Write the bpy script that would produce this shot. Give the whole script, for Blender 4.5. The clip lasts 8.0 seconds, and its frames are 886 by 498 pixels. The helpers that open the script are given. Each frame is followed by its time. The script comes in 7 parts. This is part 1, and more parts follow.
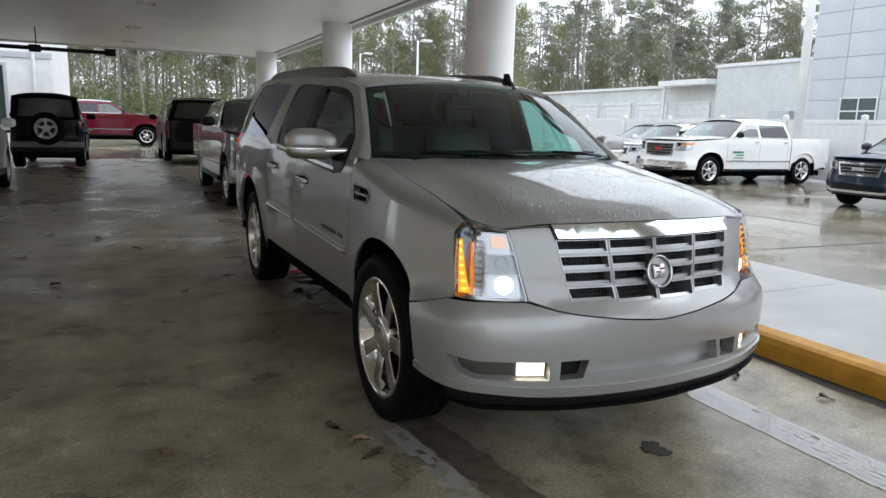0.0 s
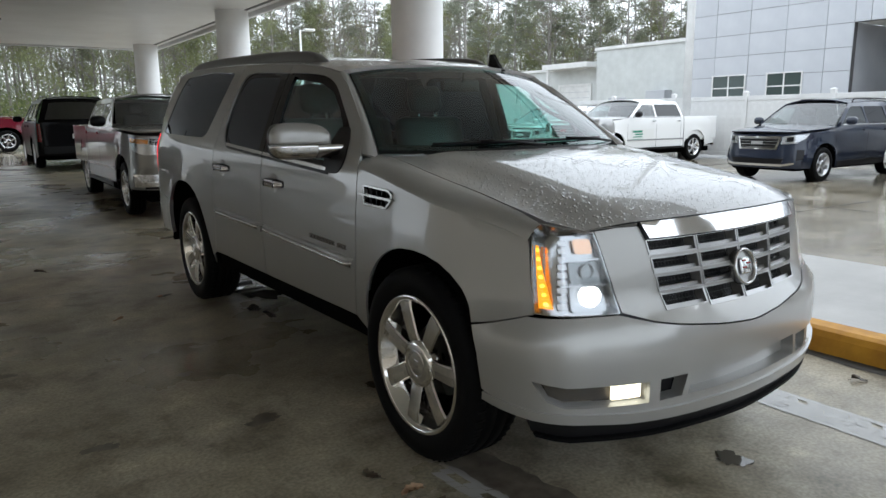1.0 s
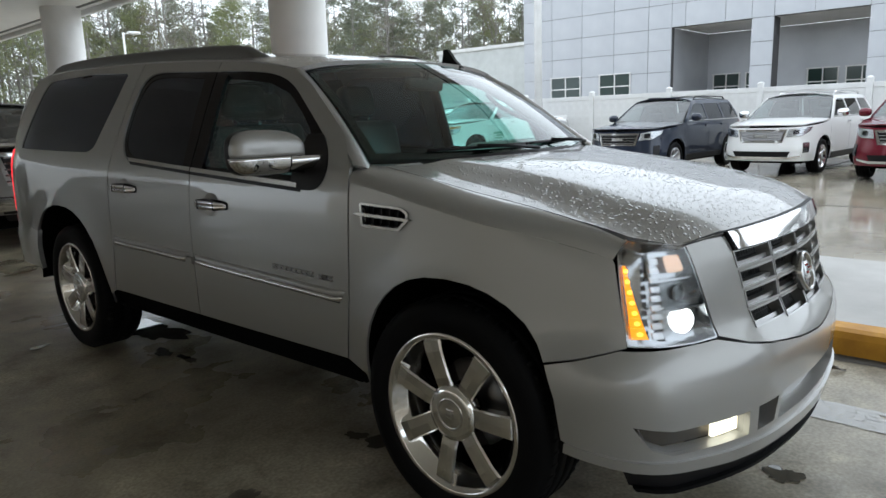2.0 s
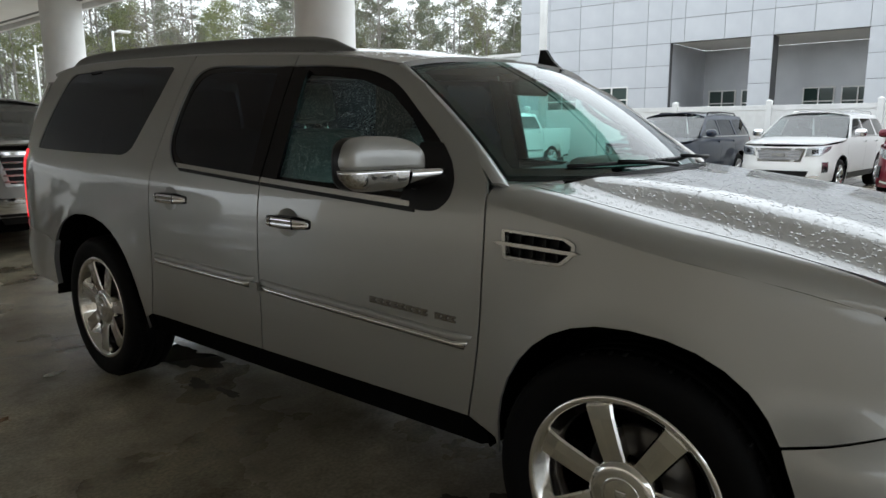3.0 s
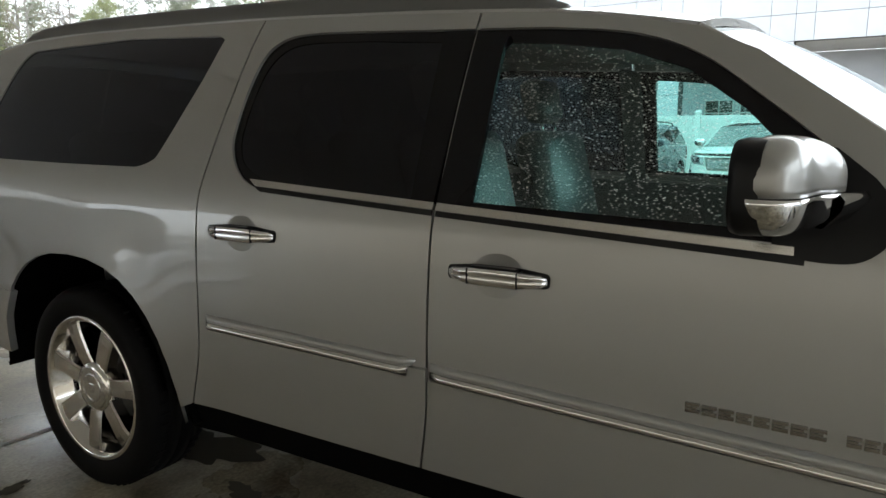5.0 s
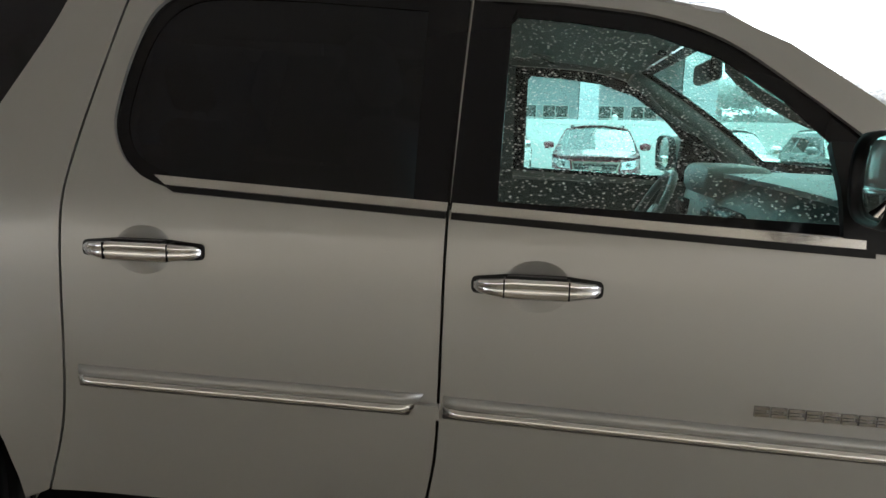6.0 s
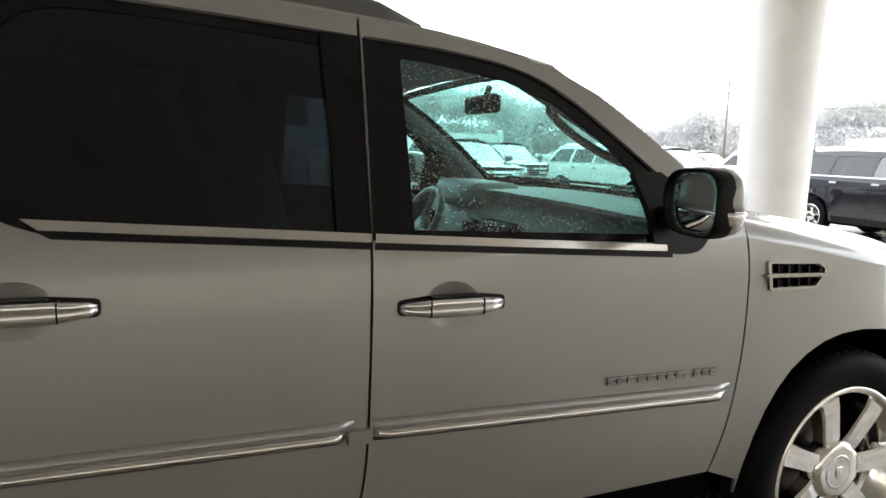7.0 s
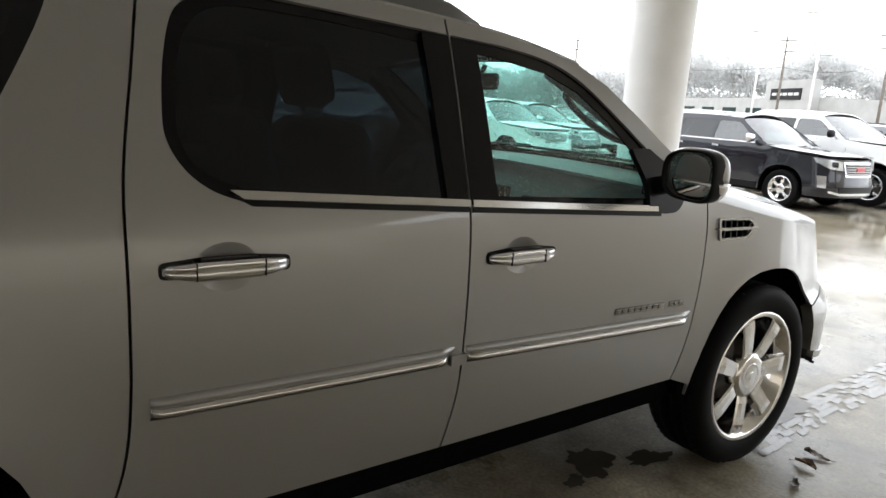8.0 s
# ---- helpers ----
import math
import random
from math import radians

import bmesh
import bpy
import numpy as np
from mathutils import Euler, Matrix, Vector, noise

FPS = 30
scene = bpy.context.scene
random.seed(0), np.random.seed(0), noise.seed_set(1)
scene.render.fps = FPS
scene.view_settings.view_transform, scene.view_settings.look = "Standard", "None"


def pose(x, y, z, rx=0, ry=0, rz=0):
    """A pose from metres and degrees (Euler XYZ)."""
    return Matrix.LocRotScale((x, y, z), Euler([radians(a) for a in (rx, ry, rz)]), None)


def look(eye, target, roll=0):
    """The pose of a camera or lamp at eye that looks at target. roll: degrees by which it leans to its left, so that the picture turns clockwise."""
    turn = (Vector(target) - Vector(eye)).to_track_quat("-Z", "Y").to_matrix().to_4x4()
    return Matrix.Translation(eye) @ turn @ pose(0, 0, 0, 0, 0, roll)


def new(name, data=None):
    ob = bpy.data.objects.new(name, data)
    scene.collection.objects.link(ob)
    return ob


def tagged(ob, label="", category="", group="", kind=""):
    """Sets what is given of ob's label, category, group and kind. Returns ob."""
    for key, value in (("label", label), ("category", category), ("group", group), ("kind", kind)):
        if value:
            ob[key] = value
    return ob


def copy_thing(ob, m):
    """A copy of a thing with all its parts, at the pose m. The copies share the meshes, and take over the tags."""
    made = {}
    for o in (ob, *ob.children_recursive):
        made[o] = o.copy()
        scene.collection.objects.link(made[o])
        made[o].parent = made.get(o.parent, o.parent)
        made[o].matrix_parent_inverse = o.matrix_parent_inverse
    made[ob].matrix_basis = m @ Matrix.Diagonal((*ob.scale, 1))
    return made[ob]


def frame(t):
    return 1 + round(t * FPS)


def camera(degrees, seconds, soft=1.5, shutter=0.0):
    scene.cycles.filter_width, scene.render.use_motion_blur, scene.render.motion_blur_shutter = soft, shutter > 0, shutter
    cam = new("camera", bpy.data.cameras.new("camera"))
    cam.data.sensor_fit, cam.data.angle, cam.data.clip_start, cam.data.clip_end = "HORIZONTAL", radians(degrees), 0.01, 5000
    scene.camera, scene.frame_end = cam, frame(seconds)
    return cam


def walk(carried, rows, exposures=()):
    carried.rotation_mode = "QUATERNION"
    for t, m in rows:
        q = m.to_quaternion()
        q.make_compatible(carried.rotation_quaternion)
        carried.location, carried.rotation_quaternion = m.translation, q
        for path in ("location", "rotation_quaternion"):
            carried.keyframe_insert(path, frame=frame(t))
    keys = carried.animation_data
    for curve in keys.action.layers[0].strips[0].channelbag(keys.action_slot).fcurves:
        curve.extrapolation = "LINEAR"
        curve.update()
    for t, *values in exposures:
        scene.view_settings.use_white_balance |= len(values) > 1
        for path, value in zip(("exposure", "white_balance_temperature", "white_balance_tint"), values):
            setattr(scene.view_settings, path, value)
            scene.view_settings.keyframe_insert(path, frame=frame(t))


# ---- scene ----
cam = camera(66.1, 8.0)
EXPOSURES = [(0.0, 0.40, 5950, 8), (2.3, 0.34, 5900, 6), (3.0, 0.35, 6100, 6), (3.5, 0.36, 6250, 5), (4.3, 0.54, 6250, 5), (5.4, 1.46, 6100, 7), (6.2, 1.6, 6200, 10), (6.8, 1.55, 6250, 10), (7.5, 1.27, 6300, 10), (8.0, 1.05, 6300, 10)]
PATH = [
    (0, (-2.083, -3.058, 1.46), (-1.225, -1.288, 1.104), 1.5),
    (0.5, (-2.262, -2.707, 1.453), (-1.359, -0.961, 1.083), -1.1),
    (1, (-2.419, -2.309, 1.451), (-1.288, -0.705, 1.067), -0.7),
    (1.2, (-2.51, -2.158, 1.462), (-1.281, -0.628, 1.073), -1.6),
    (2.3, (-2.647, -1.264, 1.452), (-1.152, 0.011, 1.077), -1.5),
    (2.5, (-2.669, -1.121, 1.474), (-1.169, 0.147, 1.101), -1.3),
    (3, (-2.61, -0.765, 1.459), (-1.108, 0.506, 1.102), -0.4),
    (3.5, (-2.575, -0.392, 1.466), (-1.119, 0.936, 1.123), 0.0),
    (4, (-2.542, -0.023, 1.481), (-1.02, 1.219, 1.106), -1.0),
    (4.2, (-2.498, 0.122, 1.47), (-0.983, 1.373, 1.098), -1.5),
    (5.3, (-2.429, 0.909, 1.425), (-0.689, 1.836, 1.089), -0.7),
    (5.5, (-2.422, 1.051, 1.424), (-0.652, 1.912, 1.069), -1.8),
    (6, (-2.386, 1.443, 1.396), (-0.433, 1.725, 1.068), 1.3),
    (6.5, (-2.46, 1.795, 1.488), (-0.518, 1.469, 1.136), 3.0),
    (7, (-2.4, 2.087, 1.45), (-0.577, 1.316, 1.157), 1.9),
    (7.5, (-2.424, 2.424, 1.485), (-0.755, 1.397, 1.083), 1.4),
    (8, (-2.457, 2.813, 1.518), (-0.865, 1.677, 1.098), 3.9),
]
walk(cam, [(t, look(eye, target, roll)) for t, eye, target, roll in PATH], EXPOSURES)

# ---- light ----
world = bpy.data.worlds.new("overcast")
world.use_nodes = True
scene.world = world
wn, wl = world.node_tree.nodes, world.node_tree.links
sky = wn.new("ShaderNodeTexSky")
sky.sky_type = "NISHITA"
sky.sun_disc = False
sky.sun_elevation = radians(48)
sky.sun_rotation = radians(120)
sky.dust_density, sky.air_density = 1.0, 1.0
pale = wn.new("ShaderNodeHueSaturation")
pale.inputs["Saturation"].default_value = 0.12
pale.inputs["Value"].default_value = 1.0
wl.new(sky.outputs[0], pale.inputs["Color"])
cloud = wn.new("ShaderNodeMix")
cloud.data_type = "RGBA"
cloud.inputs["Factor"].default_value = 0.75
cloud.inputs["B"].default_value = (8.6, 8.75, 8.9, 1)
wl.new(pale.outputs[0], cloud.inputs["A"])
wl.new(cloud.outputs["Result"], wn["Background"].inputs["Color"])
wn["Background"].inputs["Strength"].default_value = 0.19
sun = new("sun", bpy.data.lights.new("sun", "SUN"))
sun.data.energy, sun.data.angle, sun.data.color = 0.9, radians(40), (1.0, 0.98, 0.95)
sun.matrix_world = look((30, -17, 40), (0, 0, 0))

# ---- materials ----
def mat(name, color=(0.5, 0.5, 0.5), rough=0.5, metal=0.0, coat=0.0, spec=0.5):
    m = bpy.data.materials.new(name)
    m.use_nodes = True
    b = m.node_tree.nodes["Principled BSDF"]
    b.inputs["Base Color"].default_value = (*color, 1)
    b.inputs["Roughness"].default_value = rough
    b.inputs["Metallic"].default_value = metal
    b.inputs["Coat Weight"].default_value = coat
    b.inputs["Coat Roughness"].default_value = 0.03
    b.inputs["Specular IOR Level"].default_value = spec
    return m


def nodes_of(m):
    t = m.node_tree
    return t.nodes, t.links, t.nodes["Principled BSDF"]


def noisy(m, scale, low, high, detail=6.0, second=None, amount2=0.5, coords="Object"):
    """Base colour that wanders between two colours at one or two scales."""
    n, l, b = nodes_of(m)
    co = n.new("ShaderNodeTexCoord")
    tex = n.new("ShaderNodeTexNoise")
    tex.inputs["Scale"].default_value, tex.inputs["Detail"].default_value = scale, detail
    l.new(co.outputs[coords], tex.inputs["Vector"])
    ramp = n.new("ShaderNodeValToRGB")
    ramp.color_ramp.elements[0].position, ramp.color_ramp.elements[1].position = 0.32, 0.68
    ramp.color_ramp.elements[0].color, ramp.color_ramp.elements[1].color = (*low, 1), (*high, 1)
    l.new(tex.outputs["Fac"], ramp.inputs["Fac"])
    out = ramp.outputs["Color"]
    if second:
        t2 = n.new("ShaderNodeTexNoise")
        t2.inputs["Scale"].default_value, t2.inputs["Detail"].default_value = second, 4.0
        l.new(co.outputs[coords], t2.inputs["Vector"])
        mix = n.new("ShaderNodeMix")
        mix.data_type, mix.blend_type = "RGBA", "MULTIPLY"
        mix.inputs["Factor"].default_value = amount2
        r2 = n.new("ShaderNodeValToRGB")
        r2.color_ramp.elements[0].position, r2.color_ramp.elements[1].position = 0.3, 0.65
        r2.color_ramp.elements[0].color = (0.45, 0.44, 0.42, 1)
        l.new(t2.outputs["Fac"], r2.inputs["Fac"])
        l.new(out, mix.inputs["A"])
        l.new(r2.outputs["Color"], mix.inputs["B"])
        out = mix.outputs["Result"]
    l.new(out, b.inputs["Base Color"])
    return m


def bumped(m, scale, strength, distance=0.01, kind="noise", coords="Object"):
    n, l, b = nodes_of(m)
    co = n.new("ShaderNodeTexCoord")
    tex = n.new("ShaderNodeTexNoise" if kind == "noise" else "ShaderNodeTexVoronoi")
    tex.inputs["Scale"].default_value = scale
    l.new(co.outputs[coords], tex.inputs["Vector"])
    bump = n.new("ShaderNodeBump")
    bump.inputs["Strength"].default_value, bump.inputs["Distance"].default_value = strength, distance
    l.new(tex.outputs["Fac" if kind == "noise" else "Distance"], bump.inputs["Height"])
    l.new(bump.outputs["Normal"], b.inputs["Normal"])
    return m


def glass(name, tint, gloss_rough=0.0, ior=1.5, drops=0.0, gloss=(1, 1, 1)):
    """Clear or tinted pane: what passes through is tinted, the gloss follows Fresnel."""
    m = bpy.data.materials.new(name)
    m.use_nodes = True
    n, l = m.node_tree.nodes, m.node_tree.links
    n.remove(n["Principled BSDF"])
    tr, gl, mix = n.new("ShaderNodeBsdfTransparent"), n.new("ShaderNodeBsdfGlossy"), n.new("ShaderNodeMixShader")
    tr.inputs["Color"].default_value = (*tint, 1)
    gl.inputs["Roughness"].default_value = gloss_rough
    gl.inputs["Color"].default_value = (*gloss, 1)
    lw, pw, mr = n.new("ShaderNodeLayerWeight"), n.new("ShaderNodeMath"), n.new("ShaderNodeMapRange")
    lw.inputs["Blend"].default_value = 0.5
    pw.operation = "POWER"
    pw.inputs[1].default_value = 4.5
    mr.inputs["To Min"].default_value, mr.inputs["To Max"].default_value = ((ior - 1) / (ior + 1)) ** 2 * 1.6, 0.95
    l.new(lw.outputs["Facing"], pw.inputs[0])
    l.new(pw.outputs[0], mr.inputs["Value"])
    if drops:
        co, vor, bump = n.new("ShaderNodeTexCoord"), n.new("ShaderNodeTexVoronoi"), n.new("ShaderNodeBump")
        vor.inputs["Scale"].default_value = 75.0
        l.new(co.outputs["Object"], vor.inputs["Vector"])
        ramp = n.new("ShaderNodeValToRGB")
        ramp.color_ramp.elements[0].position, ramp.color_ramp.elements[1].position = 0.12, 0.3
        ramp.color_ramp.elements[0].color, ramp.color_ramp.elements[1].color = (1, 1, 1, 1), (0, 0, 0, 1)
        l.new(vor.outputs["Distance"], ramp.inputs["Fac"])
        l.new(ramp.outputs["Color"], bump.inputs["Height"])
        bump.inputs["Strength"].default_value, bump.inputs["Distance"].default_value = drops, 0.004
        l.new(bump.outputs["Normal"], gl.inputs["Normal"])
        l.new(bump.outputs["Normal"], lw.inputs["Normal"])
    l.new(mr.outputs[0], mix.inputs[0])
    l.new(tr.outputs[0], mix.inputs[1])
    l.new(gl.outputs[0], mix.inputs[2])
    last = mix.outputs[0]
    if drops:
        v2, r2, sp, m2, dim = n.new("ShaderNodeTexVoronoi"), n.new("ShaderNodeValToRGB"), n.new("ShaderNodeBsdfDiffuse"), n.new("ShaderNodeMixShader"), n.new("ShaderNodeMath")
        v2.inputs["Scale"].default_value = 165.0
        slant = n.new("ShaderNodeMapping")
        slant.inputs["Rotation"].default_value = (radians(35), 0, 0)
        slant.inputs["Scale"].default_value = (1.0, 0.55, 1.15)
        l.new(co.outputs["Object"], slant.inputs["Vector"])
        l.new(slant.outputs["Vector"], v2.inputs["Vector"])
        r2.color_ramp.elements[0].position, r2.color_ramp.elements[1].position = 0.17, 0.33
        r2.color_ramp.elements[0].color, r2.color_ramp.elements[1].color = (1, 1, 1, 1), (0, 0, 0, 1)
        l.new(v2.outputs["Distance"], r2.inputs["Fac"])
        # the drops' refracted sparkle is painted as pale diffuse and translucent colour
        sp.inputs["Color"].default_value = (0.85, 1.0, 0.97, 1)
        dim.operation = "MULTIPLY"
        dim.inputs[1].default_value = drops
        l.new(r2.outputs["Color"], dim.inputs[0])
        l.new(dim.outputs[0], m2.inputs[0])
        through_light, drop = n.new("ShaderNodeBsdfTranslucent"), n.new("ShaderNodeAddShader")
        through_light.inputs["Color"].default_value = (0.75, 0.95, 0.92, 1)
        l.new(sp.outputs[0], drop.inputs[0])
        l.new(through_light.outputs[0], drop.inputs[1])
        l.new(last, m2.inputs[1])
        l.new(drop.outputs[0], m2.inputs[2])
        last = m2.outputs[0]
    l.new(last, n["Material Output"].inputs["Surface"])
    return m


def glowing(name, color, strength):
    m = mat(name, color, 0.3)
    b = m.node_tree.nodes["Principled BSDF"]
    b.inputs["Emission Color"].default_value = (*color, 1)
    b.inputs["Emission Strength"].default_value = strength
    return m


def paint(name, color, metal=0.0, rough=0.35):
    m = mat(name, color, rough, metal, coat=1.0)
    n, l, b = nodes_of(m)
    co, tex, ramp = n.new("ShaderNodeTexCoord"), n.new("ShaderNodeTexNoise"), n.new("ShaderNodeMapRange")
    tex.inputs["Scale"].default_value, tex.inputs["Detail"].default_value = 3.5, 8.0
    l.new(co.outputs["Object"], tex.inputs["Vector"])
    ramp.inputs["To Min"].default_value, ramp.inputs["To Max"].default_value = 0.01, 0.05
    l.new(tex.outputs["Fac"], ramp.inputs["Value"])
    l.new(ramp.outputs[0], b.inputs["Coat Roughness"])
    return m


SILVER = paint("silver metallic paint", (0.335, 0.332, 0.319), 0.52, 0.40)


def beaded(name, color, metal, rough):
    """The same paint with standing raindrops in wet patches."""
    m = paint(name, color, metal, rough)
    n, l, b = nodes_of(m)
    co = n.new("ShaderNodeTexCoord")
    warp, mixv = n.new("ShaderNodeTexNoise"), n.new("ShaderNodeVectorMath")
    warp.inputs["Scale"].default_value = 40.0
    l.new(co.outputs["Object"], warp.inputs["Vector"])
    sc = n.new("ShaderNodeVectorMath")
    sc.operation = "SCALE"
    sc.inputs["Scale"].default_value = 0.02
    l.new(warp.outputs["Color"], sc.inputs[0])
    mixv.operation = "ADD"
    l.new(co.outputs["Object"], mixv.inputs[0])
    l.new(sc.outputs[0], mixv.inputs[1])
    vor, ramp = n.new("ShaderNodeTexVoronoi"), n.new("ShaderNodeValToRGB")
    vor.inputs["Scale"].default_value = 62.0
    l.new(mixv.outputs[0], vor.inputs["Vector"])
    ramp.color_ramp.elements[0].position, ramp.color_ramp.elements[1].position = 0.10, 0.34
    ramp.color_ramp.elements[0].color, ramp.color_ramp.elements[1].color = (1, 1, 1, 1), (0, 0, 0, 1)
    l.new(vor.outputs["Distance"], ramp.inputs["Fac"])
    patch, pr = n.new("ShaderNodeTexNoise"), n.new("ShaderNodeValToRGB")
    patch.inputs["Scale"].default_value = 2.2
    band = n.new("ShaderNodeMapping")
    band.inputs["Scale"].default_value = (2.6, 0.55, 1.0)
    l.new(co.outputs["Object"], band.inputs["Vector"])
    l.new(band.outputs["Vector"], patch.inputs["Vector"])
    pr.color_ramp.elements[0].position, pr.color_ramp.elements[1].position = 0.26, 0.42
    l.new(patch.outputs["Fac"], pr.inputs["Fac"])
    mul = n.new("ShaderNodeMath")
    mul.operation = "MULTIPLY"
    l.new(ramp.outputs["Color"], mul.inputs[0])
    l.new(pr.outputs["Color"], mul.inputs[1])
    bump = n.new("ShaderNodeBump")
    bump.inputs["Strength"].default_value, bump.inputs["Distance"].default_value = 0.85, 0.0045
    l.new(mul.outputs[0], bump.inputs["Height"])
    l.new(bump.outputs["Normal"], b.inputs["Coat Normal"])
    soft = n.new("ShaderNodeBump")
    soft.inputs["Strength"].default_value, soft.inputs["Distance"].default_value = 0.5, 0.0025
    l.new(mul.outputs[0], soft.inputs["Height"])
    l.new(soft.outputs["Normal"], b.inputs["Normal"])
    return m


WET_SILVER = beaded("rain-beaded silver paint", (0.335, 0.33, 0.32), 0.52, 0.40)
CHROME = mat("chrome", (0.75, 0.75, 0.76), 0.07, 1.0)
DULL_CHROME = mat("satin chrome", (0.55, 0.55, 0.55), 0.22, 1.0)
RUBBER = bumped(mat("tyre rubber", (0.004, 0.004, 0.0043), 0.6, spec=0.08), 90, 0.15, 0.004)
BLACK = mat("black trim", (0.007, 0.007, 0.008), 0.4, spec=0.2)
DARK = mat("underbody black", (0.003, 0.003, 0.003), 0.95, spec=0.03)
GLOSS_BLACK = mat("gloss black", (0.006, 0.006, 0.0075), 0.15, spec=0.22)
SIDE_GLASS = glass("side glass", (0.60, 0.88, 0.84), drops=0.36)
WINDSCREEN = glass("windscreen glass", (0.50, 0.76, 0.70), ior=1.42)
PRIVACY = glass("privacy glass", (0.013, 0.016, 0.021), ior=1.38, gloss=(0.85, 0.9, 1.0))
CLEAR = glass("lamp lens", (0.93, 0.94, 0.95))
MIRROR = mat("mirror glass", (0.85, 0.9, 0.88), 0.02, 1.0)
AMBER = glowing("amber lamp", (1.0, 0.37, 0.003), 0.85)
AMBER_DOT = glowing("bright amber diode", (1.0, 0.55, 0.05), 2.0)
HEADLAMP = glowing("lit headlamp", (1.0, 0.97, 0.9), 3.0)
FOGLAMP = glowing("lit fog lamp", (1.0, 0.90, 0.66), 2.0)
RED_LENS = mat("red lamp lens", (0.14, 0.004, 0.005), 0.12, coat=1.0)
RED_LIT = glowing("lit red lamp", (1.0, 0.03, 0.04), 0.9)
WHEEL_CHROME = mat("wheel chrome", (0.80, 0.79, 0.77), 0.11, 1.0)
LEATHER = bumped(mat("grey leather", (0.065, 0.07, 0.07), 0.4), 140, 0.2, 0.003)
DASH = bumped(mat("dashboard plastic", (0.42, 0.44, 0.43), 0.6), 200, 0.15, 0.002)
WHITE_PAINT = noisy(mat("white paint", (0.75, 0.75, 0.74), 0.55), 2.5, (0.70, 0.70, 0.69), (0.80, 0.80, 0.79), second=0.6, amount2=0.12)
COLUMN_WHITE = bumped(noisy(mat("white plaster column", (0.7, 0.7, 0.69), 0.6), 3.0, (0.80, 0.80, 0.79), (0.86, 0.86, 0.85), second=0.7, amount2=0.08), 60, 0.06)
SOFFIT = noisy(mat("soffit panel", (0.84, 0.83, 0.81), 0.4), 1.2, (0.82, 0.81, 0.79), (0.88, 0.875, 0.86), second=0.3, amount2=0.08)
YELLOW = bumped(noisy(mat("kerb yellow", (0.55, 0.27, 0.015), 0.6), 7, (0.42, 0.19, 0.012), (0.60, 0.30, 0.02), second=1.5, amount2=0.35), 40, 0.2)
PANEL_GREY = noisy(mat("metal cladding", (0.48, 0.49, 0.52), 0.4, 0.2), 0.7, (0.445, 0.46, 0.495), (0.515, 0.53, 0.56))
GLASS_FAR = mat("window glass", (0.03, 0.05, 0.045), 0.05)
BARK = bumped(noisy(mat("bark", (0.16, 0.14, 0.12), 0.9), 6, (0.14, 0.125, 0.105), (0.25, 0.225, 0.195)), 14, 0.8, 0.03)


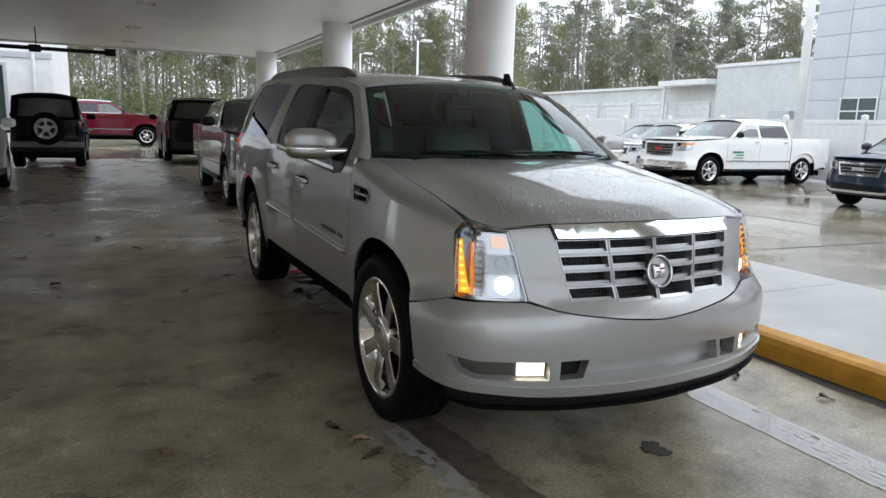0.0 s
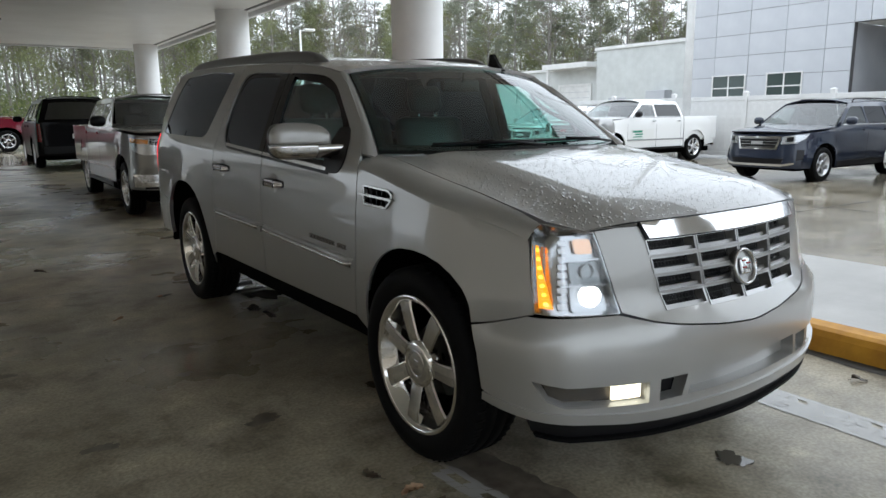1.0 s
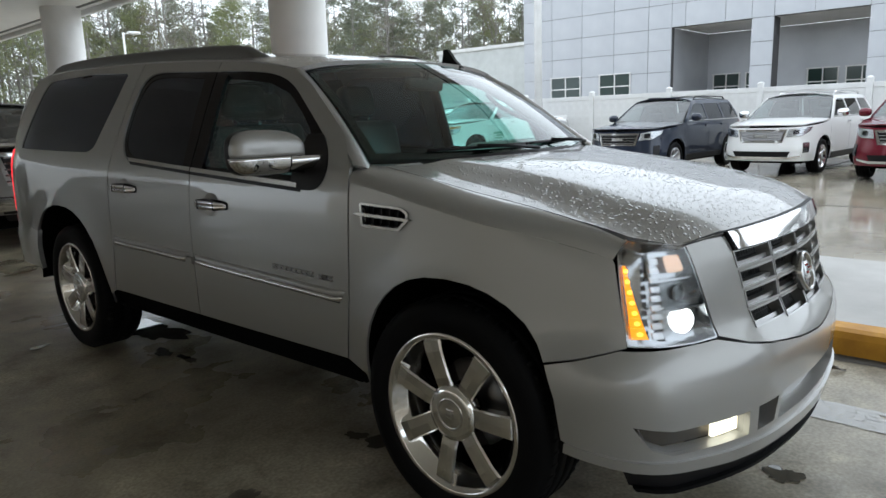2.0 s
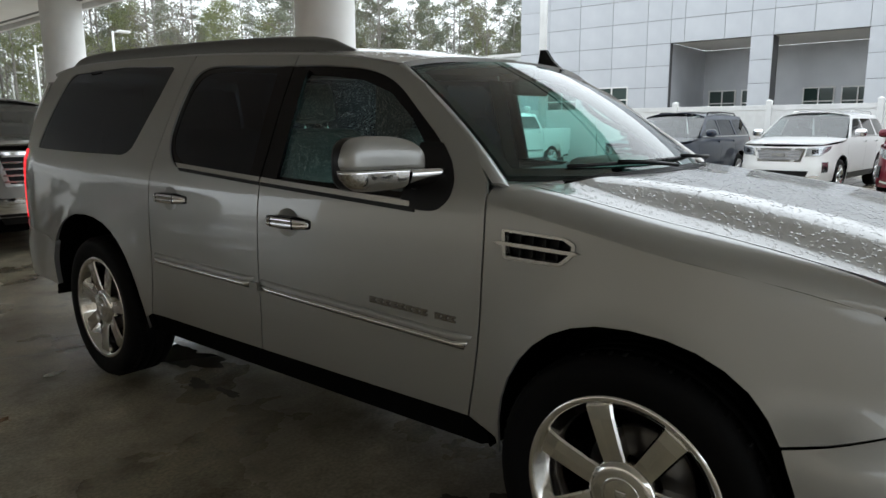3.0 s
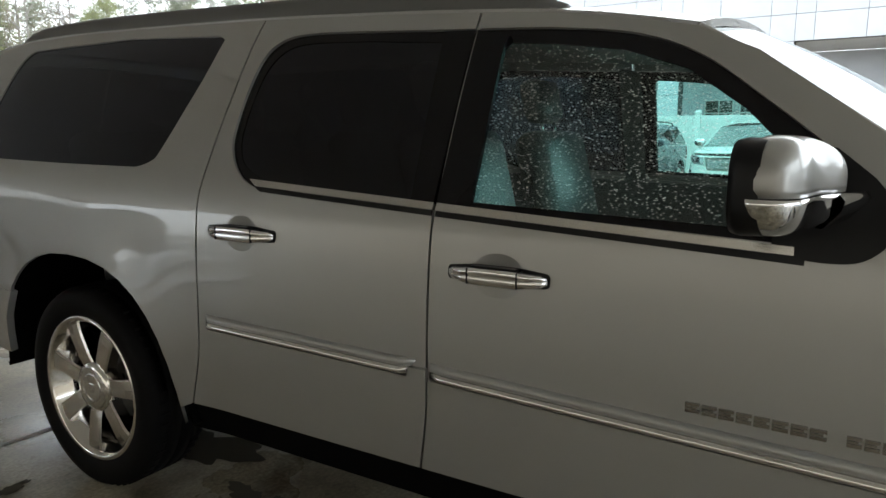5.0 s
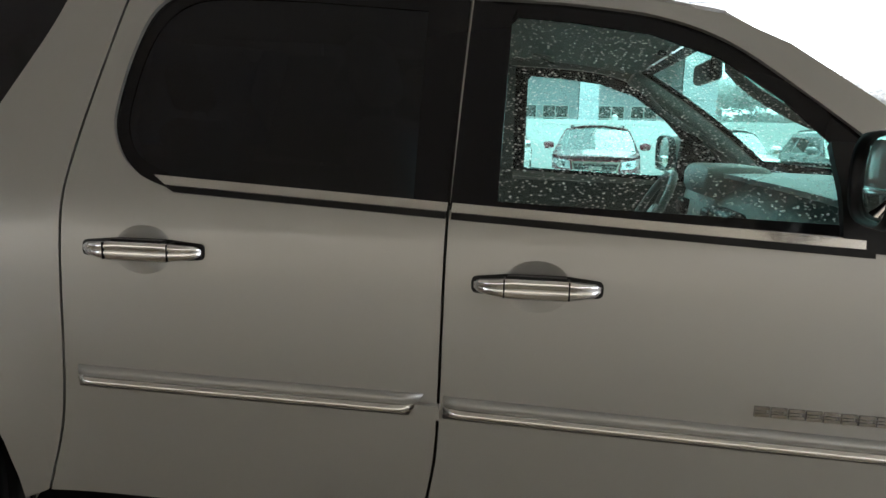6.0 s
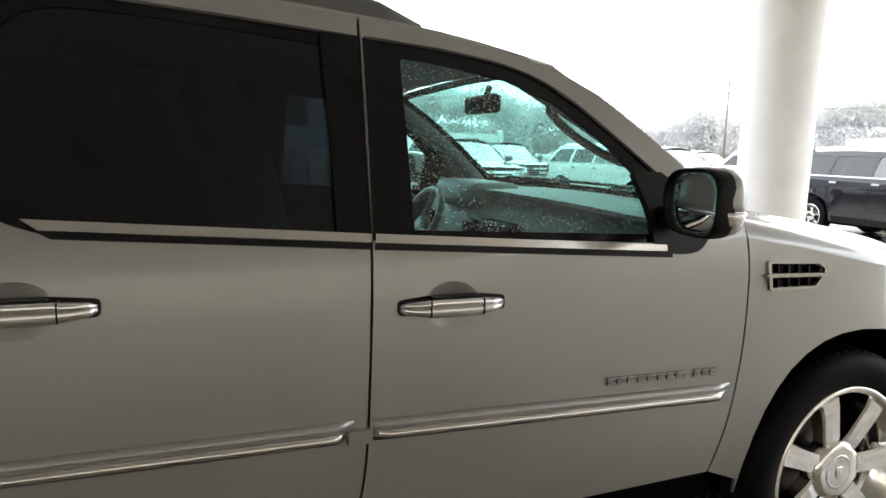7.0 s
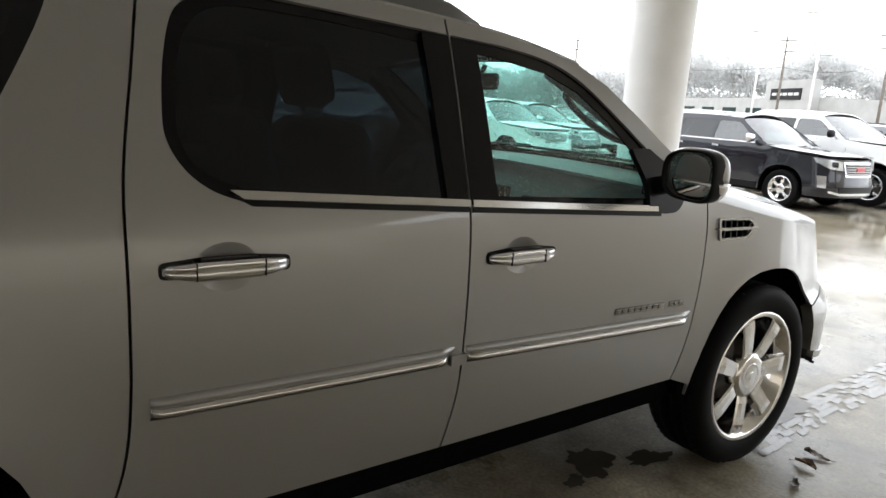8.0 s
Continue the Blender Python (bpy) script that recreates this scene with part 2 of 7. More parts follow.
def ground_material():
    """Worn concrete: brown and damp under the canopy, rain-wet in the open."""
    m = mat("wet worn concrete", (0.2, 0.19, 0.17), 0.4)
    n, l, b = nodes_of(m)
    co = n.new("ShaderNodeTexCoord")

    def noise_at(scale, detail=5.0, rough=0.5):
        t = n.new("ShaderNodeTexNoise")
        t.inputs["Scale"].default_value, t.inputs["Detail"].default_value = scale, detail
        t.inputs["Roughness"].default_value = rough
        l.new(co.outputs["Object"], t.inputs["Vector"])
        return t.outputs["Fac"]

    def ramp(fac, stops):
        r = n.new("ShaderNodeValToRGB")
        e = r.color_ramp.elements
        while len(e) < len(stops):
            e.new(0.5)
        for k, (at, c) in zip(e, stops):
            k.position, k.color = at, (*c, 1)
        l.new(fac, r.inputs["Fac"])
        return r.outputs["Color"]

    def mix(kind, fac, a, c):
        x = n.new("ShaderNodeMix")
        x.data_type, x.blend_type = "RGBA", kind
        if isinstance(fac, float):
            x.inputs["Factor"].default_value = fac
        else:
            l.new(fac, x.inputs["Factor"])
        l.new(a, x.inputs["A"])
        l.new(c, x.inputs["B"])
        return x.outputs["Result"]

    def math_node(op, a, c):
        x = n.new("ShaderNodeMath")
        x.operation = op
        for k, v in enumerate((a, c)):
            if isinstance(v, (int, float)):
                x.inputs[k].default_value = v
            else:
                l.new(v, x.inputs[k])
        return x.outputs[0]

    sep = n.new("ShaderNodeSeparateXYZ")
    l.new(co.outputs["Object"], sep.inputs[0])
    wob = math_node("MULTIPLY", math_node("SUBTRACT", noise_at(1.3, 4), 0.5), 1.4)
    # rain reaches the paving past the canopy's edges
    ex = math_node("ADD", math_node("SUBTRACT", sep.outputs["X"], 3.6), wob)
    ey = math_node("ADD", math_node("SUBTRACT", -4.3, sep.outputs["Y"]), wob)
    eb = math_node("ADD", math_node("SUBTRACT", sep.outputs["Y"], 21.0), wob)
    out = math_node("MAXIMUM", math_node("MAXIMUM", ex, ey), eb)
    rain = n.new("ShaderNodeMapRange")
    rain.inputs["From Min"].default_value, rain.inputs["From Max"].default_value = -0.3, 0.5
    l.new(out, rain.inputs["Value"])
    rain = rain.outputs[0]
    base = ramp(noise_at(0.9, 7, 0.6), [(0.28, (0.215, 0.190, 0.138)), (0.5, (0.325, 0.292, 0.220)), (0.72, (0.46, 0.42, 0.335))])
    stain = ramp(noise_at(2.7, 9, 0.62), [(0.34, (0.36, 0.335, 0.285)), (0.48, (0.82, 0.81, 0.78)), (0.60, (1.05, 1.03, 0.98)), (0.68, (1.45, 1.44, 1.40))])
    spots = ramp(noise_at(9.0, 4, 0.55), [(0.30, (0.5, 0.48, 0.45)), (0.38, (1, 1, 1))])
    grain = ramp(noise_at(60.0, 3), [(0.35, (0.66, 0.65, 0.63)), (0.65, (1.14, 1.14, 1.14))])
    col = mix("MULTIPLY", 0.92, base, stain)
    col = mix("MULTIPLY", 0.6, col, spots)
    col = mix("MULTIPLY", 0.8, col, grain)
    wetcol = ramp(noise_at(0.45, 5), [(0.35, (0.15, 0.125, 0.085)), (0.6, (0.30, 0.27, 0.22))])
    col = mix("MIX", math_node("MULTIPLY", rain, 0.7), col, wetcol)
    l.new(col, b.inputs["Base Color"])
    damp = ramp(noise_at(0.8, 6), [(0.36, (0.20, 0.20, 0.20)), (0.62, (0.46, 0.46, 0.46))])
    pool = ramp(noise_at(0.35, 5), [(0.40, (0.04, 0.04, 0.04)), (0.54, (0.16, 0.16, 0.16)), (0.70, (0.36, 0.36, 0.36))])
    l.new(mix("MIX", rain, damp, pool), b.inputs["Roughness"])
    bump = n.new("ShaderNodeBump")
    bump.inputs["Strength"].default_value, bump.inputs["Distance"].default_value = 0.22, 0.004
    l.new(noise_at(26.0, 6), bump.inputs["Height"])
    l.new(bump.outputs["Normal"], b.inputs["Normal"])
    return m


GROUND = ground_material()

# ---- building helpers ----
from mathutils.geometry import delaunay_2d_cdt


def part(name, bm, material, parent=None, label="", smooth=True, kind=""):
    """One bmesh as one mesh object, under a thing or a part of it."""
    me = bpy.data.meshes.new(name)
    if smooth:
        for f in bm.faces:
            f.smooth = True
    bm.to_mesh(me)
    bm.free()
    me.materials.append(material)
    ob = new(name, me)
    if parent:
        ob.parent = parent
    if label or kind:
        tagged(ob, label=label, kind=kind)
    return ob


def thing(name, label, category, at=(0, 0, 0), group="", kind=""):
    ob = new(name)
    ob.location = at
    ob.empty_display_size = 0.2
    return tagged(ob, label, category, group, kind)


def box(bm, x0, x1, y0, y1, z0, z1, bevel=0.0, m=None):
    r = bmesh.ops.create_cube(bm, size=1.0)
    vs = r["verts"]
    for v in vs:
        v.co = Vector(((x0 + x1) / 2 + v.co.x * (x1 - x0), (y0 + y1) / 2 + v.co.y * (y1 - y0), (z0 + z1) / 2 + v.co.z * (z1 - z0)))
    if bevel:
        es = list({e for v in vs for e in v.link_edges})
        out = bmesh.ops.bevel(bm, geom=es, offset=bevel, segments=2, affect="EDGES", profile=0.5)
        vs = list({v for f in out["faces"] for v in f.verts} | {v for v in vs if v.is_valid})
    if m is not None:
        bmesh.ops.transform(bm, matrix=m, verts=[v for v in vs if v.is_valid])
    return vs


def boxed(*a, bevel=0.0, m=None):
    bm = bmesh.new()
    box(bm, *a, bevel=bevel, m=m)
    return bm


def lathe(bm, prof, segs=48, axis="x", m=None, close=False):
    """Turns a profile of (radius, along) about an axis."""
    rings = []
    for r, a in prof:
        ring = []
        for k in range(segs):
            t = 2 * math.pi * k / segs
            c, s = r * math.cos(t), r * math.sin(t)
            co = {"x": (a, c, s), "y": (c, a, s), "z": (c, s, a)}[axis]
            v = bm.verts.new(co)
            if m is not None:
                v.co = m @ v.co
            ring.append(v)
        rings.append(ring)
    for p, q in zip(rings, rings[1:]):
        for k in range(segs):
            bm.faces.new((p[k], p[(k + 1) % segs], q[(k + 1) % segs], q[k]))
    if close:
        bm.faces.new(rings[0])
        bm.faces.new(rings[-1][::-1])
    bmesh.ops.recalc_face_normals(bm, faces=bm.faces[:])
    return bm


def tube(bm, pts, radius, segs=10, cap=True):
    """A round bar along points; radius is one number or one for each point."""
    pts = [Vector(p) for p in pts]
    rs = radius if isinstance(radius, (list, tuple)) else [radius] * len(pts)
    rings = []
    for k, p in enumerate(pts):
        d = (pts[min(k + 1, len(pts) - 1)] - pts[max(k - 1, 0)]).normalized()
        a = d.orthogonal().normalized() if k == 0 else (ax - d * ax.dot(d)).normalized()
        ax, bx = a, d.cross(a)
        rings.append([bm.verts.new(p + rs[k] * (math.cos(2 * math.pi * j / segs) * a + math.sin(2 * math.pi * j / segs) * bx)) for j in range(segs)])
    for p, q in zip(rings, rings[1:]):
        for j in range(segs):
            bm.faces.new((p[j], p[(j + 1) % segs], q[(j + 1) % segs], q[j]))
    if cap:
        bm.faces.new(rings[0][::-1])
        bm.faces.new(rings[-1])
    return bm


def inside(p, poly):
    x, y = p
    hit = False
    for (x0, y0), (x1, y1) in zip(poly, poly[1:] + poly[:1]):
        if (y0 > y) != (y1 > y) and x < (x1 - x0) * (y - y0) / (y1 - y0) + x0:
            hit = not hit
    return hit


def resample(poly, step):
    out = []
    for (x0, y0), (x1, y1) in zip(poly, poly[1:] + poly[:1]):
        k = max(1, int(math.hypot(x1 - x0, y1 - y0) / step + 0.5))
        out += [(x0 + (x1 - x0) * j / k, y0 + (y1 - y0) * j / k) for j in range(k)]
    return out


def rounded(poly, r=0.03, n=4):
    """The polygon with its corners cut round."""
    out = []
    k = len(poly)
    for i in range(k):
        p, a, b = Vector(poly[i]), Vector(poly[i - 1]), Vector(poly[(i + 1) % k])
        ra = min(r, (a - p).length * 0.45)
        rb = min(r, (b - p).length * 0.45)
        s, e = p + (a - p).normalized() * ra, p + (b - p).normalized() * rb
        for j in range(n + 1):
            t = j / n
            q = s * (1 - t) ** 2 + p * 2 * t * (1 - t) + e * t * t
            out.append((q.x, q.y))
    return out


def sheet(mapf, outline, holes=(), step=0.06, lift=0.0, thick=0.012, flip=False):
    """A panel: a 2D outline with holes, filled with a fine net and laid onto the surface mapf(u, v), with its edges turned in."""
    loops = [resample(list(outline), step)] + [resample(list(h), step) for h in holes]
    pts, edges = [], []
    for lp in loops:
        n0 = len(pts)
        pts += lp
        edges += [(n0 + j, n0 + (j + 1) % len(lp)) for j in range(len(lp))]
    us, vs = [p[0] for p in loops[0]], [p[1] for p in loops[0]]
    near = np.array(pts)
    u = math.floor(min(us) / step) * step
    while u < max(us):
        v = math.floor(min(vs) / step) * step
        while v < max(vs):
            if inside((u, v), loops[0]) and not any(inside((u, v), h) for h in loops[1:]):
                if ((near - (u, v)) ** 2).sum(1).min() > (0.4 * step) ** 2:
                    pts.append((u, v))
            v += step
        u += step
    vo, _, faces, *_ = delaunay_2d_cdt([Vector(p) for p in pts], edges, [], 0, 1e-6)
    keep = []
    for f in faces:
        pa, pb, pc = (vo[i] for i in f)
        longest = max((pa - pb).length, (pb - pc).length, (pc - pa).length)
        if abs((pb - pa).cross(pc - pa)) < 1e-4 * longest:
            continue
        c = (pa + pb + pc) / 3
        if inside(c, loops[0]) and not any(inside(c, h) for h in loops[1:]):
            keep.append(f)
    bm = bmesh.new()
    e = 8e-3
    outer, inner = {}, {}
    for i in {i for f in keep for i in f}:
        a, b = vo[i]
        p = Vector(mapf(a, b))
        nrm = (Vector(mapf(a + e, b)) - Vector(mapf(a - e, b))).cross(Vector(mapf(a, b + e)) - Vector(mapf(a, b - e)))
        nrm = nrm.normalized() * (-1 if flip else 1)
        outer[i] = bm.verts.new(p + nrm * lift)
        inner[i] = (p + nrm * (lift - thick))
    for f in keep:
        try:
            bm.faces.new([outer[i] for i in (f[::-1] if flip else f)])
        except ValueError:
            pass
    if thick:
        rim = {}
        back = {outer[i]: inner[i] for i in outer}
        for ed in [x for x in bm.edges if x.is_boundary]:
            ed.smooth = False
            a, b = ed.verts
            lf = ed.link_loops[0]
            if lf.vert is not a:
                a, b = b, a
            for q in (a, b):
                if q not in rim:
                    rim[q] = bm.verts.new(back[q])
            bm.faces.new((b, a, rim[a], rim[b]))
    return bm


def spline(pts, n=12):
    """A smooth line through points."""
    P = [Vector(p) for p in pts]
    out = []
    for i in range(len(P) - 1):
        p0, p1, p2, p3 = P[max(i - 1, 0)], P[i], P[i + 1], P[min(i + 2, len(P) - 1)]
        for j in range(n):
            t = j / n
            out.append(0.5 * ((2 * p1) + (p2 - p0) * t + (2 * p0 - 5 * p1 + 4 * p2 - p3) * t * t + (3 * p1 - p0 - 3 * p2 + p3) * t ** 3))
    out.append(P[-1])
    return out


def curve1(pairs):
    """A smooth function through (x, value) pairs."""
    q = spline([(a, b) for a, b in pairs], 10)
    xs, ys = [p.x for p in q], [p.y for p in q]
    return lambda x: float(np.interp(x, xs, ys))


class Shell:
    """The wall of a vehicle's body: a plan line from the middle of the front to the middle of the back, and leaning profiles."""

    def __init__(self, plan, side, front, rear, yf, yr, arches=(), lean=0.0):
        line = spline([(x, y) for x, y in plan], 60)
        self.xs, self.ys = np.array([p.x for p in line]), np.array([p.y for p in line])
        self.s = np.concatenate([[0], np.cumsum(np.hypot(np.diff(self.xs), np.diff(self.ys)))])
        self.side, self.front, self.rear = curve1(side), curve1(front), curve1(rear)
        self.yf, self.yr, self.arches, self.lean = yf, yr, arches, lean
        mid = (self.ys > yf[0]) & (self.ys < yr[1])
        self.sy, self.yy = self.s[mid], self.ys[mid]
        head = self.ys < (self.ys.min() + self.ys.max()) / 2
        self.sxf, self.xf = self.s[head], np.maximum.accumulate(self.xs[head])
        self.sxr, self.xr = self.s[~head][::-1], np.maximum.accumulate(self.xs[~head][::-1])

    def at_y(self, y):
        return float(np.interp(y, self.ys[self.xs > self.xs.max() * 0.5], self.s[self.xs > self.xs.max() * 0.5]))

    def at_x(self, x):
        return math.copysign(float(np.interp(abs(x), self.xf, self.sxf)), x)

    def at_xr(self, x):
        return float(np.interp(x, self.xr, self.sxr))

    def __call__(self, s, z):
        sg, s = (-1 if s < 0 else 1), abs(s)
        e = 0.05
        x, y = float(np.interp(s, self.s, self.xs)), float(np.interp(s, self.s, self.ys))
        tx = float(np.interp(s + e, self.s, self.xs) - np.interp(max(s - e, 0), self.s, self.xs))
        ty = float(np.interp(s + e, self.s, self.ys) - np.interp(max(s - e, 0), self.s, self.ys))
        q = math.hypot(tx, ty) or 1
        nx, ny = ty / q, -tx / q
        f = min(max((y - self.yf[0]) / (self.yf[1] - self.yf[0]), 0), 1)
        r = min(max((y - self.yr[0]) / (self.yr[1] - self.yr[0]), 0), 1)
        f, r = f * f * (3 - 2 * f), r * r * (3 - 2 * r)
        d = (1 - f) * self.front(z) + f * (1 - r) * self.side(z) + r * self.rear(z)
        if self.lean and z > 1.28 and y < 1.55:
            # the cabin narrows towards the windscreen
            p, q2 = min((1.55 - y) / 0.55, 1), min((z - 1.28) / 0.14, 1)
            d -= self.lean * p * p * (3 - 2 * p) * q2 * q2 * (3 - 2 * q2)
        for yc, zc, ry, rz, amount in self.arches:
            rr = math.hypot((y - yc) / ry, (z - zc) / rz)
            d += amount * math.exp(-(((rr - 1.0) / 0.20) ** 2)) * (1 if z > zc - 0.2 else 0.6)
        return ((x + nx * d) * sg, y + ny * d, z)


def arch_line(yc, zc, ry, rz, z_end, n=18, power=2.3):
    """The upper half of a wheel opening, from the front foot over the top to the rear foot, as (y, z)."""
    out = [(yc - ry * 1.02, z_end)]
    for k in range(n + 1):
        t = math.pi * k / n
        c, s = math.cos(t), math.sin(t)
        out.append((yc - ry * math.copysign(abs(c) ** (2 / power), c), zc + rz * abs(s) ** (2 / power)))
    out.append((yc + ry * 1.02, z_end))
    return out

# ---- ground, canopy, kerb, columns ----
def slope(x, y):
    """The paving rises a little towards the back of the drive, and level out beyond the island."""
    a = min(max((9.0 - x) / 5.0, 0), 1)
    return 0.013 * min(max(y - 8.0, 0), 45) * a


def axis_steps(near, far, fine):
    xs = list(np.arange(near[0], near[1] + 1e-6, fine))
    d, left, right = fine, [near[0]], [near[1]]
    while left[-1] > far[0]:
        d *= 1.35
        left.append(left[-1] - d)
        right.append(right[-1] + d)
    return sorted(set(left[1:] + xs + right[1:]))


def build_ground():
    xs, ys = axis_steps((-8, 10), (-900, 900), 1.0), axis_steps((-8, 40), (-900, 900), 1.0)
    bm = bmesh.new()
    net = [[bm.verts.new((x, y, slope(x, y))) for x in xs] for y in ys]
    for a, b in zip(net, net[1:]):
        for j in range(len(xs) - 1):
            bm.faces.new((a[j], a[j + 1], b[j + 1], b[j]))
    g = part("ground", bm, GROUND, label="worn stained concrete paving, wet in the open lot", kind="structure")
    g["category"] = "paving"


build_ground()


def build_island():
    bm = bmesh.new()
    prof = [(1.74, -0.05), (1.755, 0.10), (1.775, 0.135), (1.81, 0.15), (1.93, 0.152)]
    rows = []
    ys = list(np.arange(-4.6, 23.1, 0.9))
    for y in ys:
        rows.append([bm.verts.new((x, y, z + slope(x, y))) for x, z in prof])
    for a, b in zip(rows, rows[1:]):
        for j in range(len(prof) - 1):
            bm.faces.new((a[j], a[j + 1], b[j + 1], b[j]))
    bm.faces.new(rows[0])
    k = part("kerb", bm, YELLOW, label="yellow painted concrete kerb along the island", kind="structure", smooth=False)
    k["category"] = "kerb"
    bm = bmesh.new()
    for y0, y1 in zip(ys[::3], ys[3::3] + [ys[-1]]):
        if y1 > y0 + 0.1:
            box(bm, 1.932, 3.9, y0 + 0.006, y1 - 0.006, -0.1, 0.15 + slope(2, y0), bevel=0.008)
    k = part("island_pavement", bm, ISLAND, label="pale damp concrete island with joints", kind="structure", smooth=False)
    k["category"] = "pavement"


ISLAND = bumped(noisy(mat("island concrete", (0.4, 0.39, 0.36), 0.35), 0.8, (0.30, 0.29, 0.27), (0.44, 0.43, 0.41), second=3.0, amount2=0.3), 50, 0.15)
build_island()


def build_canopy():
    # the unseen reach west to x -15 is added to cut side light
    bm = boxed(-15.0, 3.02, -4.9, 21.6, 3.65, 4.45, bevel=0.02)
    c = part("ceiling", bm, SOFFIT, label="smooth off-white canopy soffit", kind="structure", smooth=False)
    c["category"] = "canopy"
    bm = boxed(3.024, 3.12, -4.9, 21.6, 3.56, 4.5, bevel=0.015)
    box(bm, -15.0, 3.02, 21.604, 21.7, 3.60, 4.5, bevel=0.015)
    box(bm, -15.0, 3.02, -5.0, -4.904, 3.60, 4.5, bevel=0.015)
    c = part("fascia", bm, WHITE_PAINT, label="white painted canopy edge", kind="structure", smooth=False)
    c["category"] = "fascia"
    # black strip painted in for the shade of a gap
    bm = boxed(2.78, 2.86, -4.8, 21.5, 3.642, 3.655)
    part("trim", bm, BLACK, label="black strip drawn for the shadow gap along the soffit edge", kind="structure", smooth=False)["category"] = "trim"
    for n, (x, y) in enumerate([(2.65, -3.6), (2.65, 5.4), (2.62, 12.4), (2.6, 20.25)]):
        t = thing("column", "round white painted concrete column under the canopy", "column", (x, y, slope(x, y)), "canopy columns")
        bm = bmesh.new()
        lathe(bm, [(0.335, 0.14), (0.335, 3.66)], 40, "z")
        part("shaft", bm, COLUMN_WHITE, t)
        bm = bmesh.new()
        lathe(bm, [(0.37, 0.145), (0.37, 0.21), (0.345, 0.225), (0.336, 0.225)], 40, "z")
        part("base_ring", bm, COLUMN_WHITE, t)


build_canopy()


def ceiling_light(x, y):
    t = thing("ceiling_light", "small square recessed downlight in the soffit", "lamp", (x, y, 3.65), "soffit downlights")
    bm = bmesh.new()
    for x0, x1, y0, y1 in ((-0.17, 0.17, -0.17, -0.13), (-0.17, 0.17, 0.13, 0.17), (-0.17, -0.13, -0.13, 0.13), (0.13, 0.17, -0.13, 0.13)):
        box(bm, x0, x1, y0, y1, -0.012, -0.001)
    part("frame", bm, DULL_CHROME, t, smooth=False)
    part("lens", boxed(-0.128, 0.128, -0.128, 0.128, -0.008, -0.002), mat("frosted lens", (0.55, 0.55, 0.52), 0.3), t, smooth=False)


for lx, ly in ((-1.2, 8.2), (-1.35, 12.0), (-1.45, 16.0), (-1.5, 19.6), (-5.5, 8.2), (-5.5, 14.0)):
    ceiling_light(lx, ly)


def build_unseen_west_wall():
    """An unseen wall, added past the far lane to cut light on the car."""
    w = part("unseen_wall_west", boxed(-21.4, -21.0, -30.0, 23.5, -0.1, 5.3), STUCCO, label="unseen tan wall added beyond the drive to cut side light", kind="structure", smooth=False)
    w["category"] = "wall"


def build_unseen_front_wall():
    """An unseen wall, added ahead of the far lanes to darken the wing."""
    w = part("unseen_wall_south", boxed(-21.0, -7.0, -12.4, -12.0, -0.1, 5.3), STUCCO, label="unseen tan wall added ahead of the far lanes to cut light", kind="structure", smooth=False)
    w["category"] = "wall"


# tan, so the unseen walls bounce warmer light onto the car
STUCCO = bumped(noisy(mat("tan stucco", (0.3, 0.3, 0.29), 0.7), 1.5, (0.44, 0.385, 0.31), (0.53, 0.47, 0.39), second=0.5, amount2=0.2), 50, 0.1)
build_unseen_west_wall()
build_unseen_front_wall()

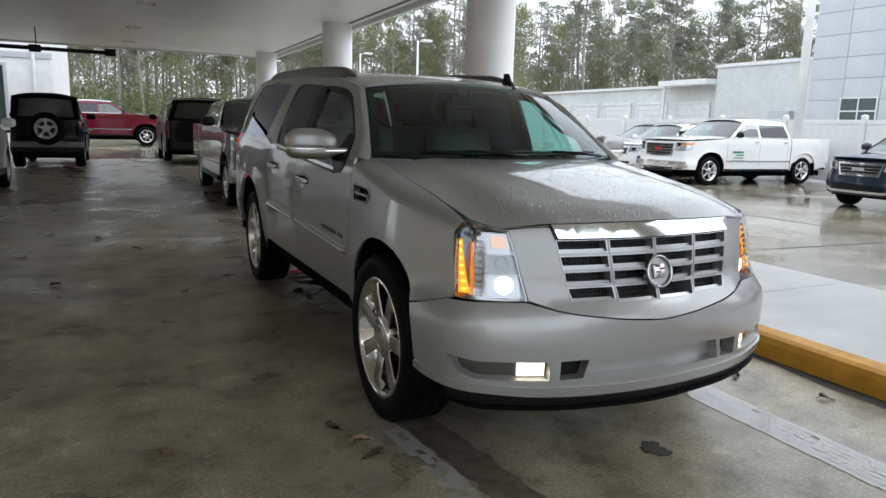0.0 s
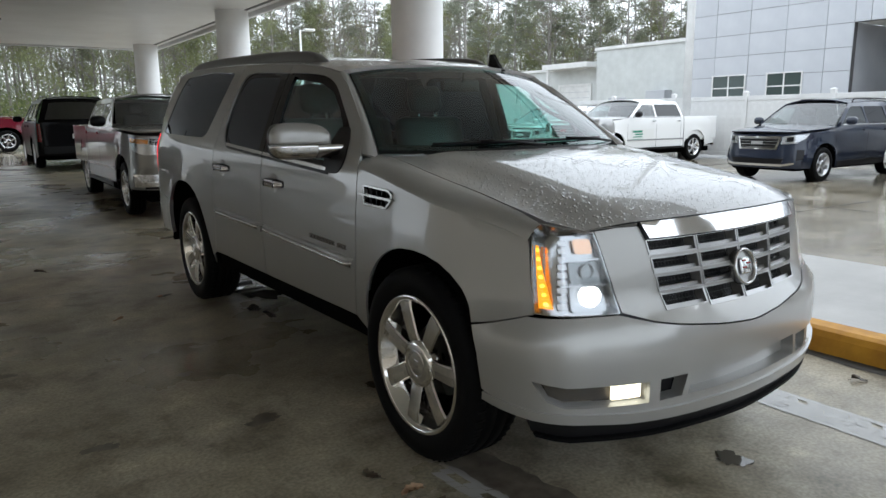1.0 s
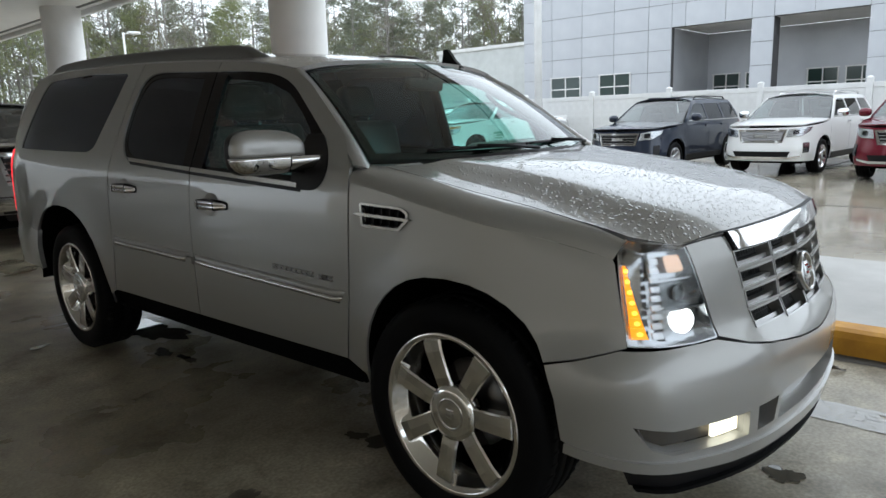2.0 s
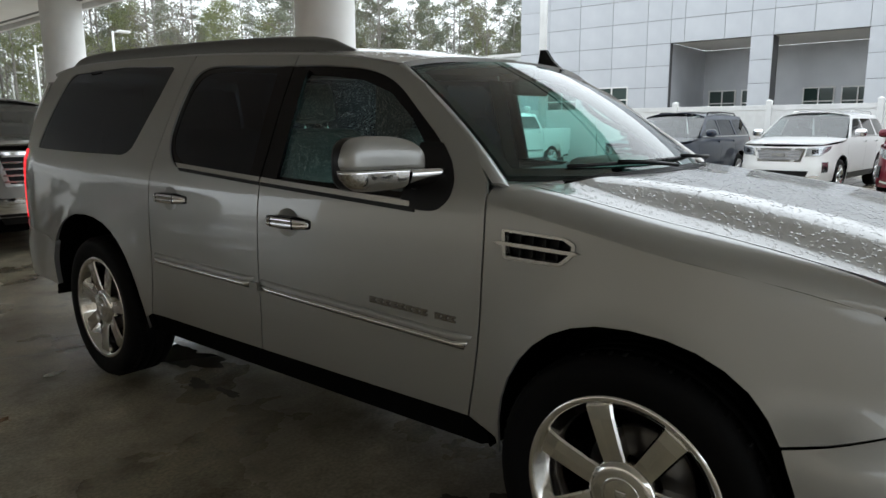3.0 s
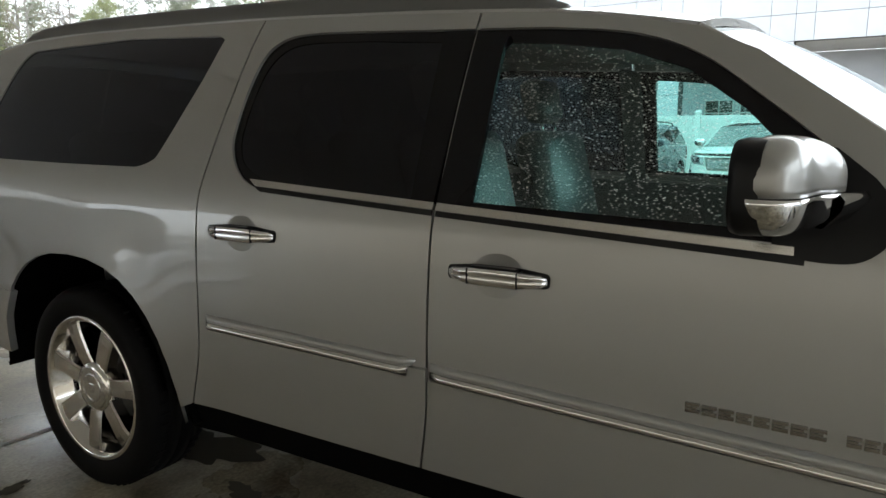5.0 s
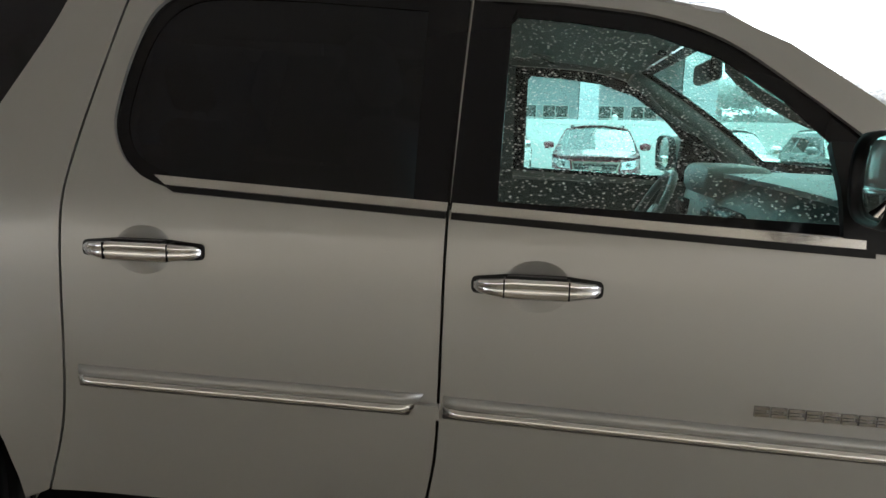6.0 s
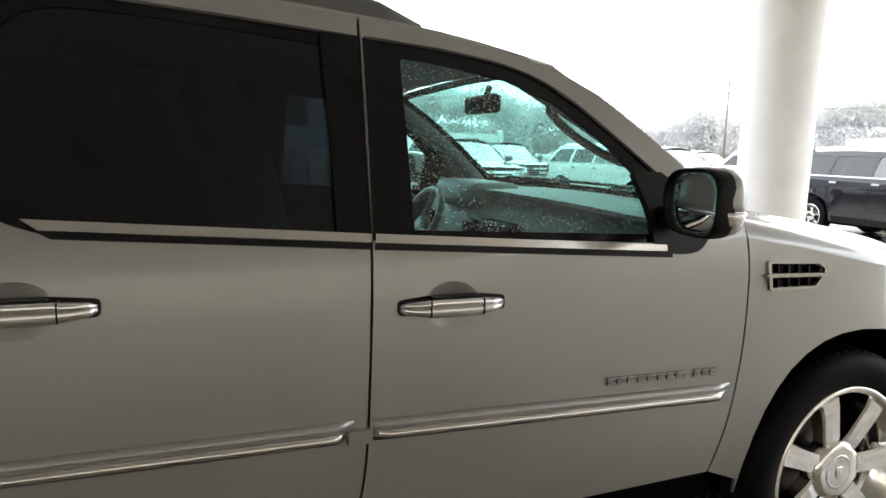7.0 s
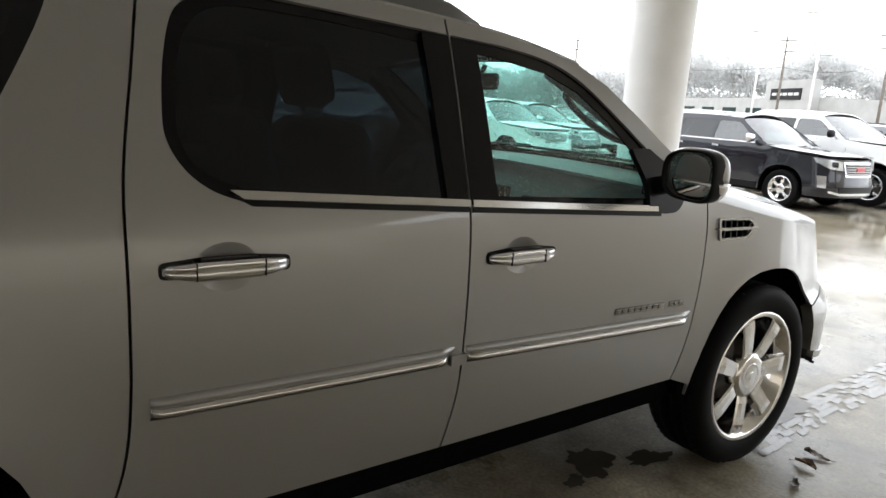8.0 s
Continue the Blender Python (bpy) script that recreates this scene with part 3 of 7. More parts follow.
# ---- the silver vehicle ----
def wheel(parent, x, y, z, sg, r=0.4075, rim_r=0.293, width=0.275, spokes=7, metal=None, turn=0.0, name="wheel", simple=False):
    """A tyre with tread and a spoked rim; sg is the side that faces outwards."""
    metal = metal or WHEEL_CHROME
    w = new(name)
    w.parent = parent
    w.location = (x, y, z)
    h = width / 2
    segs = 32 if simple else 72
    bm = bmesh.new()
    prof = [(rim_r - 0.012, -h * 0.8), (rim_r + 0.01, -h * 0.95), (r * 0.87, -h), (r * 0.955, -h * 0.93), (r * 0.992, -h * 0.72)]
    for g in (-0.45, 0.0, 0.45):
        prof += [(r, h * (g - 0.2)), (r, h * (g - 0.045)), (r - 0.009, h * (g - 0.04)), (r - 0.009, h * (g + 0.04)), (r, h * (g + 0.045))]
    prof += [(r * 0.992, h * 0.72), (r * 0.955, h * 0.93), (r * 0.87, h), (rim_r + 0.01, h * 0.95), (rim_r - 0.012, h * 0.8)]
    lathe(bm, [(a, b * sg) for a, b in prof], segs, "x")
    if not simple:
        for k in range(60):
            t = 2 * math.pi * k / 60
            for s2 in (-1, 1):
                box(bm, s2 * h * 0.60 - 0.02, s2 * h * 0.60 + 0.02, -0.006, 0.006, r * 0.97, r * 0.9995, m=Matrix.Rotation(t + 0.03 * s2, 4, "X"))
    part("tyre", bm, RUBBER, w, "black rubber tyre with worn tread")
    o = sg * h
    bm = bmesh.new()
    lathe(bm, [(rim_r - 0.075, -o * 0.8), (rim_r - 0.055, o * 0.1), (rim_r - 0.045, o * 0.62), (rim_r - 0.022, o * 0.70), (rim_r - 0.018, o * 0.90), (rim_r, o * 0.95), (rim_r + 0.006, o * 0.88)], segs, "x")
    rim = part("rim", bm, metal, w, "bright chrome wheel rim" if metal in (CHROME, WHEEL_CHROME) else "alloy wheel rim")
    bm = bmesh.new()
    for k in range(spokes):
        t = 2 * math.pi * k / spokes + turn
        a, b = 0.07, rim_r - 0.018
        k1, k2 = (0.036, 0.043) if not simple else (0.026, 0.034)
        rows = []
        for rad, half, x0 in ((a, k1, 0.72), (a + 0.06, k1 * 1.02, 0.80), (b - 0.05, k2 * 0.93, 0.86), (b - 0.012, k2, 0.85), (b, k2, 0.78)):
            rows.append([Vector((o * x0 + sg * dx, half * w2, rad)) for dx, w2 in ((-0.055, -0.75), (-0.007, -1.0), (0.0, -0.86), (0.001, 0.0), (0.0, 0.86), (-0.007, 1.0), (-0.055, 0.75))])
        m = Matrix.Rotation(t, 4, "X")
        vs = [[bm.verts.new(m @ p) for p in row] for row in rows]
        for p, q in zip(vs, vs[1:]):
            for j in range(6):
                bm.faces.new((p[j], p[j + 1], q[j + 1], q[j]))
    bmesh.ops.recalc_face_normals(bm, faces=bm.faces[:])
    part("spokes", bm, metal, rim, smooth=False)
    bm = bmesh.new()
    hr = 1.0 if simple else 1.2
    lathe(bm, [(0.002, o * 0.85), (0.066 * hr, o * 0.845), (0.082 * hr, o * 0.815), (0.088 * hr, o * 0.70), (0.090 * hr, o * 0.4)], 40, "x")
    cap = part("hub_cap", bm, WHEEL_CHROME if metal is WHEEL_CHROME else metal, rim)
    if not simple:
        bm = bmesh.new()
        lathe(bm, [(0.050, o * 0.848), (0.054, o * 0.86), (0.060, o * 0.852), (0.061, o * 0.83)], 32, "x")
        box(bm, min(o * 0.82, o * 0.862), max(o * 0.82, o * 0.862), -0.017, 0.017, -0.02, 0.02, bevel=0.004)
        part("hub_ring", bm, CHROME, rim)
    bm = bmesh.new()
    lathe(bm, [(0.03, -o * 0.1), (0.165, -o * 0.1), (0.165, -o * 0.28), (0.03, -o * 0.28)], 36, "x")
    part("brake_disc", bm, mat("brake iron", (0.12, 0.115, 0.11), 0.35, 0.9), w)
    bm = bmesh.new()
    lathe(bm, [(0.001, -o * 0.75), (rim_r - 0.06, -o * 0.75)], 32, "x")
    part("barrel_back", bm, DARK, w)
    return w


CAR_PLAN = [(0, -0.915), (0.1, -0.913), (0.2, -0.906), (0.4, -0.882), (0.55, -0.846), (0.70, -0.787), (0.83, -0.712), (0.90, -0.59), (0.924, -0.40), (0.932, -0.1), (0.938, 0.5), (0.958, 1.5), (0.972, 2.5), (0.972, 3.4), (0.962, 4.0), (0.940, 4.3), (0.87, 4.52), (0.72, 4.62), (0.4, 4.66), (0, 4.67)]
CAR_SIDE = [(0.2, -0.10), (0.35, -0.055), (0.47, -0.03), (0.58, -0.012), (0.72, 0.0), (0.9, 0.004), (1.05, 0.0), (1.15, -0.008), (1.22, -0.02), (1.28, -0.04), (1.34, -0.064), (1.5, -0.125), (1.62, -0.175), (1.72, -0.22), (1.80, -0.265), (1.95, -0.36)]
CAR_FRONT = [(0.15, -0.05), (0.25, -0.015), (0.33, 0.012), (0.42, 0.030), (0.52, 0.034), (0.62, 0.036), (0.68, 0.030), (0.72, 0.014), (0.755, -0.014), (0.80, -0.036), (0.9, -0.052), (1.03, -0.08), (1.08, -0.105), (1.15, -0.16), (1.3, -0.3)]
CAR_REAR = [(0.2, -0.1), (0.4, -0.02), (0.55, 0.0), (0.72, 0.0), (0.8, -0.03), (1.2, -0.03), (1.3, -0.05), (1.5, -0.1), (1.8, -0.24), (1.95, -0.4)]
FA, RA = (-0.012, 0.405, 0.450, 0.511), (3.275, 0.405, 0.578, 0.572)
body = Shell(CAR_PLAN, CAR_SIDE, CAR_FRONT, CAR_REAR, (-0.62, -0.1), (4.15, 4.6), [(*FA, 0.016), (*RA, 0.016)], lean=0.042)
roof_edge = curve1([(0.98, 1.675), (1.05, 1.69), (1.3, 1.735), (1.6, 1.766), (2.1, 1.80), (2.6, 1.825), (3.6, 1.855), (4.1, 1.845), (4.4, 1.80)])
roof_mid = curve1([(0.95, 1.728), (1.2, 1.775), (1.5, 1.808), (2.0, 1.85), (2.6, 1.875), (3.6, 1.905), (4.2, 1.885), (4.4, 1.84)])
hood_edge = curve1([(-1.0, 0.99), (-0.8, 1.04), (-0.6, 1.09), (-0.3, 1.155), (0.0, 1.205), (0.27, 1.255), (0.55, 1.30)])
hood_mid = curve1([(-1.0, 1.055), (-0.9, 1.082), (-0.8, 1.108), (-0.6, 1.155), (-0.3, 1.212), (0.0, 1.258), (0.3, 1.29), (0.5, 1.31)])


def hood_z(x, y):
    """A raised middle with a soft crease on either side, and a flatter strip along the wings."""
    def raw(y):
        a, b = hood_edge(y), hood_mid(y)
        q = abs(x) / 0.80
        k = min(max((0.675 - 0.10 * min(max(y, -0.5), 0.0) - abs(x)) / 0.17, 0), 1)
        return a + (b - a + 0.010) * (0.42 * (1 - q ** 2.2) + 0.58 * k * k * (3 - 2 * k)) - 0.008
    lip = float(np.interp(abs(x), body.xs[:420], body.ys[:420])) + 0.085
    t = min(max((y - lip) / 0.20, 0), 1)
    over = max(0.0, raw(lip) - 1.064 + 0.05 * max(0.0, abs(x) - 0.5))
    return raw(y) - over * (1 - t) ** 2.2


def ws(u, v):
    """The windscreen: u across, v up."""
    b = Vector((0.815 * u, 0.295 + 0.20 * u * u, 1.275 + 0.022 * u * u))
    t = Vector((0.655 * u, 0.985 + 0.075 * u * u, 1.728 - 0.045 * u * u))
    p = b.lerp(t, v)
    return p + Vector((0, -0.02, 0.03)) * (4 * v * (1 - v)) * (1 - 0.5 * u * u)


def roof_at(u, y):
    ez, mz = roof_edge(y), roof_mid(y)
    w = body(body.at_y(y), ez)[0]
    return (w * u, y + 0.0, mz - (mz - ez) * abs(u) ** 3.2)


def build_car():
    car = thing("large_suv", "silver metallic long-wheelbase luxury utility vehicle, rain-speckled, lights on", "car")

    def on(ys):
        return [(body.at_y(a), b) for a, b in ys]

    def side_part(name, ys, holes=(), material=None, lift=0.0, thick=0.012, step=0.05, label="", both=True, parent=None, sides=None):
        made = []
        for sg in sides or ((-1, 1) if both else (-1,)):
            f = (lambda s, z, sg=sg: body(s * sg, z)) if sg > 0 else (lambda s, z: body(-s, z))
            bm = sheet(f, on(ys), [on(h) for h in holes], step, lift, thick, flip=sg < 0)
            made.append(part(name, bm, material or SILVER, parent or car, label))
        return made

    g = 0.0035
    # doors
    sm = lambda pts, n=5: [(p.x, p.y) for p in spline(pts, n)]
    win_f = [(0.672, 1.205)] + sm([(0.672, 1.32), (0.742, 1.392), (0.885, 1.507), (1.04, 1.618), (1.20, 1.676), (1.41, 1.702)]) + [(1.618 - 2 * g, 1.713), (1.628 - 2 * g, 1.250)]
    win_r = [(1.632 + g, 1.250), (1.622 + g, 1.713)] + sm([(2.0, 1.736), (2.22, 1.746), (2.335, 1.733), (2.402, 1.682), (2.436, 1.58), (2.452, 1.46), (2.448, 1.395), (2.415, 1.334), (2.36, 1.290), (2.29, 1.264)])
    top = lambda y: roof_edge(y) - 0.008
    seam_f = sm([(0.56, 0.50), (0.522, 0.66), (0.497, 0.85), (0.487, 1.08), (0.490, 1.20), (0.497, 1.285)])
    seam_m = sm([(1.62, top(1.62)), (1.634, 1.5), (1.643, 1.24), (1.648, 1.0), (1.652, 0.79), (1.660, 0.66), (1.690, 0.50)])
    seam_r = sm([(2.46, top(2.46)), (2.505, 1.55), (2.535, 1.38), (2.549, 1.25), (2.550, 1.05), (2.553, 0.85), (2.572, 0.68), (2.63, 0.50)])
    off = lambda pts, d: [(a + d, b) for a, b in pts]
    front_door = off(seam_f, g) + [(0.605, 1.388), (0.75, 1.50), (0.91, 1.615), (1.05, top(1.05)), (1.2, top(1.2)), (1.4, top(1.4))] + off(seam_m, -g)
    rear_door = off(seam_m[::-1], g) + [(2.0, top(2.0))] + off(seam_r, -g)
    ring = lambda yc, z: [(yc + 0.068 * math.cos(a), z + 0.056 * math.copysign(abs(math.sin(a)) ** 0.75, math.sin(a))) for a in np.linspace(0, 2 * math.pi, 28, endpoint=False)]
    scoop_f, scoop_r = (1.446, 1.083), (2.341, 1.124)
    fd = side_part("front_door", front_door, [win_f, ring(*scoop_f)])
    rd = side_part("rear_door", rear_door, [win_r, ring(*scoop_r)])
    # quarter panel with its long window
    arch_r = [p for p in arch_line(*RA, 0.44)]
    quarter_win = sm([(2.628, 1.755), (2.68, 1.61), (2.80, 1.38), (2.848, 1.335), (2.92, 1.316)]) + sm([(3.4, 1.320), (4.06, 1.334), (4.115, 1.352), (4.125, 1.39), (4.04, 1.62), (3.965, 1.762), (3.90, 1.797)]) + [(3.2, 1.80), (2.66, 1.770)]
    q_top = [(y, top(y)) for y in (2.8, 3.2, 3.6, 4.0, 4.25)]
    quarter = q_top + [(4.38, 1.5), (4.44, 1.335), (4.455, 0.84), (4.30, 0.803), (3.90, 0.776), (3.742, 0.766)] + [p for p in arch_r[::-1] if p[0] < 3.2 or p[1] > 0.77][:-1] + [(2.70, 0.47)] + off(seam_r[::-1], g)
    side_part("quarter_panel", quarter, [quarter_win])
    # front wing
    arch_f = arch_line(*FA, 0.46)
    wing_top = [(y, hood_edge(y) - 0.07) for y in (-0.585, -0.3, 0.0, 0.25, 0.36, 0.45, 0.487)]
    wing = wing_top + [p for p in off(seam_f[::-1], -g) if p[1] < hood_edge(p[0]) - 0.075] + [p for p in arch_f[::-1] if p[0] > -0.3 or p[1] > 0.73] + [(-0.400, 0.705), (-0.50, 0.730), (-0.62, 0.766), (-0.641, 0.772), (-0.638, 0.80), (-0.617, 0.90), (-0.594, 1.01)]
    vent_hole = [(0.406, 1.141), (0.205, 1.134), (0.177, 1.119), (0.180, 1.099), (0.217, 1.067), (0.397, 1.069)]
    side_part("front_wing", wing, [vent_hole])
    for sg in (-1, 1):
        def shoulder(t, y, sg=sg):
            a = Vector(body(body.at_y(y), hood_edge(y) - 0.07))
            c = Vector((0.792, y, hood_z(0.792, y)))
            k = Vector((a.x - 0.012, y, c.z - 0.004))
            p = a * (1 - t) ** 2 + k * 2 * t * (1 - t) + c * t * t
            return (p.x * sg, p.y, p.z)
        part("wing_top", sheet(shoulder, [(0, -0.588), (1, -0.595), (1, 0.46), (0.7, 0.490), (0, 0.4905)], (), 0.1, 0, 0.0, flip=sg < 0), SILVER, car)
        # windscreen pillar
        def pillar(t, v, sg=sg):
            a = ws(1.0, v)
            y = 0.495 + (1.05 - 0.495) * v
            zz = 1.292 + (1.683 - 1.292) * v
            y += 0.07 * v * (1 - v)
            zz += 0.07 * v * (1 - v)
            c = Vector(body(body.at_y(y), zz))
            k = (a + c) / 2 + Vector((0.012, -0.016, 0.016))
            p = a * (1 - t) ** 2 + k * 2 * t * (1 - t) + c * t * t
            return (p.x * sg, p.y, p.z)
        part("windscreen_pillar", sheet(pillar, [(0, -0.09), (1, -0.02), (1, 1), (0, 1)], (), 0.1, 0, 0.012, flip=sg < 0), SILVER, car)
    # roof
    rim = [(-1, 1.05), (-0.5, 1.0), (0, 0.985), (0.5, 1.0), (1, 1.05), (1, 4.3), (0.5, 4.36), (-0.5, 4.36), (-1, 4.3)]
    part("roof", sheet(roof_at, rim, (), 0.12, 0, 0.02), WET_SILVER, car, "silver roof beaded with rain")
    # hood
    half = []
    for x in (0.0, 0.1, 0.2, 0.3, 0.4, 0.5, 0.6, 0.69):
        half.append((x, body(body.at_x(x), 1.062)[1] + 0.004))
    half += [(0.765, -0.585), (0.785, -0.4), (0.788, 0.0), (0.788, 0.42), (0.70, 0.385), (0.45, 0.28), (0.2, 0.235), (0.0, 0.225)]
    hood = half + [(-x, y) for x, y in half[::-1][1:-1]]
    part("hood", sheet(lambda x, y: (x, y, hood_z(x, y)), hood, (), 0.06, 0, 0.015), WET_SILVER, car, "silver bonnet covered in raindrops")
    cowl = [(-0.80, 0.44), (-0.45, 0.29), (0, 0.23), (0.45, 0.29), (0.80, 0.44), (0.81, 0.50), (0.45, 0.355), (0, 0.305), (-0.45, 0.355), (-0.81, 0.50)]
    part("cowl", sheet(lambda x, y: (x, y, hood_z(x, y) - 0.022), cowl, (), 0.07, 0, 0.02), BLACK, car, "black plastic cowl vent")
    for k in range(4):
        bm = bmesh.new()
        tube(bm, [(x, 0.262 + 0.022 * k + 0.27 * x * x, hood_z(x, 0.30) - 0.010 + 0.003 * k) for x in np.linspace(-0.62, 0.62, 13)], 0.005, 6)
        part("cowl_rib", bm, BLACK, car)
    part("windscreen", sheet(ws, [(-0.985, 0.0), (0.985, 0.0), (0.985, 0.985), (-0.985, 0.985)], (), 0.12, 0.002, 0.004), WINDSCREEN, car, "clear windscreen, rain-specked").visible_shadow = False
    part("windscreen_seal", sheet(ws, [(-0.99, -0.02), (0.99, -0.02), (0.99, 0.99), (-0.99, 0.99)], [[(-0.94, 0.06), (0.94, 0.06), (0.93, 0.94), (-0.93, 0.94)]], 0.12, -0.004, 0.004), GLOSS_BLACK, car)
    # glass and trim of the sides
    for k, sg in enumerate((-1, 1)):
        one = (sg,)
        glass_f = [(0.835, 1.238), (0.828, 1.395), (0.925, 1.490), (1.06, 1.586), (1.21, 1.638), (1.39, 1.662), (1.512, 1.672), (1.532, 1.65), (1.545, 1.262)]
        side_part("window_frame", win_f, [glass_f], GLOSS_BLACK, -0.010, 0.004, sides=one, parent=fd[k])
        side_part("window", glass_f, (), SIDE_GLASS, -0.013, 0.003, sides=one, parent=fd[k], label="clear side window with rain drops")[0].visible_shadow = False
        glass_r = [(1.70, 1.255), (1.70, 1.685)] + sm([(2.0, 1.710), (2.21, 1.718), (2.31, 1.705), (2.372, 1.655), (2.405, 1.57), (2.421, 1.45), (2.414, 1.390), (2.38, 1.338), (2.29, 1.295)])
        side_part("window_frame", win_r, [glass_r], GLOSS_BLACK, -0.010, 0.004, sides=one, parent=rd[k])
        side_part("window", glass_r, (), PRIVACY, -0.012, 0.003, sides=one, parent=rd[k], label="dark privacy glass")
        side_part("quarter_window", quarter_win, (), PRIVACY, -0.006, 0.004, sides=one, label="dark privacy glass")
        # belt strips
        side_part("chrome_strip", [(0.80, 1.190), (0.80, 1.207), (1.6, 1.250), (1.633, 1.252), (1.636, 1.233)], (), BRIGHT_TRIM, 0.008, 0.02, sides=one, parent=fd[k], step=0.03)
        side_part("chrome_strip", [(1.645, 1.234), (1.643, 1.252), (2.325, 1.291), (2.295, 1.270)], (), BRIGHT_TRIM, 0.008, 0.02, sides=one, parent=rd[k], step=0.03)
        side_part("belt_seal", [(0.78, 1.172), (0.78, 1.188), (1.634, 1.232), (1.636, 1.218)], (), BLACK, 0.005, 0.012, sides=one, parent=fd[k], step=0.03)
        side_part("belt_seal", [(1.648, 1.219), (1.647, 1.233), (2.30, 1.269), (2.275, 1.255)], (), BLACK, 0.005, 0.012, sides=one, parent=rd[k], step=0.03)
        # side mouldings: a rounded silver lip, a bright insert and a dark lower edge, swept along the door
        for y0, y1, z0, z1, par in ((0.548, 1.640, 0.759, 0.797, fd[k]), (1.704, 2.515, 0.799, 0.812, rd[k])):
            for prof, material, note in (((0.031, -0.004), (0.029, 0.008), (0.022, 0.015), (0.013, 0.016), (0.0065, 0.011)), SILVER, ""), (((0.006, 0.011), (0.003, 0.018), (-0.004, 0.0215), (-0.010, 0.021), (-0.0135, 0.017)), BRIGHT_TRIM, "bright insert of the side moulding"), (((-0.0135, 0.0165), (-0.019, 0.012), (-0.023, 0.003), (-0.024, -0.004)), BROWN_TRIM, "dark lower edge of the side moulding"):
                bm = bmesh.new()
                rows = []
                for j in range(33):
                    t = j / 32
                    e = min(1.0, 0.25 + min(t, 1 - t) * 60)
                    y, z = y0 + (y1 - y0) * t, z0 + (z1 - z0) * t
                    row = []
                    for dz, dx in prof:
                        q = body(body.at_y(y) * sg, z + dz)
                        row.append(bm.verts.new((q[0] + sg * dx * e, q[1] - (0.02 * dz / 0.03 if j == 0 and sg else 0), q[2])))
                    rows.append(row)
                for p, q in zip(rows, rows[1:]):
                    for j in range(len(prof) - 1):
                        bm.faces.new((p[j], p[j + 1], q[j + 1], q[j]))
                for row in (rows[0], rows[-1]):
                    bm.faces.new(row)
                bmesh.ops.recalc_face_normals(bm, faces=bm.faces[:])
                part("side_moulding", bm, material, par, note)
        side_part("moulding_end", [(1.647, 0.775), (1.647, 0.808), (1.702, 0.809), (1.702, 0.777)], (), SILVER, 0.017, 0.02, sides=one, parent=rd[k], step=0.03)
        # badge letters as plain bars
        yb = 0.985
        for w in (0.0345,) * 8 + (0.0,) + (0.030,) * 3:
            if w:
                zb = 0.832 - (0.985 - yb) * 0.028
                for low, high, cut in ((0.0, 0.007, 0.004), (0.009, 0.0135, 0.010), (0.0155, 0.022, 0.004)):
                    side_part("badge", [(yb - w + cut, zb + low), (yb - w + cut, zb + high), (yb, zb + high), (yb, zb + low)], (), BADGE_CHROME, 0.006, 0.008, sides=one, parent=fd[k], step=0.03)
            yb -= w if w else 0.030
        # handles: a dished scoop, a dark gasket and a chrome pull
        for par, y0, y1, (yc, zc) in ((fd[k], 1.313, 1.580, scoop_f), (rd[k], 2.198, 2.484, scoop_r)):
            def dish(s, z, sg=sg, yc=yc, zc=zc):
                q = min(1.0, math.hypot((s - body.at_y(yc)) / 0.068, (z - zc) / 0.056))
                x, y, zz = body(s * sg, z)
                return (x - sg * 0.011 * (1 - q * q), y, zz)
            part("handle_scoop", sheet(dish, [(body.at_y(p), q) for p, q in ring(yc, zc)], (), 0.012, 0.0, 0.0, flip=sg < 0), SILVER, par)
            z = zc
            lens = lambda hw, hh: rounded([(y0 - hw, z - hh * 0.75), (y0 - hw, z + hh * 0.75), (yc - 0.06, z + hh * 1.1), (yc + 0.06, z + hh * 1.1), (y1 + hw, z + hh * 0.75), (y1 + hw, z - hh * 0.75), (yc + 0.05, z - hh * 1.05), (yc - 0.05, z - hh * 1.05)], 0.012, 3)
            side_part("handle_gasket", lens(0.006, 0.0235), (), BLACK, 0.003, 0.006, sides=one, parent=par, step=0.03)
            q = Vector(body(body.at_y(yc) * sg, z))
            part("handle_recess", boxed(min(q.x + sg * 0.006, q.x + sg * 0.030), max(q.x + sg * 0.006, q.x + sg * 0.030), q.y - 0.062, q.y + 0.062, z + 0.0195, z + 0.0265, bevel=0.002), BLACK, par, smooth=False)
            bm = bmesh.new()
            rows = []
            for j in range(21):
                t = j / 20
                y = y0 + (y1 - y0) * t
                e = min(t, 1 - t) * 2
                rise = 0.010 + 0.026 * min(1, e / 0.35) ** 0.7
                hh = (0.0135 + 0.0085 * min(1, e / 0.55)) * (min(1, e / 0.05) * 0.35 + 0.65)
                q = Vector(body(body.at_y(y) * sg, z))
                deep = 0.016 if e > 0.42 else rise
                prof = ((-deep, -hh * 0.8), (-deep * 0.3, -hh), (-0.002, -hh * 0.82), (0.0, -hh * 0.2), (-0.003, hh * 0.15), (0.001, hh * 0.35), (-0.002, hh * 0.85), (-deep * 0.3, hh), (-deep, hh * 0.8))
                rows.append([bm.verts.new((q.x + sg * (rise + dx), q.y, q.z + dz)) for dx, dz in prof])
            for p, q in zip(rows, rows[1:]):
                for j in range(9):
                    bm.faces.new((p[j], p[(j + 1) % 9], q[(j + 1) % 9], q[j]))
            bm.faces.new(rows[0][::-1])
            bm.faces.new(rows[-1])
            bmesh.ops.recalc_face_normals(bm, faces=bm.faces[:])
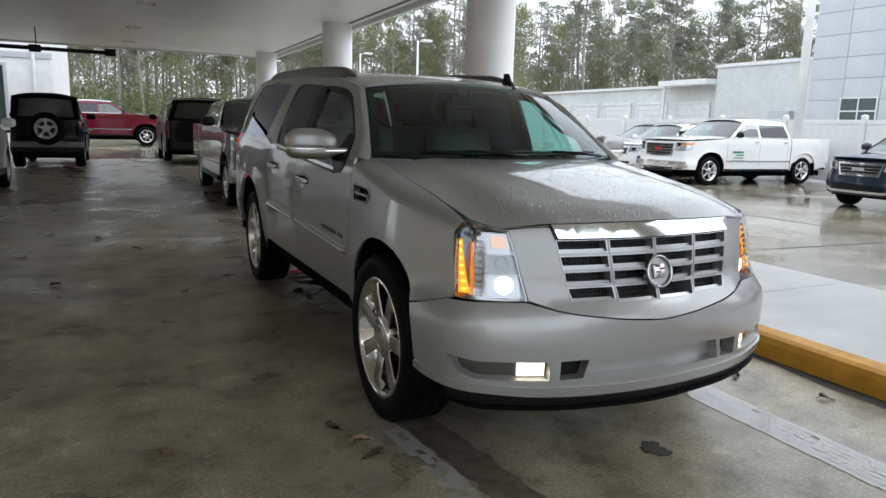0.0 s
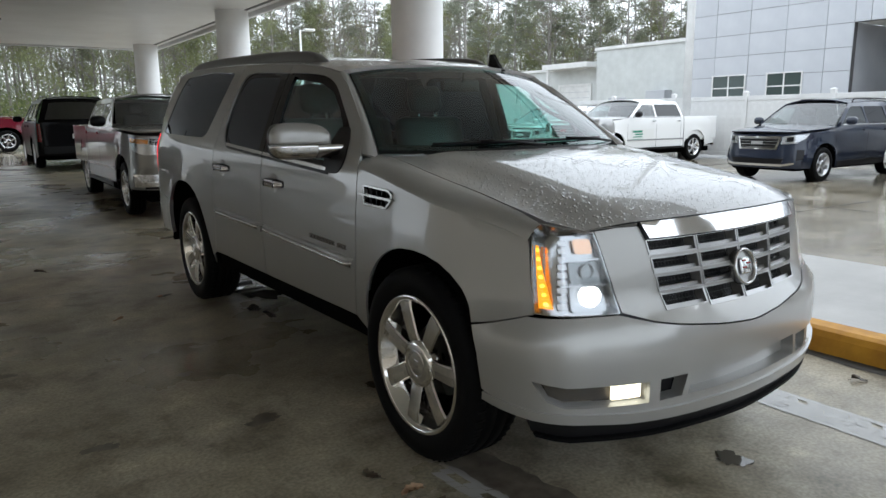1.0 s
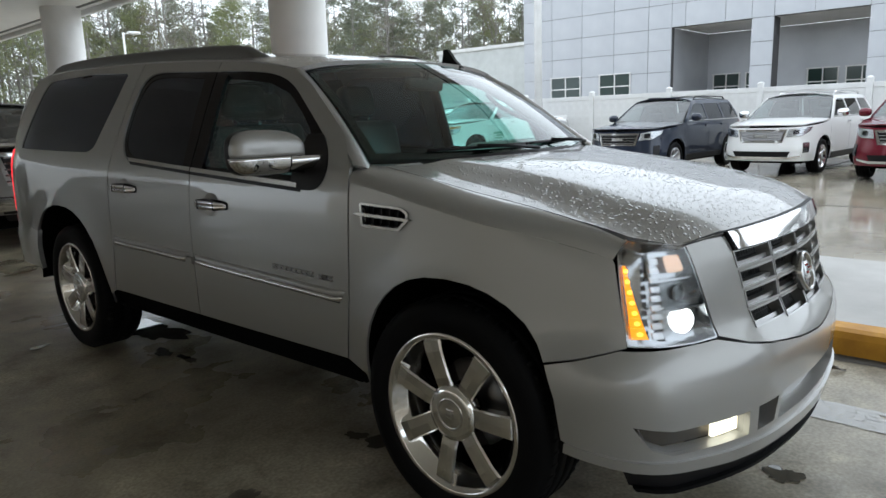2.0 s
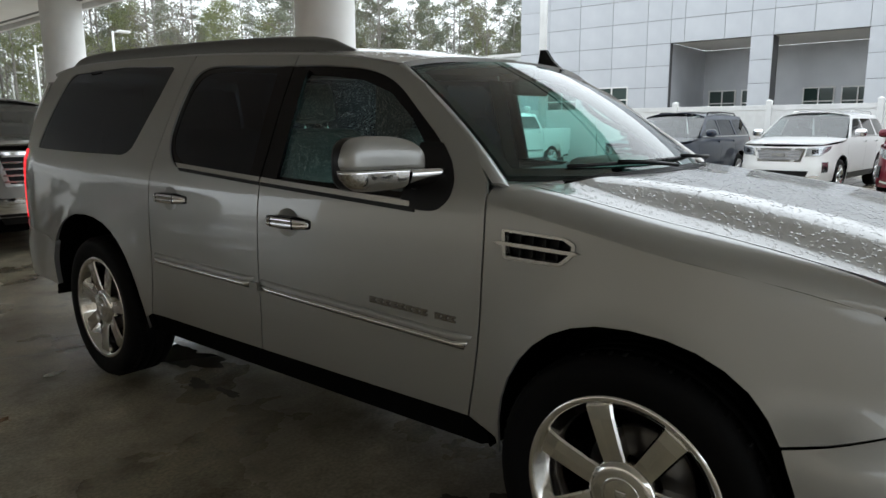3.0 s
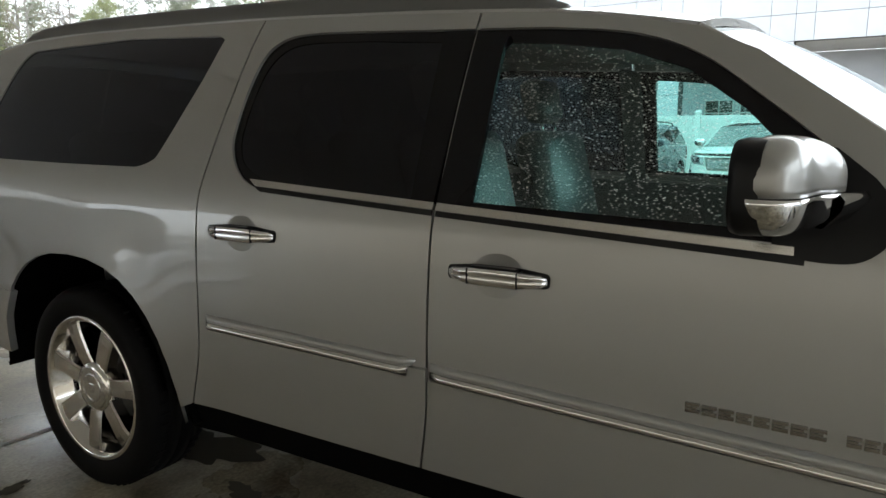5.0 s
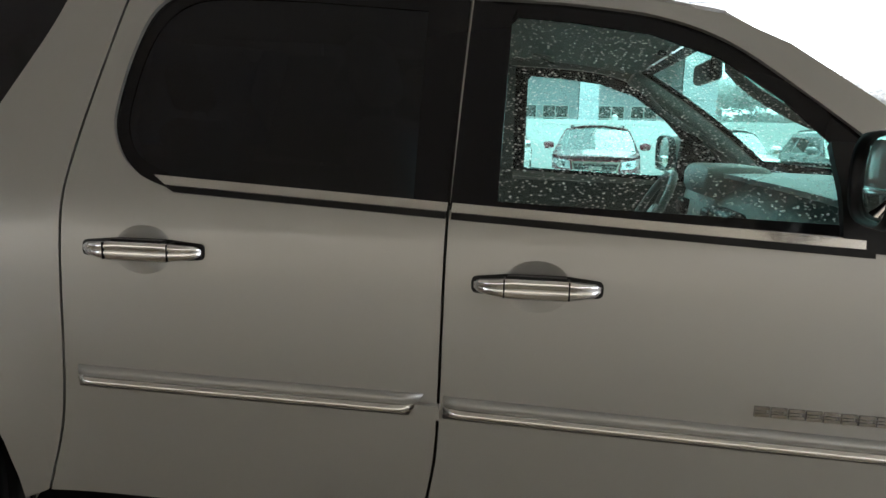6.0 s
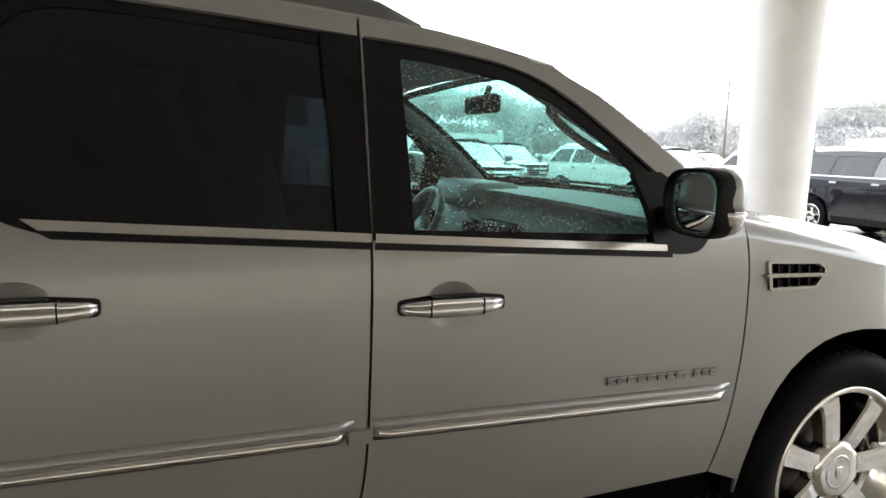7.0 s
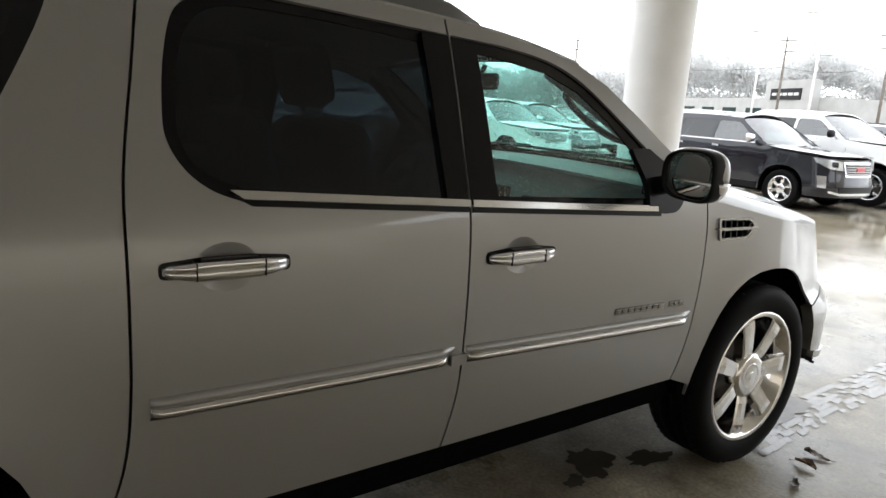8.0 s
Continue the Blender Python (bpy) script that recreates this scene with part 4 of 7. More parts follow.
            part("door_handle", bm, CHROME, par, "chrome pull handle")
            for yj in (y0 + 0.066, y1 - 0.066):
                q = Vector(body(body.at_y(yj) * sg, z))
                part("handle_joint", boxed(min(q.x, q.x + sg * 0.037), max(q.x, q.x + sg * 0.037), q.y - 0.0015, q.y + 0.0015, z - 0.0195, z + 0.0195), BLACK, par, smooth=False)
        side_part("pillar_trim", [(1.538, 1.240), (1.526, 1.662), (1.515, 1.686), (1.6155, 1.707), (1.639, 1.238)], (), GLOSS_BLACK, 0.003, 0.014, sides=one, parent=fd[k], step=0.05)
        side_part("pillar_trim", [(1.6475, 1.240), (1.6245, 1.708), (1.72, 1.712), (1.72, 1.25)], (), GLOSS_BLACK, 0.003, 0.014, sides=one, parent=rd[k], step=0.05)
        # wing vent
        side_part("vent_back", vent_hole, (), BLACK, -0.03, 0.0, sides=one)
        side_part("vent_frame", rounded([(0.419, 1.150), (0.199, 1.142), (0.164, 1.125), (0.168, 1.094), (0.211, 1.057), (0.408, 1.059)], 0.012, 3), [vent_hole], VENT_METAL, 0.008, 0.025, sides=one, step=0.02)
        side_part("vent_bar", [(0.441, 1.107), (0.42, 1.1125), (0.165, 1.106), (0.148, 1.100), (0.165, 1.095), (0.42, 1.1015)], (), VENT_METAL, 0.018, 0.026, sides=one, step=0.03)
        for j in range(4):
            yv = 0.36 - j * 0.043
            side_part("vent_fin", [(yv, 1.068), (yv, 1.138), (yv - 0.006, 1.138), (yv - 0.006, 1.068)], (), BLACK, -0.006, 0.02, sides=one, step=0.03)
        # sill, wheel houses
        side_part("sill", [(0.50, 0.40), (0.56, 0.492), (2.66, 0.492), (2.72, 0.42), (2.7, 0.375), (0.55, 0.375)], (), DARK, -0.03, 0.05, sides=one, step=0.08)
    for sg in (-1, 1):
        side_part("door_lining", [(0.60, 0.52), (0.56, 1.2), (1.62, 1.215), (2.55, 1.255), (4.2, 1.30), (4.2, 0.9), (3.9, 1.0), (2.75, 1.0), (2.66, 0.52)], (), DASH_DARK, -0.055, 0.0, sides=(sg,), step=0.15)
        side_part("pillar_lining", [(1.59, 1.20), (1.58, 1.72), (1.68, 1.74), (1.69, 1.20)], (), DASH_DARK, -0.035, 0.0, sides=(sg,), step=0.15)
        side_part("pillar_lining", [(2.42, 1.25), (2.40, 1.76), (2.62, 1.76), (2.84, 1.30)], (), DASH_DARK, -0.035, 0.0, sides=(sg,), step=0.15)
    # wheels
    for sg in (-1, 1):
        wheel(car, sg * 0.822, 0.0, 0.418, sg, r=0.418, rim_r=0.297, turn=-0.30)
        wheel(car, sg * 0.822, 3.285, 0.418, sg, r=0.418, rim_r=0.297, turn=-0.38)
        for yc, zc, ry, rz in (FA, RA):
            bm = bmesh.new()
            line = [(yc + (y - yc) * 1.02, z) for y, z in arch_line(yc, zc, ry + 0.035, rz + 0.03, 0.42)]
            a = [bm.verts.new((sg * (0.90 if yc < 1 else 0.948), y, z)) for y, z in line]
            b = [bm.verts.new((sg * 0.52, y, z)) for y, z in line]
            for j in range(len(line) - 1):
                bm.faces.new((a[j], a[j + 1], b[j + 1], b[j]))
            bm.faces.new(b)
            part("wheel_house", bm, DARK, car, smooth=False)
    # underside and inner shell
    bm = boxed(-0.80, 0.80, 0.56, 2.68, 0.36, 0.52, bevel=0.03)
    box(bm, -0.5, 0.5, -0.75, 4.5, 0.33, 0.50, bevel=0.03)
    box(bm, -0.80, 0.80, 3.92, 4.5, 0.40, 0.6, bevel=0.03)
    part("underbody", bm, DARK, car, smooth=False)
    # bumper
    sx, sy = body.at_x, body.at_y
    topl = [(sy(-0.441), 0.60), (sy(-0.404), 0.698), (sy(-0.50), 0.724), (sy(-0.62), 0.762), (sx(0.62), 0.764), (sx(0.50), 0.732), (sx(0.40), 0.713), (sx(0.2), 0.686), (sx(0.03), 0.671)]
    botl = [(sx(0.03), 0.405), (sx(0.3), 0.408), (sx(0.6), 0.42), (sx(0.8), 0.435), (sy(-0.52), 0.45), (sy(-0.462), 0.47)]
    right = [(-s, z) for s, z in botl]
    bump = topl + [(-s, z) for s, z in topl[::-1]] + right[::-1] + botl
    fog = [(sx(0.872), 0.550), (sx(0.80), 0.532), (sx(0.525), 0.528), (sx(0.525), 0.450), (sx(0.80), 0.456), (sx(0.845), 0.480)]
    tow = [(sx(0.482), 0.530), (sx(0.362), 0.532), (sx(0.384), 0.452), (sx(0.482), 0.450)]
    mid = [(sx(0.335), 0.540), (-sx(0.335), 0.540), (-sx(0.360), 0.450), (sx(0.360), 0.450)]
    mirror_poly = lambda p: [(-s, z) for s, z in p[::-1]]
    fb = part("front_bumper", sheet(body, bump, [fog, mirror_poly(fog), tow, mirror_poly(tow), mid], 0.05, 0, 0.055), SILVER, car, "silver front bumper")
    part("bumper_recess", sheet(lambda s, z: body(s, z), mid, (), 0.06, -0.05, 0.0), SILVER, fb)
    for sg in (-1, 1):
        f2 = fog if sg > 0 else mirror_poly(fog)
        part("fog_housing", sheet(body, f2, (), 0.04, -0.06, 0.0), FOG_BOWL, fb)
        part("fog_lens", sheet(body, f2, (), 0.04, -0.02, 0.002), CLEAR, fb).visible_shadow = False
        lit = [(sx(0.538) * sg, 0.519), (sx(0.538) * sg, 0.460), (sx(0.645) * sg, 0.460), (sx(0.645) * sg, 0.519)]
        part("fog_lamp", sheet(body, lit if sg < 0 else lit[::-1], (), 0.04, -0.034, 0.012, flip=False), FOGLAMP, fb, "lit fog lamp")
        t2 = tow if sg > 0 else mirror_poly(tow)
        part("tow_opening", sheet(body, t2, (), 0.04, -0.06, 0.0), BLACK, fb)
    strip = [(sy(-0.478), 0.466), (sx(0.87), 0.444), (sx(0.6), 0.424), (sx(0.3), 0.416), (sx(0.0), 0.414)]
    lo = [(sx(0.0), 0.372), (sx(0.3), 0.374), (sx(0.6), 0.384), (sx(0.87), 0.410), (sy(-0.474), 0.436)]
    part("bumper_strip", sheet(body, strip + [(-s, z) for s, z in strip[::-1][1:]] + [(-s, z) for s, z in lo[::-1][0:-1]] + lo, (), 0.05, 0.010, 0.03), SILVER, fb)
    part("dam_edge", sheet(body, [(sx(0.87), 0.356), (sx(0.79), 0.338), (0, 0.312), (-sx(0.79), 0.338), (-sx(0.87), 0.356), (-sx(0.865), 0.342), (-sx(0.785), 0.323), (0, 0.297), (sx(0.785), 0.323), (sx(0.865), 0.342)], (), 0.06, 0.006, 0.02), RUBBER, fb)
    lip = [(sx(0.885), 0.418), (sx(0.80), 0.398), (sx(0.4), 0.376), (0, 0.372)]
    lo = [(0, 0.292), (sx(0.4), 0.296), (sx(0.78), 0.325), (sx(0.875), 0.352)]
    part("air_dam", sheet(body, lip + [(-s, z) for s, z in lip[::-1][1:]] + [(-s, z) for s, z in lo[::-1][:-1]] + lo, (), 0.06, -0.01, 0.03), BLACK, fb, "black plastic air dam")
    # nose and grille
    gt = 1.030
    ghalf = [(sx(0.50), gt), (sx(0.485), 0.96), (sx(0.455), 0.84), (sx(0.43), 0.765), (sx(0.40), 0.745), (sx(0.2), 0.72), (sx(0.02), 0.705)]
    grille = ghalf + [(-s, z) for s, z in ghalf[::-1]]
    nose_top = [(sx(0.69), 1.058), (sx(0.5), 1.060), (sx(0.3), 1.062), (sx(0.02), 1.064)]
    nose_half = [(sx(0.607), 0.772), (sx(0.50), 0.738), (sx(0.40), 0.719), (sx(0.2), 0.692), (sx(0.02), 0.677)]
    outline = nose_top + [(-s, z) for s, z in nose_top[::-1]] + [(-s, z) for s, z in nose_half] + nose_half[::-1]
    cells = []
    edge = lambda z: 0.490 - (1.01 - z) * 0.26
    for z1, tall in ((1.008, 0.045), (0.944, 0.047), (0.880, 0.049), (0.815, 0.058)):
        z0 = z1 - tall
        drop = 0.010 if z1 < 0.83 else 0.0
        for c in range(4):
            xs2 = [[-edge(z), -0.51 * edge(z) - 0.010, -0.51 * edge(z) + 0.010, -0.010, 0.010, 0.51 * edge(z) - 0.010, 0.51 * edge(z) + 0.010, edge(z)] for z in (z1, z0)]
            t0, t1 = xs2[0][2 * c], xs2[0][2 * c + 1]
            u0, u1 = xs2[1][2 * c], xs2[1][2 * c + 1]
            low = z0 + (drop if abs(u0 + u1) > 0.4 else 0.0)
            cells.append([(sx(t0), z1), (sx(t1), z1), (sx(u1), low), (sx(u0), low)])
    part("nose_panel", sheet(body, outline, cells, 0.045, 0, 0.045), SILVER, car, "silver nose panel pierced by the grille openings")
    gr = part("grille", sheet(body, grille, (), 0.06, -0.065, 0.0), BLACK, car, "black grille back")
    for q in cells:
        (ta, z1), (tb, _), (ub, z0), (ua, _) = q
        part("grille_ledge", sheet(body, [(ua, z0), (ub, z0), (ub, z0 + 0.012), (ua, z0 + 0.012)], (), 0.05, -0.012, 0.034), SATIN_SILVER, gr, "bright lower lip of an opening")
        part("grille_rim", sheet(body, [(a2 + d2 * 0.006, b2 + e2 * 0.005) for (a2, b2), (d2, e2) in zip(q, ((-1, 1), (1, 1), (1, -1), (-1, -1)))], [q], 0.05, 0.003, 0.006), SATIN_SILVER, gr)
    mesh = bmesh.new()
    back = lambda x, z: Vector(body(sx(x), z)) + Vector((0, 0.042, 0))
    for k in range(52):
        x = -0.48 + 0.96 * k / 51
        tube(mesh, [back(x * (1.0 - 0.14 * q), 1.02 - 0.30 * q) for q in np.linspace(0, 1, 6)], 0.0016, 5, False)
    for k in range(17):
        z = 0.725 + 0.285 * k / 16
        tube(mesh, [back(x, z) for x in np.linspace(-0.47, 0.47, 14)], 0.0016, 5, False)
    part("grille_mesh", mesh, GRILLE_WIRE, gr, "fine wire mesh behind the grille bars")
    ctop = [(sx(0.515), 1.066), (sx(0.3), 1.068), (sx(0.02), 1.070)]
    cbot = [(sx(0.02), 1.014), (sx(0.3), 1.015), (sx(0.487), 1.016)]
    part("chrome_band", sheet(body, ctop + [(-s, z) for s, z in ctop[::-1]] + [(-s, z) for s, z in cbot[::-1]] + cbot, (), 0.05, 0.018, 0.035), CHROME, car, "broad chrome band above the grille")
    ctop2 = [(s + (0.004 if k == 0 else 0), z + 0.003) for k, (s, z) in enumerate(ctop)]
    cbot2 = [(s + (0.006 if k == 2 else 0), z - 0.004) for k, (s, z) in enumerate(cbot)]
    part("band_gap", sheet(body, ctop2 + [(-s, z) for s, z in ctop2[::-1]] + [(-s, z) for s, z in cbot2[::-1]] + cbot2, (), 0.05, 0.011, 0.02), BLACK, car)
    seal = [(sx(0.705), 1.052), (sx(0.55), 1.068), (sx(0.3), 1.072), (sx(0.02), 1.074)]
    part("hood_seal", sheet(body, [(s, z + 0.005) for s, z in seal] + [(-s, z + 0.005) for s, z in seal[::-1]] + [(-s, z - 0.002) for s, z in seal] + [(s, z - 0.002) for s, z in seal[::-1]], (), 0.05, 0.006, 0.02), BLACK, car)
    bm = bmesh.new()
    m = Matrix.Translation((0, -0.893, 0.871)) @ Matrix.Rotation(radians(-14), 4, "X")
    lathe(bm, [(0.068, 0.03), (0.072, 0.0), (0.067, -0.008), (0.060, -0.002), (0.058, 0.02)], 40, "y", m)
    em = part("emblem", bm, DULL_CHROME, car, "round chrome emblem")
    bm = bmesh.new()
    lathe(bm, [(0.001, 0.010), (0.064, 0.010)], 32, "y", m)
    part("emblem_back", bm, SATIN_SILVER, em)
    bm = bmesh.new()
    box(bm, -0.031, 0.031, -0.005, 0.008, -0.030, 0.034, bevel=0.008, m=m)
    part("shield", bm, DULL_CHROME, em)
    bm = bmesh.new()
    for a, b, z0, z1 in ((-0.024, -0.003, 0.020, 0.027), (0.003, 0.024, 0.008, 0.015), (-0.024, -0.003, -0.006, 0.001)):
        box(bm, a, b, -0.008, -0.0045, z0, z1, m=m)
    part("shield_bars", bm, mat("badge red", (0.25, 0.03, 0.03), 0.2), em, smooth=False)
    # headlamps
    for sg in (-1, 1):
        out = [(sy(-0.594), 1.085), (sx(0.693), 1.058), (sx(0.669), 0.98), (sx(0.611), 0.770), (sx(0.70), 0.767), (sy(-0.643), 0.774), (sy(-0.620), 0.90)]
        pl = out if sg > 0 else mirror_poly(out)
        pl = pl[::-1]
        hl = part("headlamp", sheet(body, pl, (), 0.04, -0.07, 0.0), LAMP_BOWL, car, "clear headlamp with lit lamps")
        part("lens", sheet(body, pl, (), 0.03, 0.0, 0.004), CLEAR, hl).visible_shadow = False
        ring = [(body_s, z) for body_s, z in pl]
        cx, cz = sum(p[0] for p in ring) / len(ring), sum(p[1] for p in ring) / len(ring)
        part("lamp_rim", sheet(body, pl, [[(cx + (a - cx) * 0.97, cz + (b - cz) * 0.975) for a, b in pl]], 0.04, -0.004, 0.066), LAMP_BOWL, hl)
        for j in range(7):
            z2 = 0.794 + j * 0.0305
            k2 = (0.705 - 0.011 * j, 0.655 - 0.0052 * j)
            seg = [(sy(-k2[1]), z2), (sy(-k2[0]), z2), (sy(-k2[0] + 0.011), z2 + 0.0295), (sy(-k2[1] + 0.0052), z2 + 0.0295)]
            part("turn_lamp", sheet(body, seg if sg > 0 else mirror_poly(seg), (), 0.02, -0.014, 0.010), AMBER, hl, "amber side lamp, lit")
            dot = [(sy(-(k2[0] + k2[1]) / 2 + 0.009 * math.cos(a)), z2 + 0.014 + 0.006 * math.sin(a)) for a in np.linspace(0, 2 * math.pi, 10, endpoint=False)]
            part("turn_diode", sheet(body, dot if sg > 0 else mirror_poly(dot), (), 0.02, -0.010, 0.003), AMBER_DOT, hl)
        for poly, material, nm, lf in (([(0.690, 1.048), (0.672, 0.962), (0.80, 0.962), (0.81, 1.050)], LAMP_BOWL, "indicator_reflector", -0.045), ([(0.700, 1.030), (0.690, 0.978), (0.752, 0.978), (0.762, 1.030)], PEACH, "indicator_bulb_cover", -0.024), ([(0.668, 0.950), (0.648, 0.872), (0.765, 0.872), (0.775, 0.950)], LAMP_GREY, "high_beam", -0.040), ([(0.644, 0.862), (0.622, 0.785), (0.765, 0.785), (0.770, 0.862)], LAMP_BOWL, "low_beam_reflector", -0.045)):
            part(nm, sheet(body, rounded([(sx(a2) * sg, b2) for a2, b2 in poly], 0.012, 3), (), 0.04, lf, 0.02), material, hl)
        for z2, xa in ((0.955, 0.662), (0.866, 0.638)):
            part("lamp_divider", sheet(body, [(sx(xa) * sg, z2), (sx(xa) * sg, z2 + 0.006), (sx(0.815) * sg, z2 + 0.006), (sx(0.815) * sg, z2)], (), 0.04, -0.016, 0.02), LAMP_BOWL, hl)
        for j in range(9):
            z2 = 0.792 + j * 0.027
            part("led_segment", sheet(body, [(sx(0.786) * sg, z2), (sx(0.790) * sg, z2 + 0.017), (sx(0.826) * sg, z2 + 0.017), (sx(0.822) * sg, z2)], (), 0.04, -0.018, 0.010), LED_CLEAR, hl)
        for x, z, r, material, nm in ((0.695, 0.822, 0.033, HEADLAMP, "lit_lamp"), (0.708, 0.911, 0.024, LAMP_GREY, "lamp_bowl")):
            c = Vector(body(sx(x) * sg, z))
            nrm = Vector((0.35 * sg, -1, 0)).normalized()
            mm = Matrix.Translation(c - nrm * 0.05) @ nrm.to_track_quat("Z", "Y").to_matrix().to_4x4()
            bm = bmesh.new()
            lathe(bm, [(r * 1.15, 0.018), (r * 1.02, 0.024), (r, 0.012), (r * 0.6, 0.026 if material is HEADLAMP else -0.004), (0.001, 0.034 if material is HEADLAMP else -0.012)], 28, "z", mm)
            part(nm, bm, material, hl)
    # tail
    for sg in (-1, 1):
        out = [(body.at_xr(0.80) , 1.32), (sy(4.335), 1.325), (sy(4.36), 0.87), (body.at_xr(0.74), 0.86)]
        pl = out if sg < 0 else out
        f = (lambda s, z, sg=sg: body(s * sg, z))
        part("tail_lamp", sheet(f, pl, (), 0.05, 0.005, 0.008, flip=sg < 0), RED_LIT, car, "tall red tail lamp, lit")
        rb = [(sy(3.738), 0.770), (sy(3.9), 0.784), (sy(4.3), 0.815), (sy(4.42), 0.855), (body.at_xr(0.5), 0.855), (body.at_xr(0.01), 0.84), (body.at_xr(0.01), 0.45), (body.at_xr(0.5), 0.45), (sy(4.3), 0.47), (sy(3.853), 0.48), (sy(3.812), 0.65)]
        part("rear_bumper", sheet(f, rb[::-1], (), 0.07, 0.004, 0.03, flip=sg < 0), SILVER, car)
        tg = [(body.at_xr(0.72), 0.83), (body.at_xr(0.74), 1.33), (sy(4.45), 1.34), (sy(4.33), 1.75), (body.at_xr(0.4), 1.79), (body.at_xr(0.005), 1.80), (body.at_xr(0.005), 0.82)]
        part("tailgate", sheet(f, tg[::-1], (), 0.08, 0.0, 0.02, flip=sg < 0), SILVER, car)
    # roof rails
    for sg in (-1, 1):
        pts = []
        for k in range(25):
            t = k / 24
            y = 1.42 + 2.83 * t
            u = 0.84
            p = Vector(roof_at(u * sg, y))
            pts.append((p.x, p.y, p.z + 0.046 * min(1, math.sin(math.pi * min(max(t, 0.0), 1)) * 5) ** 0.6 - 0.012))
        bm = bmesh.new()
        rows = []
        for k, p in enumerate(pts):
            rows.append([bm.verts.new((p[0] + dx, p[1], p[2] + dz)) for dx, dz in ((-0.030, -0.055), (-0.030, 0.0), (-0.020, 0.016), (0.0, 0.02), (0.020, 0.016), (0.030, 0.0), (0.030, -0.055))])
        for p, q in zip(rows, rows[1:]):
            for j in range(6):
                bm.faces.new((p[j], p[j + 1], q[j + 1], q[j]))
        bm.faces.new(rows[0])
        bm.faces.new(rows[-1])
        bmesh.ops.recalc_face_normals(bm, faces=bm.faces[:])
        part("roof_rail", bm, RAIL, car, "grey roof rail")
    # mirrors: a silver cap over a chrome skirt that runs inwards to a black foot on the door
    for sg in (-1, 1):
        mr = new("mirror")
        mr.parent = car
        mr.location = (sg * 1.06, 0.825, 1.338)
        mr.rotation_euler = (0, 0, sg * radians(7))
        sq = lambda a, p: math.copysign(abs(a) ** p, a)
        cut = -0.014
        for nm, grow, up, material, note in (("cap", 0.0, True, SILVER, "silver mirror cap"), ("chrome_skirt", 0.004, False, CHROME, "chrome lower half of the mirror")):
            bm = bmesh.new()
            bmesh.ops.create_uvsphere(bm, u_segments=48, v_segments=36, radius=1.0)
            for v in bm.verts:
                x, y, z = v.co
                hx = 0.143 + grow
                deep = (0.062 if y < 0 else 0.045) + grow
                zz = (0.090 * sq(z, 0.70) if z > 0 else 0.086 * sq(z, 0.50)) * (1.0 + 0.06 * x - (0.10 * max(0.0, -x) if z > 0 else 0.0))
                shrink = 1.0 - 0.10 * max(0.0, -zz - 0.02) / 0.07
                zz = max(zz, cut) if up else min(zz, cut - 0.002)
                ux = sq(x, 0.62)
                sweep = -0.052 * max(0.0, -ux + 0.05) ** 1.3
                v.co = Vector((sg * hx * ux * shrink, deep * sq(y, 0.70) * shrink + sweep, zz))
            part(nm, bm, material, mr, note)
        bm = bmesh.new()
        rows = []
        for k in range(7):
            t = k / 6
            cx, cy = -sg * (0.07 + 0.125 * t), -0.040 - 0.055 * t
            hi, lo2, dp = cut - 0.003, -0.083 + 0.022 * t, 0.058 - 0.026 * t
            rows.append([bm.verts.new((cx, cy + a * dp, z)) for a, z in ((-0.8, hi), (-1.0, hi - 0.012), (-0.9, (hi + lo2) / 2), (-0.4, lo2), (0.5, lo2 + 0.01), (0.9, hi - 0.01), (0.5, hi))])
        for p, q in zip(rows, rows[1:]):
            for j in range(7):
                bm.faces.new((p[j], p[(j + 1) % 7], q[(j + 1) % 7], q[j]))
        bm.faces.new(rows[-1])
        bmesh.ops.recalc_face_normals(bm, faces=bm.faces[:])
        part("chrome_arm", bm, CHROME, mr, "chrome arm of the mirror")
        outl = [(sg * 0.032 + 0.110 * sq(math.cos(t), 0.6), 0.084 * sq(math.sin(t), 0.66) * (1 + 0.10 * sg * math.cos(t))) for t in np.linspace(0, 2 * math.pi, 44, endpoint=False)]
        bm = bmesh.new()
        rings = []
        for f, yy in ((1.0, 0.0), (1.02, 0.036), (0.985, 0.050), (0.90, 0.046), (0.88, 0.030)):
            rings.append([bm.verts.new((sg * 0.032 + (x - sg * 0.032) * f, yy, z * f)) for x, z in outl])
        for p, q in zip(rings, rings[1:]):
            for j in range(44):
                bm.faces.new((p[j], p[(j + 1) % 44], q[(j + 1) % 44], q[j]))
        bmesh.ops.recalc_face_normals(bm, faces=bm.faces[:])
        part("glass_rim", bm, BLACK, mr)
        bm = bmesh.new()
        bm.faces.new([bm.verts.new((sg * 0.032 + (x - sg * 0.032) * 0.885, 0.036, z * 0.885)) for x, z in outl])
        part("mirror_glass", bm, MIRROR, mr, "mirror glass", smooth=False)
        bm = bmesh.new()
        rows = []
        a, b = Vector((-sg * 0.06, -0.010, -0.050)), Vector((-sg * 0.20, -0.03, -0.085))
        for k in range(5):
            p = a.lerp(b, k / 4)
            rows.append([bm.verts.new(p + Vector((0, dy, dz))) for dy, dz in ((-0.020, -0.015), (-0.025, 0.02), (-0.015, 0.045), (0.035, 0.045), (0.040, -0.01), (0.0, -0.02))])
        for p, q in zip(rows, rows[1:]):
            for j in range(6):
                bm.faces.new((p[j], p[(j + 1) % 6], q[(j + 1) % 6], q[j]))
        bm.faces.new(rows[0])
        bmesh.ops.recalc_face_normals(bm, faces=bm.faces[:])
